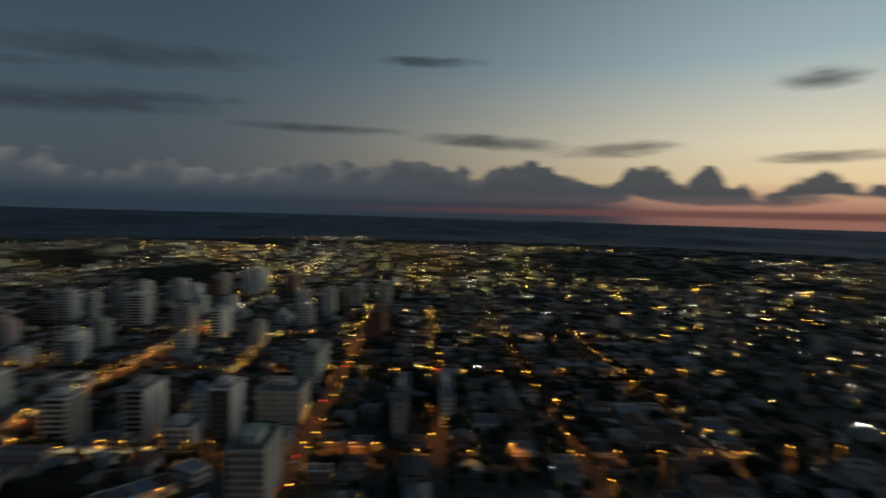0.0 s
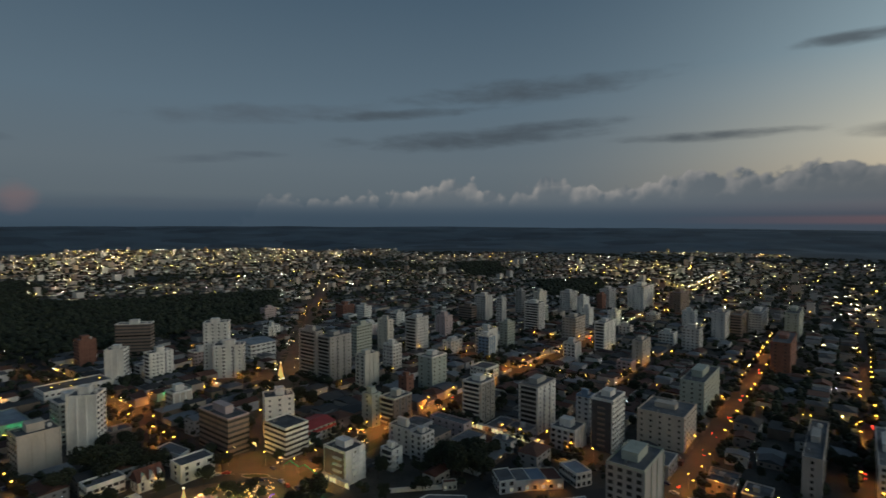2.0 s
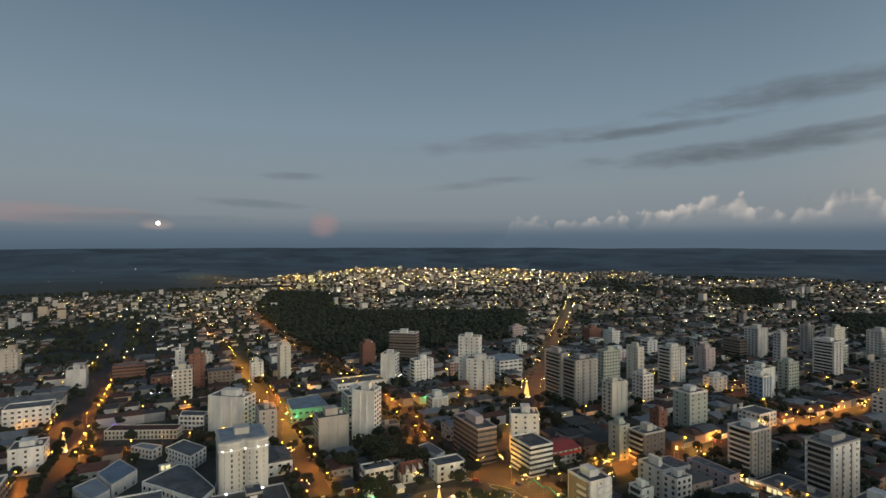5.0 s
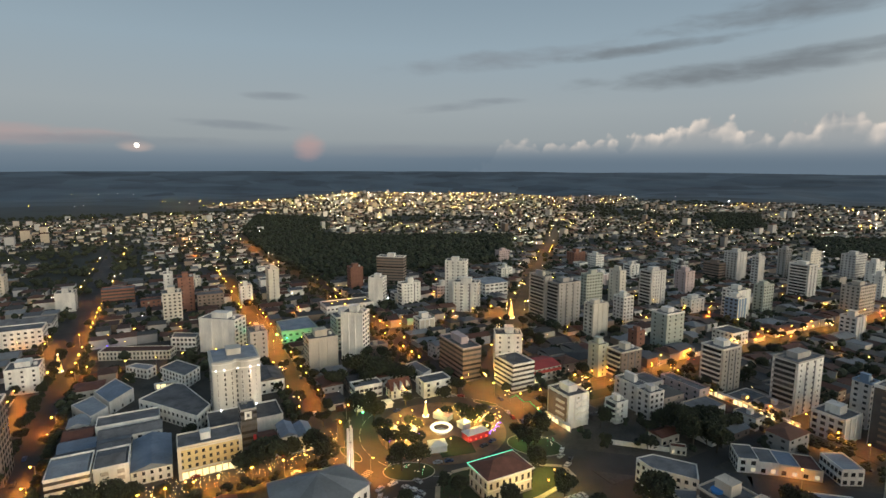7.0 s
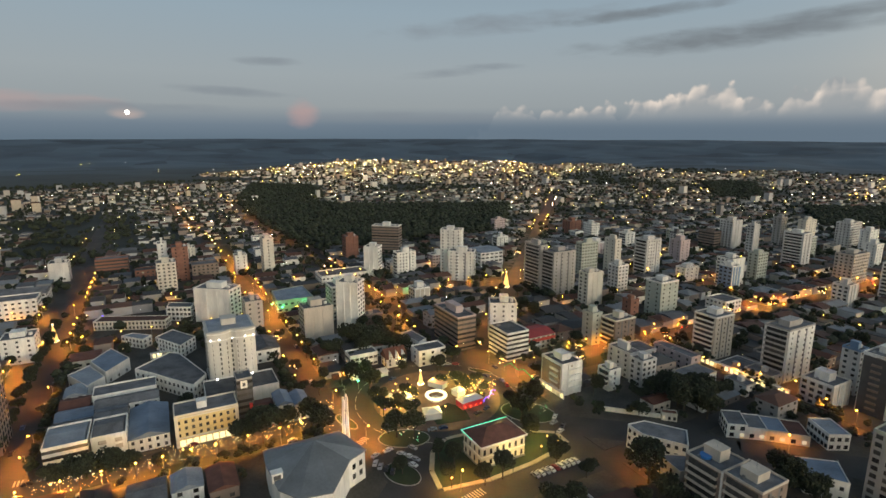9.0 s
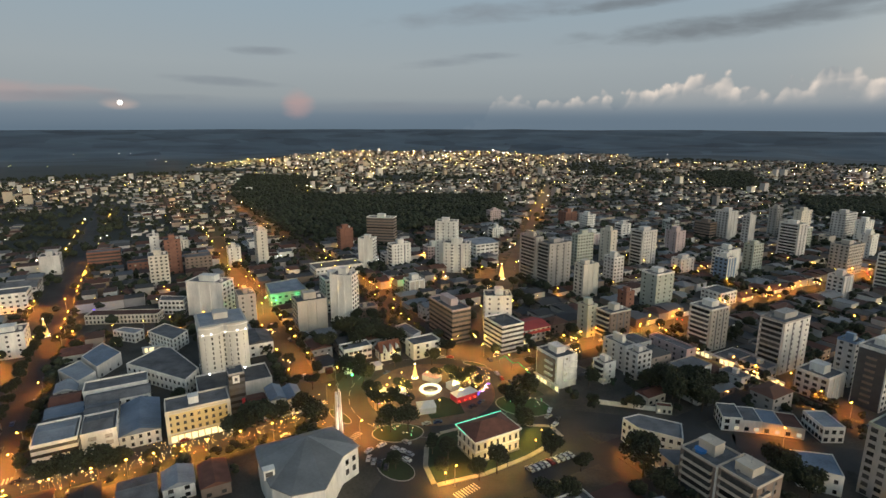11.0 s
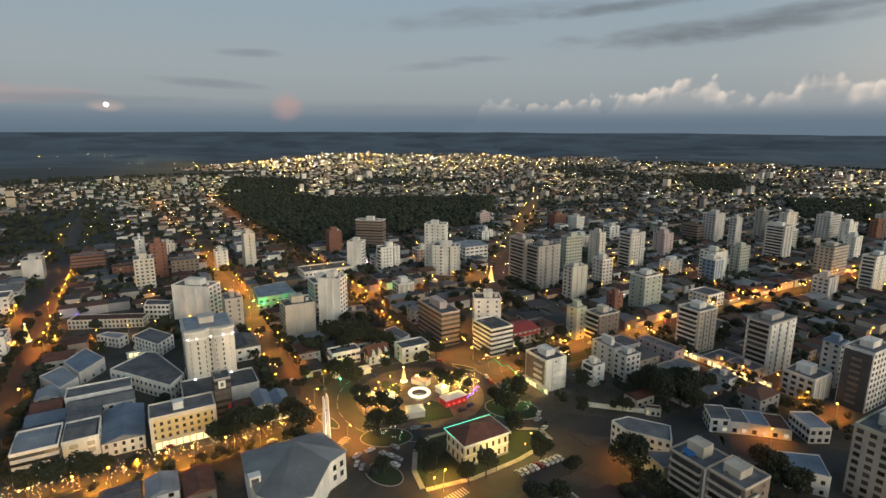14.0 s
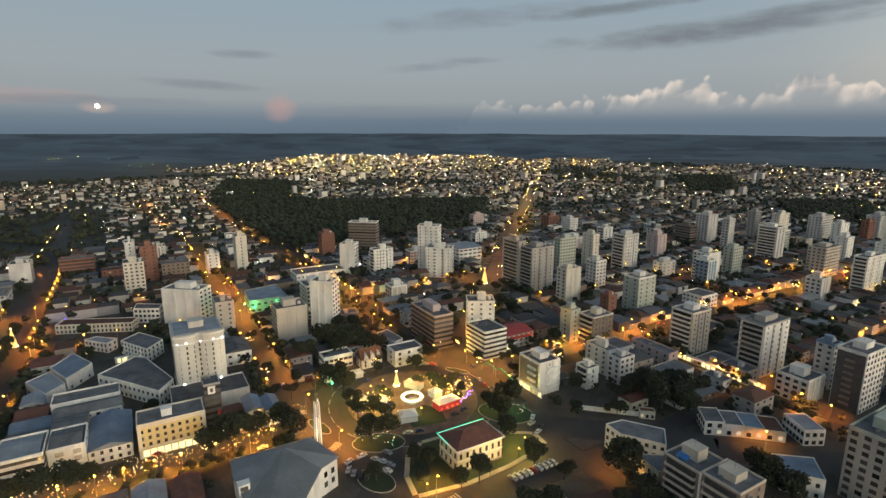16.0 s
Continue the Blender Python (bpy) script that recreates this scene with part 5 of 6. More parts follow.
def tent(u, v, w, d, h, turn, top, side, label):
    e = thing("tent", grid_pose(u, v, .28, turn), label, "tent", "festival tents")
    part("canopy", hip(bmesh.new(), w, d, h, 1.5, .3), top, e, "stretched fabric roof")
    for x in (0, w):
        for y in (0, d):
            part("pole", turned(bmesh.new(), [(.06, -.05), (.06, h)], 6, x, y), STEEL, e)
    part("side_cloth", boxes((0, w, 0, .06, .1, h - .1)), side, e)
    part("side_cloth", boxes((0, .06, .1, d, .1, h - .1)), side, e)
    part("side_cloth", boxes((w - .06, w, .1, d, .1, h - .1)), side, e)


CLOTH = mat("white_tent_cloth", (.75, .74, .70), .7, .1, .4, 2)
RED_CLOTH = mat("red_tent_cloth", (.50, .05, .07), .7, .15, .4, 2)
tent(96.5, 201.5, 8.0, 6.5, 3.2, -14, CLOTH, CLOTH, "white festival tent on the square")
tent(117, 202, 12, 6, 3.4, 4, CLOTH, RED_CLOTH, "red and white festival tent")
tent(121, 214, 5, 5, 3.0, 10, CLOTH, CLOTH, "small white stall tent")
tent(118, 225, 5, 9, 3.0, 30, mat("pink_tent_cloth", (.55, .32, .32), .7, .15), CLOTH, "pinkish stall tent among lit trees")
tent(95, 221, 4, 4, 2.8, 0, CLOTH, CLOTH, "small bright stall under white cloth")
tent(88, 225, 4, 4, 2.8, 20, CLOTH, CLOTH, "small bright stall under white cloth")

# lamps of the square
GLOW = bpy.data.lights.new("festive_glow", "POINT")
GLOW.energy, GLOW.color, GLOW.shadow_soft_size = 4600, (1, .60, .13), .35
SOFT_GLOW = bpy.data.lights.new("tree_lamp_glow", "POINT")
SOFT_GLOW.energy, SOFT_GLOW.color, SOFT_GLOW.shadow_soft_size = 1000, (1, .55, .12), .35


def festive_lamp(u, v, h=4.2, glow=GLOW):
    e = thing("park_lamp", grid_pose(u, v, .28), "short lamp post with a glowing golden globe", "park lamp", "lamps of the square")
    part("post", turned(bmesh.new(), [(.14, -.1), (.07, h - .3)], 8), DARK, e)
    part("globe", turned(bmesh.new(), [(.15, h - .35), (.36, h - .1), (.36, h + .1), (.15, h + .35)], 10), WARM, e, "glowing golden globe")
    ob = new("festive_glow", glow)
    ob.location = (*xy(u, v), h + .9)


for u, v in ((86, 223), (92, 229), (97, 224), (84, 214), (92, 212), (126, 224), (131, 215), (138, 217), (134, 226), (124, 231), (116, 232), (122, 206), (141, 211), (104, 238), (108, 203), (96, 235), (127, 154.5), (134, 159.5), (110, 150.5), (136, 154.5), (84, 153.5), (124, 215), (139, 214), (130, 206), (130, 212), (80, 217), (97, 219), (101, 228), (-48, 219), (-40, 222), (-32, 217), (-24, 221), (-16, 217), (-4, 221), (8, 218), (20, 222), (28, 215), (38, 219), (46, 223), (56, 224)):
    festive_lamp(u, v, glow=SOFT_GLOW if u < 60 else GLOW)
for u, v, c in ((86, 221, VIOLET), (99, 219, VIOLET), (133, 206, VIOLET), (137, 208, VIOLET), (140, 211, VIOLET), (129, 204, VIOLET)):
    e = thing("light_arc", grid_pose(u, v, .3, 20), "low violet light arc on the square's rim", "light arc", "violet light arcs")
    bm = bmesh.new()
    rings = [[bm.verts.new((r * math.cos(k * math.pi / 10), y, r * .5 * math.sin(k * math.pi / 10))) for r, y in ((2.05, -.12), (2.3, -.12), (2.3, .12), (2.05, .12))] for k in range(11)]
    for p, q in zip(rings, rings[1:]):
        for i in range(4):
            bm.faces.new((p[i], q[i], q[(i + 1) % 4], p[(i + 1) % 4]))
    bm.faces.new(rings[0]), bm.faces.new(rings[-1][::-1])
    part("tube", bm, c, e)
for u, v in ((118, 201.7), (121, 201.7), (124, 201.9), (127, 202.2)):
    e = thing("stall_lamp", grid_pose(u, v - .3, 1.6), "small red lamp on the tent front", "lamp", "red stall lamps")
    part("bulb", turned(bmesh.new(), [(.1, 0), (.3, .25), (.1, .5)], 8), RED_LIGHT, e)

# garland arch over the street on the east side, and the bright shop front
e = thing("garland", grid_pose(0, 0), "green and white light garland hung along the street", "garland")
PTS = [(160.5, 230, 3), (161.5, 226, 6), (162.5, 220, 4), (163, 216, 6), (162.5, 208, 5), (162, 200, 3.5)]
for (a, b, c), (p, q, r) in zip(PTS, PTS[1:]):
    bm = bmesh.new()
    for s in ((-.12, 0), (.12, .12)):
        vs = [bm.verts.new(x) for x in ((a + s[0], b, c), (p + s[0], q, r), (p + s[0], q, r + .3), (a + s[0], b, c + .3))]
        bm.faces.new(vs)
    part("light_string", bm, light_mat("garland_light", [(.05, .8, .3), (.08, .9, .4), (.5, .9, .42)], .9), e)
for (a, b, c) in PTS[::2]:
    part("pole", turned(bmesh.new(), [(.08, 0), (.08, c)], 6, a, b), STEEL, e)
SHOPLIGHT = bpy.data.lights.new("shop_glow", "AREA")
SHOPLIGHT.energy, SHOPLIGHT.color, SHOPLIGHT.shape, SHOPLIGHT.size, SHOPLIGHT.size_y = 150, (1, .84, .45), "RECTANGLE", 2.6, .25


def shop_front(u, v, n, turn, label):
    """A run of lit shop windows under a canopy, with their light falling on the pavement."""
    e = thing("shop_arcade", grid_pose(u, v, .16, turn), label, "arcade", "lit shop arcades")
    part("canopy", boxes((-.3, n * 3 + .3, -1.6, .0, 3.6, 3.8)), PALE, e)
    part("backing", boxes((-.1, n * 3 + .1, .02, .4, 0, 4.0)), PALE, e)
    for i in range(n):
        k = (i * 7 + int(u)) % 5
        if k in (0, 3):
            part("shutter", boxes((i * 3 + .2, i * 3 + 2.8, -.06, .02, .1, 3.0)), GREY, e, "closed grey shutter")
        else:
            part("shop_window", boxes((i * 3 + .3 + .2 * k, i * 3 + 2.7, -.06, .02, .4, 2.4 + .2 * k)), SHOP, e, "brightly lit shop window")
    m = grid_pose(u, v, .16, turn)
    for k in range(max(1, n // 3)):
        ob = new("shop_glow", SHOPLIGHT)
        ob.matrix_basis = m @ pose((k + .5) * n * 3 / max(1, n // 3), -1.2, 3.4, 20, 0, 0)


shop_front(167.4, 206, 6, -90, "row of bright shop windows by the garland")
shop_front(270.2, 190, 18, -90, "long market front of bright shop windows")
shop_front(118, 451, 10, 0, "cool bright windows of the clinic")
shop_front(180, 245.5, 6, 0, "lit windows below the red roof")
shop_front(-16, 341, 6, 0, "lit windows of the white shop")
shop_front(210, 224.5, 5, 180, "lit shop windows on the avenue")
shop_front(300, 214, 5, 0, "lit shop windows on the avenue")

# coloured floodlights
for u, v, c, col in ((88, 391.5, GREEN_LIGHT, (.08, 1, .3)), (71, 391, GREEN_LIGHT, (.08, 1, .3)), (65.5, 402, GREEN_LIGHT, (.08, 1, .3)), (176, 392, GREEN_LIGHT, (.08, 1, .3)), (80, 247, GREEN_LIGHT, (.08, 1, .3)), (146, 190, GREEN_LIGHT, (.1, 1, .3)), (-46, 430, VIOLET, (.4, .3, 1))):
    e = thing("floodlight", grid_pose(u, v, .2), "coloured floodlight on a short post", "floodlight", "coloured floodlights")
    part("post", turned(bmesh.new(), [(.08, 0), (.08, 4.2)], 6), STEEL, e)
    part("lens", turned(bmesh.new(), [(.3, 4.2), (.6, 4.5), (.6, 4.8), (.3, 5.1)], 8), c, e, "glowing coloured lens")
    L = bpy.data.lights.new("colour_glow", "POINT")
    L.energy, L.color, L.shadow_soft_size = 1300, col, .4
    ob = new("colour_glow", L)
    ob.location = (*xy(u, v), 5.8)

# ---- houses of the city, woods and street lamps ----
FOREST = [(-430, 1003), (-313, 796), (-232, 665), (-165, 592), (-108, 612), (-73, 640), (-19, 690), (40, 722), (71, 850), (88, 1010), (-27, 1000), (-169, 985), (-274, 1000), (-343, 1075)]
RIDGE_TOWN = [(-900, 1740), (-790, 2250), (-660, 2967), (292, 3027), (480, 2141), (300, 1700), (-480, 1640)]
DARK_WOODS = [[(-570, 1440), (-390, 1390), (-300, 1159), (-336, 964), (-470, 1098)], [(700, 1600), (840, 1560), (640, 1150), (560, 1180)], [(630, 1000), (800, 1000), (660, 790), (530, 790)]]


def inside(p, poly):
    x, y, hit = *p, False
    for (x1, y1), (x2, y2) in zip(poly, poly[1:] + poly[:1]):
        if (y1 > y) != (y2 > y) and x < (x2 - x1) * (y - y1) / (y2 - y1) + x1:
            hit = not hit
    return hit


def seen_from_walk(x, y):
    """Within the sweep of the view, with a margin."""
    a = math.degrees(math.atan2(-x, y))
    return -112 < a < 62


def woods(x, y):
    """How wooded a place is: patches of trees between the quarters."""
    r = math.hypot(x, y)
    a = math.degrees(math.atan2(-x, y))
    n = noise.noise((x * .0028, y * .0028, 1.5)) + .45 * noise.noise((x * .009, y * .009, 4.0))
    def step(x, p, q):
        t = max(0.0, min(1.0, (x - p) / (q - p)))
        return t * t * (3 - 2 * t)
    base = -.22 + max(0, (r - 1900) / 900)
    if inside((x, y), RIDGE_TOWN):
        base -= .75 + max(0, (r - 1900) / 900)
    elif a > 10:
        base += 1.2 * step(r, 1580, 1760) - .3 * (1 - step(r, 1450, 1600))
    base += sum(.9 for w in DARK_WOODS if inside((x, y), w))
    base += (.05 + max(0, (r - 1100) / 1800)) * step(-a, 50, 80) + .15 * step(-a, 46, 66)
    return 1.15 * n + base


def free_of_things(u, v, w, d, m=1.5):
    return all(u + w + m < a or a + c + m < u or v + d + m < b or b + e + m < v for a, b, c, e in FOOT)


# mid-rise blocks between the tall towers
MRNG = random.Random(17)
WORDS = {"WHITE": "white", "CREAM": "cream", "PALE": "pale grey", "BEIGE": "beige", "GREEN": "pale green", "PINK": "faded pink", "BRICK": "red-brown"}
PAINTS = {"WHITE": WHITE, "CREAM": CREAM, "PALE": PALE, "BEIGE": BEIGE, "GREEN": GREEN, "PINK": PINK, "BRICK": BRICK}
for a, c, b, d in blocks():
    for _ in range(3):
        w, dd, hh = MRNG.uniform(11, 20), MRNG.uniform(10, 17), MRNG.choice([9.5, 9.5, 12.5, 12.5, 15.5, 18.5, 24])
        if b - a < w + 6 or d - c < dd + 6:
            continue
        u, v = MRNG.uniform(a + 2, b - w - 2), MRNG.choice([c + 2, d - dd - 2])
        x, y = xy(u + w / 2, v + dd / 2)
        r, az = math.hypot(x, y), math.degrees(math.atan2(-x, y))
        if not (270 < r < 760 and -50 < az < 34) or (az > 8 and MRNG.random() < .55) or (u < 262 and v < 300) or diag_dist(x, y) < 26 or inside((x, y), FOREST):
            continue
        if (v > 290 and abs(u + w / 2 - 141 + max(0, v - 400) * .05) < 17) or not free_of_things(u, v, w, dd, 3) or MRNG.random() < .25:
            continue
        paint = MRNG.choice(["WHITE", "WHITE", "WHITE", "CREAM", "PALE", "PALE", "BEIGE", "GREEN", "PINK", "BRICK"])
        style = MRNG.choice(["sparse", "grid", "balcony", "slab"])
        tower("apartment_house", WORDS[paint] + " mid-rise block of flats with " + {"sparse": "small windows", "grid": "close-set windows", "balcony": "stacked balconies", "slab": "plain ribbed front"}[style],
              u, v, w, dd, hh, PAINTS[paint], style, "none" if hh < 11 else "lift", "mid-rise blocks of flats", "apartment house", trim=MRNG.choice([None, WHITE]), lit=.03)
RNG = random.Random(11)
NEAR, FAR = [], []
for a, c, b, d in blocks():
    rows = max(2, round((d - c) / 15))
    dv = (d - c) / rows
    for j in range(rows):
        u = a + RNG.uniform(.5, 3)
        while u < b - 7:
            w = min(RNG.choice([RNG.uniform(7, 11), RNG.uniform(8, 14), RNG.uniform(12, 20)]), b - 1 - u)
            dd = dv - RNG.uniform(1, 5)
            v = c + j * dv + RNG.uniform(.3, 1.6)
            x, y = xy(u + w / 2, v + dd / 2)
            if w > 6 and seen_from_walk(x, y) and RNG.random() < (.62 if math.atan2(x, y) > .84 and math.hypot(x, y) > 190 else .95) and free_of_things(u, v, w, dd) and clear_of_square(x, y, 62) and diag_dist(x, y) > 18 and not (v > 290 and abs(u + w / 2 - 141 + max(0, v - 400) * .05) < 14) and not (58 < u + w and u < 154 and 125 < v + dd and v < 222) and not inside((x, y), FOREST) and math.hypot(x, y) > 105:
                NEAR.append((math.hypot(x, y), u, v, w, dd))
            u += w + RNG.choice([.2, RNG.uniform(.3, 2), RNG.uniform(2, 7)])
NEAR.sort()
HOUSES = NEAR[:300]
for r, u, v, w, d in HOUSES:
    k = RNG.random()
    tall = RNG.choice([3.2, 3.4, 3.6, 3.8, 6.2, 6.6, 7.0]) if w < 14 else RNG.choice([3.6, 5.2, 6.6, 7.2, 9.8])
    e = thing("house", grid_pose(u, v, 0, RNG.uniform(-2, 2)), "", "house", "houses and shops of the city")
    part("wall", boxes((0, w, 0, d, -.2, tall)), HOUSE_WALL, e)
    bm = bmesh.new()
    for i in range(max(1, int(tall / 3.1))):
        window_ring(w, d, RNG.uniform(3.2, 5), RNG.uniform(1.0, 1.7), 1.15, 1.0 + 3.2 * i, bm=bm)
    tagged(part("glazing", bm, GLASS, e), kind="stuff")
    if k < .36:
        part("roof", hip(bmesh.new(), w, d, tall, RNG.uniform(1.4, 2.6)), HOUSE_ROOF, e)
        kind = "hipped roof"
    elif k < .74:
        part("roof", gable(bmesh.new(), w, d, tall, RNG.uniform(.8, 1.9), .3, RNG.random() < .6), HOUSE_ROOF, e)
        kind = "pitched sheet roof"
    else:
        flat_roof(e, w, d, tall, HOUSE_WALL, RNG.uniform(.4, 1.0))
        if RNG.random() < .8:
            p, q = RNG.uniform(.1, .5) * w, RNG.uniform(.2, .5) * d
            part("roof_shed", boxes((p, p + 2.6, q, q + 2.4, tall + .12, tall + 2.3), (p - .2, p + 2.8, q - .2, q + 2.6, tall + 2.3, tall + 2.42)), HOUSE_WALL, e)
        kind = "flat roof behind a parapet"
    if RNG.random() < .4:
        p, q = RNG.uniform(.2, .5) * w, RNG.uniform(1.5, 3)
        part("lean_to", boxes((p, p + w * .4, -q, -.02, -.2, 2.6), (p - .2, p + w * .4 + .2, -q - .3, -.02, 2.6, 2.72)), HOUSE_ROOF, e, "low lean-to under a sheet roof")
    tagged(e, ("one-storey house" if tall < 5 else "two-storey house" if tall < 8 else "three-storey house") + " with painted walls and a " + kind)


def house_into(walls, roofs, x, y, w, d, h, turn, kind, rise):
    c, s = math.cos(turn), math.sin(turn)
    z = rise_at(x, y)

    def at(p):
        return (x + p[0] * c - p[1] * s, y + p[0] * s + p[1] * c, z + p[2])
    P = [(0, 0, 0), (w, 0, 0), (w, d, 0), (0, d, 0), (0, 0, h), (w, 0, h), (w, d, h), (0, d, h)]
    walls[1].extend(tuple(len(walls[0]) + i for i in f) for f in ((0, 1, 5, 4), (1, 2, 6, 5), (2, 3, 7, 6), (3, 0, 4, 7)))
    walls[0].extend(at(p) for p in P)
    o = .5
    if kind == 0:
        R = [(-o, -o, h), (w + o, -o, h), (w + o, d + o, h), (-o, d + o, h), (-o, d / 2, h + rise), (w + o, d / 2, h + rise)]
        F = [(0, 1, 5, 4), (2, 3, 4, 5), (3, 0, 4), (1, 2, 5), (3, 2, 1, 0)]
    elif kind == 1:
        k = min(w, d) * .45
        R = [(-o, -o, h), (w + o, -o, h), (w + o, d + o, h), (-o, d + o, h), (k, d / 2, h + rise), (w - k, d / 2 + .01, h + rise)]
        F = [(0, 1, 5, 4), (2, 3, 4, 5), (3, 0, 4), (1, 2, 5), (3, 2, 1, 0)]
    else:
        R = [(0, 0, h), (w, 0, h), (w, d, h), (0, d, h), (0, 0, h + .3), (w, 0, h + .3), (w, d, h + .3), (0, d, h + .3)]
        F = [(0, 1, 5, 4), (1, 2, 6, 5), (2, 3, 7, 6), (3, 0, 4, 7), (4, 5, 6, 7)]
    roofs[1].extend(tuple(len(roofs[0]) + i for i in f) for f in F)
    roofs[0].extend(at(p) for p in R)


def from_lists(name, data, material):
    me = bpy.data.meshes.new(name)
    me.from_pydata(data[0], [], data[1])
    me.materials.append(material)
    return me


walls, roofs = ([], []), ([], [])
for r, u, v, w, d in NEAR[300:]:
    x, y = xy(u, v)
    house_into(walls, roofs, x, y, w, d, RNG.choice([3.2, 3.4, 6.2, 6.5]), A30, RNG.randrange(3), RNG.uniform(1.2, 2.4))
# the quarters beyond, on the same street grid
LAMP_SPOTS, TOWN_TREES = [], []
for i in range(-62, 66):
    for j in range(-30, 62):
        u, v = i * 55.0 + 20, j * 55.0 + 15
        if -560 < u < 770 and -240 < v < 689:
            continue
        x, y = xy(u, v)
        r = math.hypot(x, y)
        if r > 3250 or not seen_from_walk(x, y) or inside((x, y), FOREST):
            continue
        k = woods(x, y)
        if k < .28 and RNG.random() < .85:
            for _ in range(RNG.choice(([1, 2, 2, 3, 4] if inside((x, y), RIDGE_TOWN) else [0, 1, 1, 2]) if r > 1500 else [2, 2, 3])):
                LAMP_SPOTS.append((x + RNG.uniform(-24, 24), y + RNG.uniform(-24, 24)))
        if k < .2:
            turn = .9 * noise.noise((x * .0016, y * .0016, 5.0)) * min(1, max(0, (r - 900) / 500))
            for _ in range(8 if r < 1500 else 5):
                TOWN_TREES.append((x + RNG.uniform(-30, 30), y + RNG.uniform(-30, 30)))
            for p in range(3):
                for q in range(2):
                    if RNG.random() < .8:
                        hx, hy = xy(u + p * 17 + RNG.uniform(-4, 6), v + 6 + q * 24 + RNG.uniform(-5, 8))
                        if diag_dist(hx, hy) < 18 and hy < 1350:
                            continue
                        house_into(walls, roofs, hx, hy, RNG.uniform(7, 14), RNG.uniform(8, 15), RNG.choice([2.9, 3.1, 3.3, 3.5, 5.8]) if RNG.random() < .97 else RNG.uniform(9, 20), A30 + turn, RNG.randrange(3), RNG.uniform(1.2, 2.4))
town = thing("far_houses", pose(0, 0, 0), "crowd of small pale houses with clay and sheet roofs", "houses", kind="stuff")
part("walls", from_lists("walls", walls, WALLS), WALLS, town)
part("roofs", from_lists("roofs", roofs, ROOFS), ROOFS, town)


# ---- trees ----
def crown_mesh(seed, size, clumps, leaves=22):
    """A crown of many small leaf clumps in an uneven, gappy cloud."""
    rng = random.Random(seed)
    V, F = [], []
    lobes = [(rng.uniform(-.55, .55), rng.uniform(-.55, .55), rng.uniform(-.25, .5), rng.uniform(.45, .75)) for _ in range(6)]
    for _ in range(clumps):
        lx, ly, lz, lr = rng.choice(lobes)
        a, b, r = rng.uniform(0, 6.283), math.acos(rng.uniform(-.8, 1)), lr * rng.uniform(.55, 1.0)
        c = Vector((lx + r * math.sin(b) * math.cos(a), ly + r * math.sin(b) * math.sin(a), (lz + r * math.cos(b)) * .8)) * size
        s = size * rng.uniform(.05, .12)
        q = Euler((rng.uniform(0, 3), rng.uniform(0, 3), rng.uniform(0, 3))).to_matrix()
        k = len(V)
        for p in ((1, 0, 0), (-1, 0, 0), (0, 1, 0), (0, -1, 0), (0, 0, .7), (0, 0, -.7)):
            V.append(tuple(c + q @ (Vector(p) * s * rng.uniform(.7, 1.3))))
        F += [tuple(k + i for i in f) for f in ((0, 2, 4), (2, 1, 4), (1, 3, 4), (3, 0, 4), (2, 0, 5), (1, 2, 5), (3, 1, 5), (0, 3, 5))]
    me = bpy.data.meshes.new("crown")
    me.from_pydata(V, [], F)
    me.materials.append(LEAF)
    return me


def trunk_bm(h, r):
    bm = turned(bmesh.new(), [(r, -.2), (r * .75, h * .5), (r * .5, h)], 7)
    for k in range(4):
        a = k * 1.7
        p, q = Vector((0, 0, h * .6)), Vector((math.cos(a) * h * .45, math.sin(a) * h * .45, h * 1.15))
        t = Vector((-math.sin(a), math.cos(a), 0)) * r * .3
        vs = [bm.verts.new(c) for c in (p + t, p - t, p + Vector((0, 0, r)), q)]
        for f in ((0, 1, 3), (1, 2, 3), (2, 0, 3)):
            bm.faces.new([vs[i] for i in f])
    return bm


TREE_KINDS = []
for k in range(5):
    e = thing("tree", pose(0, -60 - 12 * k, 0), "broad street tree with dark leaves", "tree", "trees of the city")
    h = 4.2 + .4 * k
    part("trunk", trunk_bm(h, .28), BARK, e)
    c = part("crown", crown_mesh(20 + k, 4.4, 1150), LEAF, e)
    c.location.z = h + 1.6
    TREE_KINDS.append(e)
TREE_SPOTS = []
TRNG = random.Random(5)


def tree(x, y, s, kind=None):
    k = TRNG.randrange(5) if kind is None else kind
    ob = copy_thing(TREE_KINDS[k], pose(x, y, .1, 0, 0, TRNG.uniform(0, 360)))
    ob.scale = (s, s, s * TRNG.uniform(.85, 1.1))
    return ob


for a, c, b, d in blocks():
    n = int((b - a) * (d - c) / 420)
    for _ in range(n):
        u, v = TRNG.uniform(a, b), TRNG.uniform(c, d)
        x, y = xy(u, v)
        if math.hypot(x, y) < 430 and math.hypot(x, y) > 120 and seen_from_walk(x, y) and free_of_things(u - 2, v - 2, 4, 4, .5) and all(not (h[1] - 1 < u < h[1] + h[3] + 1 and h[2] - 1 < v < h[2] + h[4] + 1) for h in HOUSES) and clear_of_square(x, y, 66) and len(TREE_SPOTS) < 210:
            TREE_SPOTS.append((x, y))
            tree(x, y, TRNG.uniform(.6, 1.15))

# woods and far trees: one mass of leaf clumps
V, F = [], []


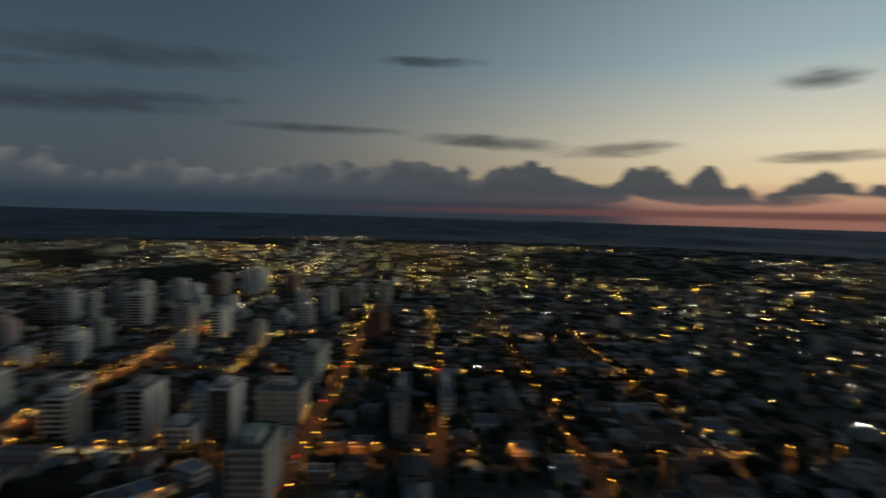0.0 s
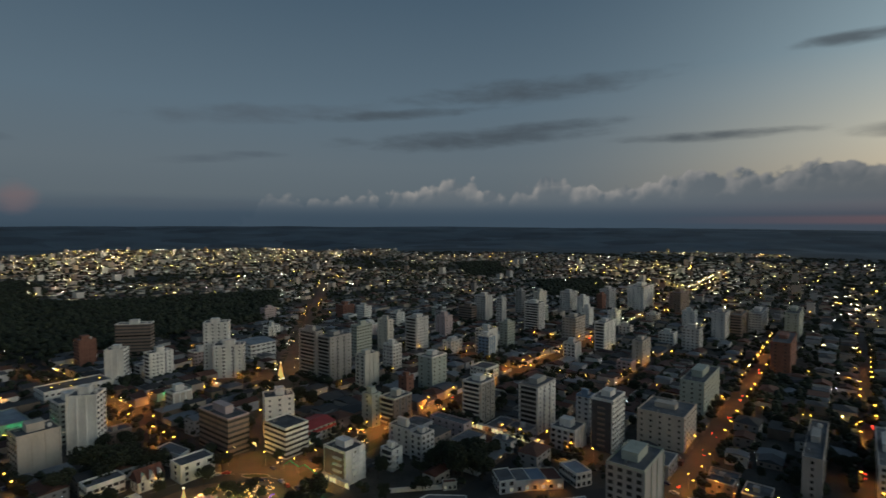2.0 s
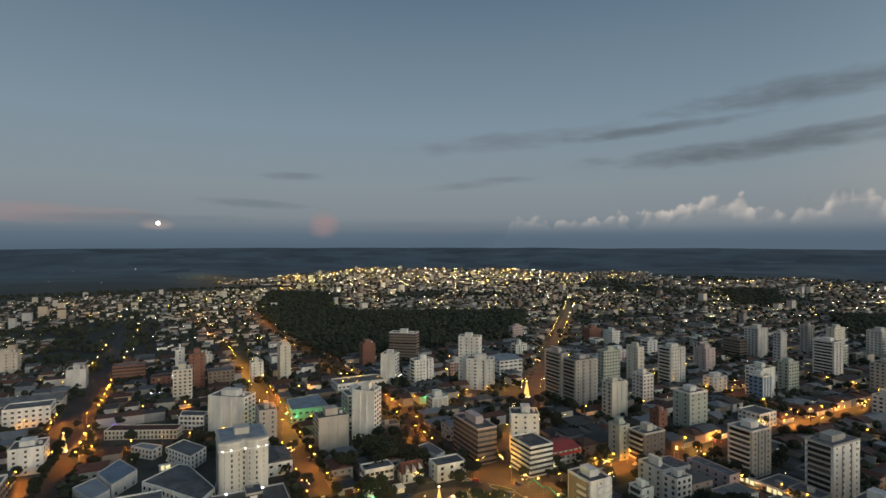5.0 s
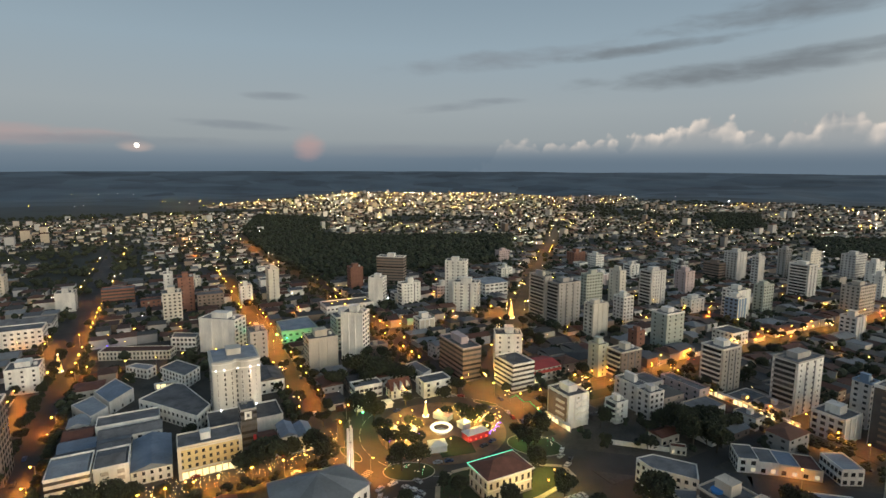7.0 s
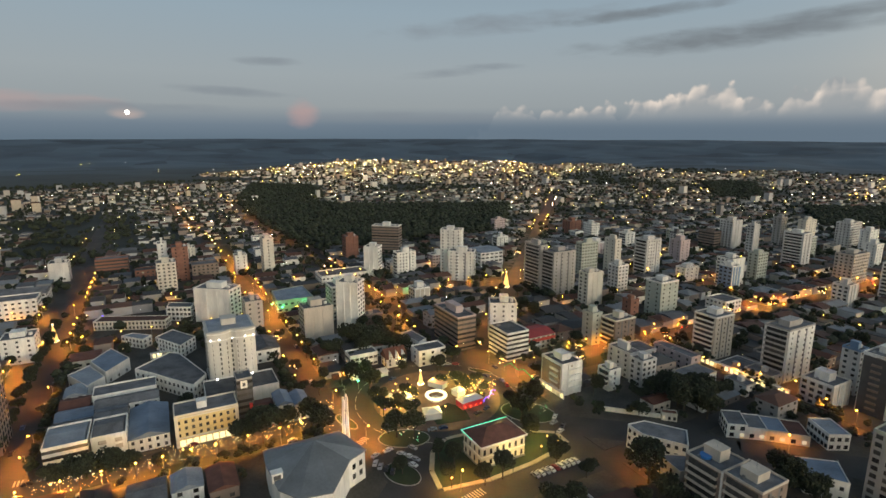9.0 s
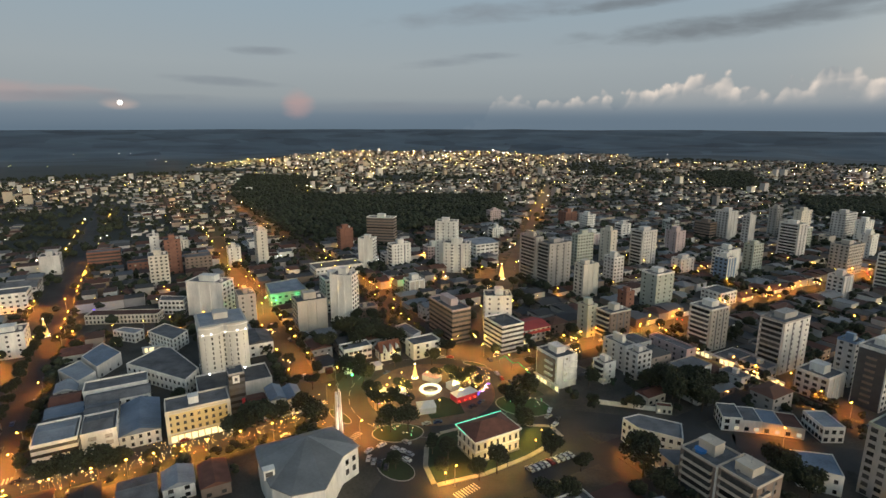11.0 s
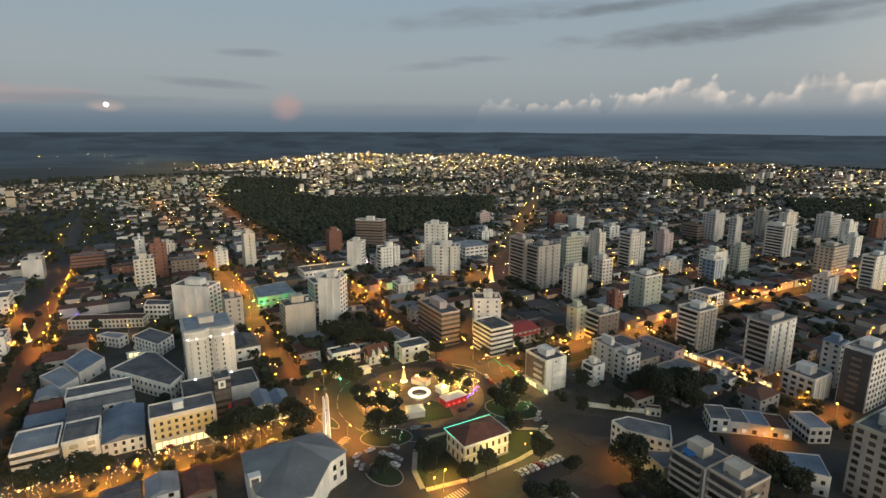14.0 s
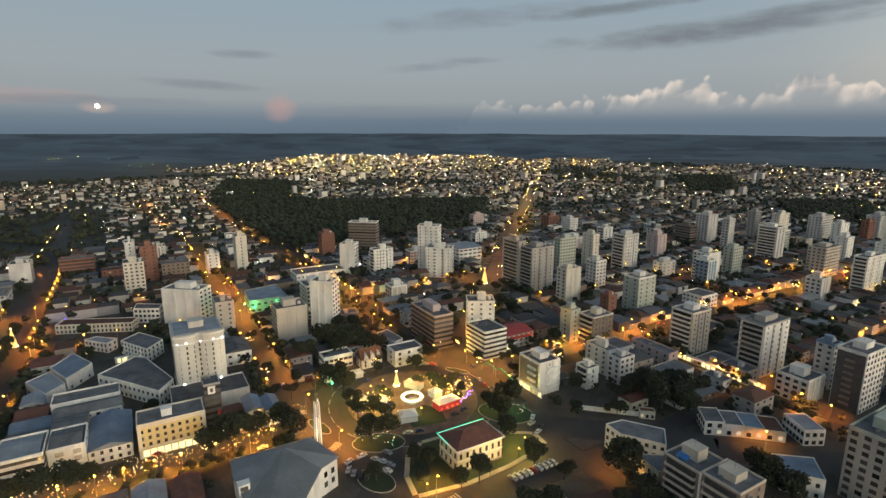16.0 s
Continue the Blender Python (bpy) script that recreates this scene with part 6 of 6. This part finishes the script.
def clump(x, y, z, s):
    k = len(V)
    q = TRNG.uniform(0, 6.283)
    n, levels = (6, ((.75, -.3), (1.0, .25), (.6, .75))) if x * x + y * y < 1.0e6 else (5, ((.85, -.35), (.8, .5)))
    for rz, zz in levels:
        for i in range(n):
            a = q + i * 6.283 / n + zz
            rr = s * rz * TRNG.uniform(.7, 1.25)
            V.append((x + rr * math.cos(a), y + rr * math.sin(a), z + s * zz * TRNG.uniform(.8, 1.2)))
    V.append((x, y, z + s * TRNG.uniform(.9, 1.2)))
    m = len(levels) - 1
    for r in range(m):
        for i in range(n):
            F.append((k + r * n + i, k + r * n + (i + 1) % n, k + (r + 1) * n + (i + 1) % n, k + (r + 1) * n + i))
    for i in range(n):
        F.append((k + m * n + i, k + m * n + (i + 1) % n, k + (m + 1) * n))


for _ in range(9000):
    x, y = TRNG.uniform(-435, 95), TRNG.uniform(585, 1080)
    if inside((x, y), FOREST):
        s = TRNG.uniform(2.2, 4.6)
        clump(x, y, TRNG.uniform(5, 9), s)
for _ in range(17000):
    r, a = 300 + 3000 * TRNG.random() ** .75, radians(TRNG.uniform(-112, 62))
    x, y = -math.sin(a) * r, math.cos(a) * r
    if (r > 2450 or r > 1750 and a > .17) and not inside((x, y), RIDGE_TOWN):
        continue
    k = woods(x, y)
    if k > .1 and TRNG.random() < min(1, (k + .2) * 1.5) or TRNG.random() < .27:
        z = rise_at(x, y)
        for _ in range(3 if k > .1 else 1):
            s = TRNG.uniform(2.5, 5.0)
            clump(x + TRNG.uniform(-9, 9), y + TRNG.uniform(-9, 9), z + TRNG.uniform(2, 4.5), s)
for patch in DARK_WOODS:
    us, vs = [p[0] for p in patch], [p[1] for p in patch]
    for _ in range(2600):
        x, y = TRNG.uniform(min(us), max(us)), TRNG.uniform(min(vs), max(vs))
        if inside((x, y), patch) and diag_dist(x, y) > 14:
            clump(x, y, TRNG.uniform(3, 7), TRNG.uniform(2.6, 5.2))
for x, y in TOWN_TREES:
    if diag_dist(x, y) > 12:
        clump(x, y, rise_at(x, y) + TRNG.uniform(1.5, 4), TRNG.uniform(2.0, 4.6))
for r, u, v, w, d in NEAR[300:]:
    for _ in range(2):
        x, y = xy(u + TRNG.uniform(-2, w), v + d + TRNG.uniform(0, 3))
        clump(x, y, TRNG.uniform(2, 5), TRNG.uniform(1.8, 4.0))
# trees in the yards and along the streets of the centre, each a cluster of clumps
YRNG = random.Random(31)
yard_trees = 0
for a, c, b, d in blocks():
    mx, my = xy((a + b) / 2, (c + d) / 2)
    if not seen_from_walk(mx, my) or math.hypot(mx, my) > 1000 or inside((mx, my), FOREST):
        continue
    here = [h for h in NEAR if a - 1 < h[1] < b and c - 1 < h[2] < d]
    for k in range(int((b - a) * (d - c) / (66 if math.atan2(mx, my) > .8 else 95))):
        edge = YRNG.random()
        u, v = YRNG.uniform(a, b), YRNG.uniform(c, d)
        if edge < .3:
            u = YRNG.choice([a + 1.6, b - 1.6])
        elif edge < .6:
            v = YRNG.choice([c + 1.6, d - 1.6])
        x, y = xy(u, v)
        if math.hypot(x, y) < 125 or not clear_of_square(x, y, 60) or diag_dist(x, y) < 13 or not free_of_things(u, v, .1, .1, 1.8):
            continue
        if any(h[1] - .3 < u < h[1] + h[3] + .3 and h[2] - .3 < v < h[2] + h[4] + .3 for h in here) or (50 < u < 156 and 125 < v < 222):
            continue
        yard_trees += 1
        s = YRNG.uniform(1.5, 2.9)
        for _ in range(6):
            q, rr = YRNG.uniform(0, 6.283), s * YRNG.uniform(.2, .95)
            clump(x + rr * math.cos(q), y + rr * math.sin(q), s * YRNG.uniform(1.1, 2.3), s * YRNG.uniform(.45, .8))
me = bpy.data.meshes.new("woods")
me.from_pydata(V, [], F)
me.materials.append(LEAF)
tagged(new("woods", me), "dense dark woods between the quarters of the city", "woods", kind="stuff")


# ---- street lamps ----
def lamp_kind():
    e = thing("street_lamp", pose(0, -40, 0), "tall steel street lamp with a glowing sodium head", "street lamp", "street lamps along the streets")
    part("pole", box(turned(bmesh.new(), [(.12, 0), (.07, 8.2)], 8), -.05, 1.5, -.05, .05, 8.1, 8.22), STEEL, e)
    part("lamp_head", turned(bmesh.new(), [(.14, 7.85), (.32, 7.95), (.32, 8.12), (.14, 8.25)], 8, 1.5, 0), SODIUM, e, "glowing orange lamp head")
    return e


LAMP = lamp_kind()
BULB = bpy.data.lights.new("sodium_bulb", "SPOT")
BULB.energy, BULB.color, BULB.shadow_soft_size = 20000, (1, .32, .042), .35
BULB.spot_size, BULB.spot_blend = radians(150), .75
DIM_BULB = BULB.copy()
DIM_BULB.energy = 11500
LRNG = random.Random(3)
ROWS_OF_LAMPS = [(0, -72, 140, 900, 27), (0, 58, 262, 760, 22), (0, 141, 300, 520, 24), (1, 222, -230, 50, 18), (1, 226, 175, 700, 24), (1, 385, -190, 300, 28), (1, 60, 150, 700, 30), (0, 264, 20, 220, 24), (1, -13, 280, 700, 34),
                 (1, 140, 275, 520, 36), (0, 404, 20, 380, 42), (0, -194, 300, 900, 40), (1, 304, 170, 500, 44), (1, 461, -300, 400, 55),
                 (0, 404, -240, 20, 40), (0, 526, -240, 360, 42), (0, 264, -230, 20, 40), (1, -88, 230, 560, 44), (1, -164, 260, 560, 50), (0, 648, -200, 300, 60)]
bulbs = 0
for row, (kind, c, a, b, step) in enumerate(ROWS_OF_LAMPS):
    s = a
    while s < b:
        side = (half(kind, c) - 1.2 + 1.7) * LRNG.choice([-1, 1])
        if c in (222, 385) and s < 60:
            side = -abs(side)
        u, v = (c + side, s) if kind == 0 else (s, c + side)
        x, y = xy(u, v)
        r = math.hypot(x, y)
        if seen_from_walk(x, y) and r > 115:
            if r < 640:
                turn = (180 if side > 0 else 0) if kind == 0 else (-90 if side > 0 else 90)
                copy_thing(LAMP, grid_pose(u, v, .1, turn))
                if r < 620 and bulbs < 400 and row < 20:
                    k = 1.5 if side < 0 else -1.5
                    p = xy(u + k, v) if kind == 0 else xy(u, v + k)
                    ob = new("street_lamp_bulb", BULB if row < 6 else DIM_BULB)
                    ob.location = (*p, 7.4)
                    bulbs += 1
            else:
                LAMP_SPOTS.append((x, y))
        s += step * .62 * LRNG.uniform(.8, 1.2)
for i in range(0, 11):
    a = i * math.pi / 8 + .2
    x, y = CX + 51.5 * math.cos(a), CY + 51.5 * math.sin(a)
    ob = copy_thing(LAMP, pose(x, y, .1, 0, 0, math.degrees(a) + 180))
    ob = new("street_lamp_bulb", BULB)
    ob.location = (CX + 50 * math.cos(a), CY + 50 * math.sin(a), 7.4)
for u, v in ((50, 210), (86, 150), (219, 107), (155, 128)):
    ob = copy_thing(LAMP, grid_pose(u, v, .1, 40))
    ob = new("street_lamp_bulb", DIM_BULB if u > 120 else BULB)
    ob.location = (*xy(u + .8, v + .6), 7.4)
for i in range(34):
    y = 300 + i * 31
    x = 2 + (y - 270) * 233 / 1060
    for sx in (-8, 8):
        if LRNG.random() < .95:
            LAMP_SPOTS.append((x + sx, y))
for i in range(34):
    for side in (-8, 8):
        LAMP_SPOTS.append(xy(1040 + i * 15, 241 + i * .7 + side))
for p, q, n in (((-1448, 1682), (-1236, 1717), 14), ((-1942, 2452), (-1535, 2476), 16), ((-1171, 1987), (-932, 1933), 16), ((830, 1920), (960, 1880), 16), ((1080, 1690), (1200, 1610), 16), ((700, 2100), (1000, 1950), 10), ((1000, 1350), (1250, 1200), 22), ((560, 2300), (640, 2280), 6)):
    for i in range(n):
        t = LRNG.random()
        LAMP_SPOTS.append((p[0] + (q[0] - p[0]) * t + LRNG.uniform(-30, 30), p[1] + (q[1] - p[1]) * t + LRNG.uniform(-70, 70)))
for i in range(9):
    LAMP_SPOTS.append(xy(720 + i * 36, 232 + (9 if i % 2 else -9)))
for i in range(20):
    y = 330 + i * 32
    x = 2 + (y - 270) * 233 / 1060
    ob = new("street_lamp_bulb", DIM_BULB)
    ob.location = (x + (6 if i % 2 else -6), y, 7.4)
# lamps along the two roads that leave for the western quarters
for line, first, step in ((ROAD_A, 400, 24), (ROAD_B, 560, 26)):
    for (u0, v0), (u1, v1) in zip(line, line[1:]):
        v = max(v0, first)
        while v < v1:
            u = u0 + (u1 - u0) * (v - v0) / (v1 - v0)
            p = xy(u + LRNG.choice([-7, 7]), v)
            LAMP_SPOTS.append(p)
            if LRNG.random() < .6:
                ob = new("street_lamp_bulb", BULB)
                ob.location = (*xy(u, v), 7.4)
            v += step * LRNG.uniform(.8, 1.2)
# lamp rows of the eastern quarters
for c in (404, 526, 648, 770, 890, 1010, 1130):
    for k in range(16):
        if LRNG.random() < .55:
            LAMP_SPOTS.append(xy(c + 7, -420 + k * 42 + LRNG.uniform(-6, 6)))
for c in (-13, -88, -164, -240, -320, 60, 140):
    for k in range(18):
        if LRNG.random() < .5:
            LAMP_SPOTS.append(xy(430 + k * 44 + LRNG.uniform(-8, 8), c + 6))
V, F = [], []
for x, y in LAMP_SPOTS:
    r = math.hypot(x, y)
    s = min(.52, .17 + r * .00014) * (.5 + LRNG.random() ** 2) * (1.5 if math.atan2(x, y) > .62 else 1.0)
    k, z = len(V), rise_at(x, y) + 8
    V += [(x + s, y, z), (x - s, y, z), (x, y + s, z), (x, y - s, z), (x, y, z + s), (x, y, z - s)]
    F += [tuple(k + i for i in f) for f in ((0, 2, 4), (2, 1, 4), (1, 3, 4), (3, 0, 4), (2, 0, 5), (1, 2, 5), (3, 1, 5), (0, 3, 5))]
me = bpy.data.meshes.new("far_street_lamps")
me.from_pydata(V, [], F)
me.materials.append(LAMPS)
tagged(new("far_street_lamps", me), "scattered yellow street lamps of the far quarters", "street lamps", kind="stuff")

# ---- the moon, low over the fields ----
MOON = light_mat("moonlight", [(1, .93, .82)], 6.0)
bm = bmesh.new()
bmesh.ops.create_icosphere(bm, subdivisions=3, radius=18)
moon = part("moon", bm, MOON)
a, el = radians(31.77), radians(2.14)
moon.location = (-math.sin(a) * 4550, math.cos(a) * 4550, 130 + 4550 * math.tan(el))
tagged(moon, "full moon just risen over the fields", "moon", kind="structure")

# ---- trees of the square and boulevard, hung with small lights ----
LIT_TREES = [(-46, 219, 1.1), (-39, 216.5, 1.35), (-30, 215.5, 1.3), (-21, 217, 1.05), (-12, 217.5, .8), (-3, 216, .6), (19, 219, 1.3), (27, 218, 1.5), (35, 219, 1.3), (49, 222, 1.2), (51, 213, 1.4), (30, 229, 1.1), (41, 224, .8)]
DARK_TREES = [(79.5, 195, 1.15), (86, 191, 1.2), (137, 182, 1.25), (146, 187, 1.35), (139, 192, 1.0), (79, 254, 1.4), (85, 244, 1.35), (90, 258, 1.0), (140, 254, 1.2), (127.6, 166, 1.2), (104, 149, 1.0), (129, 147, 1.1), (152, 121, 1.6), (107, 254, .8), (126, 246, .9), (130, 250, .8),
              (86, 158, .85), (92, 166, .85), (88, 172, .8), (96, 149, .8), (128, 216, .7), (134, 210, .7), (131, 208, .6), (90, 217, .75), (86, 227, .8), (83, 231, .8), (101, 225, .6), (71, 170, .7), (150, 110, 1.2), (81.5, 215.5, 1.1), (91, 207, 1.0),
              (92, 221, .7), (88, 216, .7), (98, 228, .7), (128, 222, .8), (132, 218, .7), (136, 222, .8), (128, 230, .7), (120, 230, .7), (96, 284, 1.3), (103, 288, 1.6), (109, 296, 1.7), (114, 284, 1.5), (121, 282, 1.2), (78, 289, 1.4), (94, 299, 1.7), (100, 294, 1.5),
              (206, 148, 1.7), (215, 142, 1.7), (222.7, 151.6, 1.6), (212, 156, 1.5), (230, 152, 1.3), (196, 95.5, 1.5), (195, 84, 1.3), (222, 74, 1.2), (198, 168, 1.0), (207, 163, 1.3), (215.6, 163, 1.6), (222, 160, 1.2), (232, 166, 1.0), (240, 150, 1.0),
              (186, 214, .9), (192, 210, .9), (172, 216, .7), (60, 250, .8), (66, 262, .8), (52, 256, .8), (48, 264, .9), (50, 290, .8), (66, 300, .8), (67, 320, .8), (50, 330, .9), (-60, 380, .8)]
STREET_TREES = [(-72, 150 + 9.5 * i, .62 + .12 * (i % 3)) for i in range(30)] + [(-57.5, 240 + 11 * i, .5) for i in range(12)] + [(-86.5, 160 + 12 * i, .7) for i in range(18)] + [(48.5, 262 + 14 * i, .6) for i in range(9)] + [(67.5, 268 + 15 * i, .6) for i in range(8)]
for u, v, s in LIT_TREES + DARK_TREES + STREET_TREES:
    tree(*xy(u, v), s)


def fairy(name, label, spots, material, n, spread, z0, z1, size):
    rng = random.Random(len(spots) * 7 + n)
    V, F = [], []
    for u, v in spots:
        for _ in range(n):
            a, r = rng.uniform(0, 6.283), spread * math.sqrt(rng.uniform(.2, 1))
            x, y = xy(u, v)
            x, y, z, s = x + r * math.cos(a), y + r * math.sin(a), rng.uniform(z0, z1), size * rng.uniform(.6, 1.2) * max(1.0, math.hypot(x, y) / 330)
            k = len(V)
            V += [(x + s, y, z), (x - s, y, z), (x, y + s, z), (x, y - s, z), (x, y, z + s), (x, y, z - s)]
            F.extend(tuple(k + i for i in f) for f in ((0, 2, 4), (2, 1, 4), (1, 3, 4), (3, 0, 4), (2, 0, 5), (1, 2, 5), (3, 1, 5), (0, 3, 5)))
    me = bpy.data.meshes.new(name)
    me.from_pydata(V, [], F)
    me.materials.append(material)
    tagged(new(name, me), label, "fairy lights", kind="stuff")


fairy("fairy_lights", "strings of small golden lights in the boulevard trees", [(u, v) for u, v, s in LIT_TREES] + [(-50, 220), (-5, 219), (6, 219), (14, 221), (20, 223), (38, 229), (56, 228)], WARM, 34, 5.5, 1.5, 8.0, .11)
fairy("fairy_lights", "golden lights wound through the trees of the square", [(92, 221), (88, 216), (98, 228), (128, 222), (132, 218), (136, 222), (128, 230), (120, 230), (84, 222), (140, 216), (128, 214), (134, 208), (86, 227), (101, 225)], WARM, 30, 4.0, 1.2, 6.0, .12)
fairy("fairy_lights", "white lights in the crown of a boulevard tree", [(-40, 222)], light_mat("pale_green_lights", [(.8, 1, .7), (1, 1, .8)], 2.5), 60, 4.2, 4.0, 9.5, .2)
fairy("fairy_lights", "white and green lights under the island trees", [(142, 190), (148, 184), (84, 191), (77, 196)], light_mat("mixed_lights", [(.3, 1, .5), (1, .9, .7), (1, .8, .5)], 3), 14, 5.0, 1.5, 4.0, .2)


# street trees lit from within by a lamp under the crown
for u, v in ((216, 230), (247, 223), (366, 233), (445, 230), (477, 227), (407, 226), (281, 221), (162, 236), (154, 274), (55, 282), (56, 333), (111, 264), (86, 278), (-31, 357), (290, 253), (563, 392), (622, 488), (205, 217), (164, 263), (231, 346), (346, 474), (460, 600)):
    tree(*xy(u + 1.5, v + 1), .75)
    festive_lamp(u, v - .6, 4.6, GLOW if u > 150 else SOFT_GLOW)
fairy("fairy_lights", "bright bulbs under the lamp-lit street trees", [(216, 230), (247, 223), (366, 233), (445, 230), (477, 227), (407, 226), (281, 221), (162, 236), (154, 274), (55, 282), (56, 333), (111, 264), (86, 278), (-31, 357), (290, 253), (563, 392), (622, 488), (205, 217), (164, 263), (231, 346), (346, 474), (460, 600)], WARM, 7, 2.6, 3.0, 6.0, .28)

# ---- cars ----
def car_kind():
    e = thing("car", pose(0, -30, 0), "compact car with dark windows standing by the kerb", "car", "parked and waiting cars")
    bm = bmesh.new()
    prof = [(-2.1, .35), (-2.1, .85), (-1.5, .98), (-.9, 1.46), (.75, 1.48), (1.45, 1.0), (2.1, .86), (2.15, .35)]
    L, R = [bm.verts.new((x, -.85 if z < 1.2 else -.68, z)) for x, z in prof], [bm.verts.new((x, .85 if z < 1.2 else .68, z)) for x, z in prof]
    bm.faces.new(L), bm.faces.new(R[::-1])
    for i in range(len(prof)):
        j = (i + 1) % len(prof)
        bm.faces.new((L[j], L[i], R[i], R[j]))
    part("body", bm, CAR_PAINT, e)
    part("windscreen", boxes((.9, 1.3, -.62, .62, 1.12, 1.34)), GLASS, e)
    part("rear_window", boxes((-1.32, -1.05, -.62, .62, 1.12, 1.34)), GLASS, e)
    for y in (-.8, .74):
        part("side_window", boxes((-.8, .7, y - .02, y + .08, 1.05, 1.36)), GLASS, e)
    for x in (-1.3, 1.35):
        for y in (-.86, .7):
            w = part("wheel", bmesh.new(), TYRE, e)
            bm = turned(bmesh.new(), [(.32, 0), (.32, .16)], 12)
            bm.to_mesh(w.data)
            bm.free()
            w.matrix_basis = pose(x, y + .16, .32, 90, 0, 0)
    return e


CAR = car_kind()
CRNG = random.Random(21)


def car(u, v, turn, z=.1):
    return copy_thing(CAR, grid_pose(u, v, z, turn + CRNG.uniform(-3, 3)))


for k in range(9):
    car(116.5 + k * 2.5, 144.6, 100)
for u, v, t in ((65, 178, 60), (66.5, 175.5, 60), (64, 181, 60), (68, 172.5, 60), (66, 186, 30), (76, 182, 120), (78, 179, 120), (79.5, 176, 120), (77, 173, 120), (82, 184, 110), (72, 187, 10), (96, 193, -12), (101, 192, -12),
                (122, 196, 10), (128, 198, 25), (151, 214, 70), (153, 208, 80), (152, 220, 75), (147, 229, 110), (140, 250, 140), (136, 252, 150), (148, 172, 20), (150, 168, 30), (146, 165, 20), (132, 253, 160), (152, 176, 40), (100, 249, 200), (158, 236, 90)):
    car(u, v, t, .14)
for i in range(34):
    k = CRNG.randrange(4)
    if k == 0:
        car(-72 + CRNG.choice([-10.5, -5, 5, 10.5]), CRNG.uniform(150, 370), 90)
    elif k == 1:
        car(CRNG.uniform(-60, 45), 222 + CRNG.choice([-8.6, 8.6]), 0)
    elif k == 2:
        car(58 + CRNG.choice([-6.6, -2, 2, 6.6]), CRNG.uniform(262, 380), 90)
    else:
        car(CRNG.uniform(170, 300), 224 + CRNG.choice([-8.6, -3, 3, 8.6]), 1.5)
for i in range(10):
    car(264 + CRNG.choice([-3.9, 3.9]), 60 + i * 6 + CRNG.uniform(0, 2), 90)

# ---- small lamps in yards and at doors ----
SRNG = random.Random(8)
SPOTS = []
for r, u, v, w, d in NEAR:
    for k in range(2):
        if SRNG.random() < .75:
            SPOTS.append((u + SRNG.uniform(0, w), v - .5 if k else v + d + .5))
fairy("yard_lamps", "small lamps at doors and in yards of the city", SPOTS, light_mat("yard_lamp", [(1, .42, .03), (1, .58, .15), (1, .80, .48), (.9, .94, 1), (1, .46, .05), (1, .5, .07)], 100), 1, .1, 2.3, 3.6, .125)
fairy("signal_lamps", "red signal and tail lamps along the eastern streets", [(190, 63), (230, 60), (262, 62), (310, 58), (345, 61), (380, 60), (430, 60), (330, -12), (420, -14), (520, 60), (560, 225), (610, 228), (300, 222)], RED_LIGHT, 2, 3.0, 1.0, 5.0, .4)
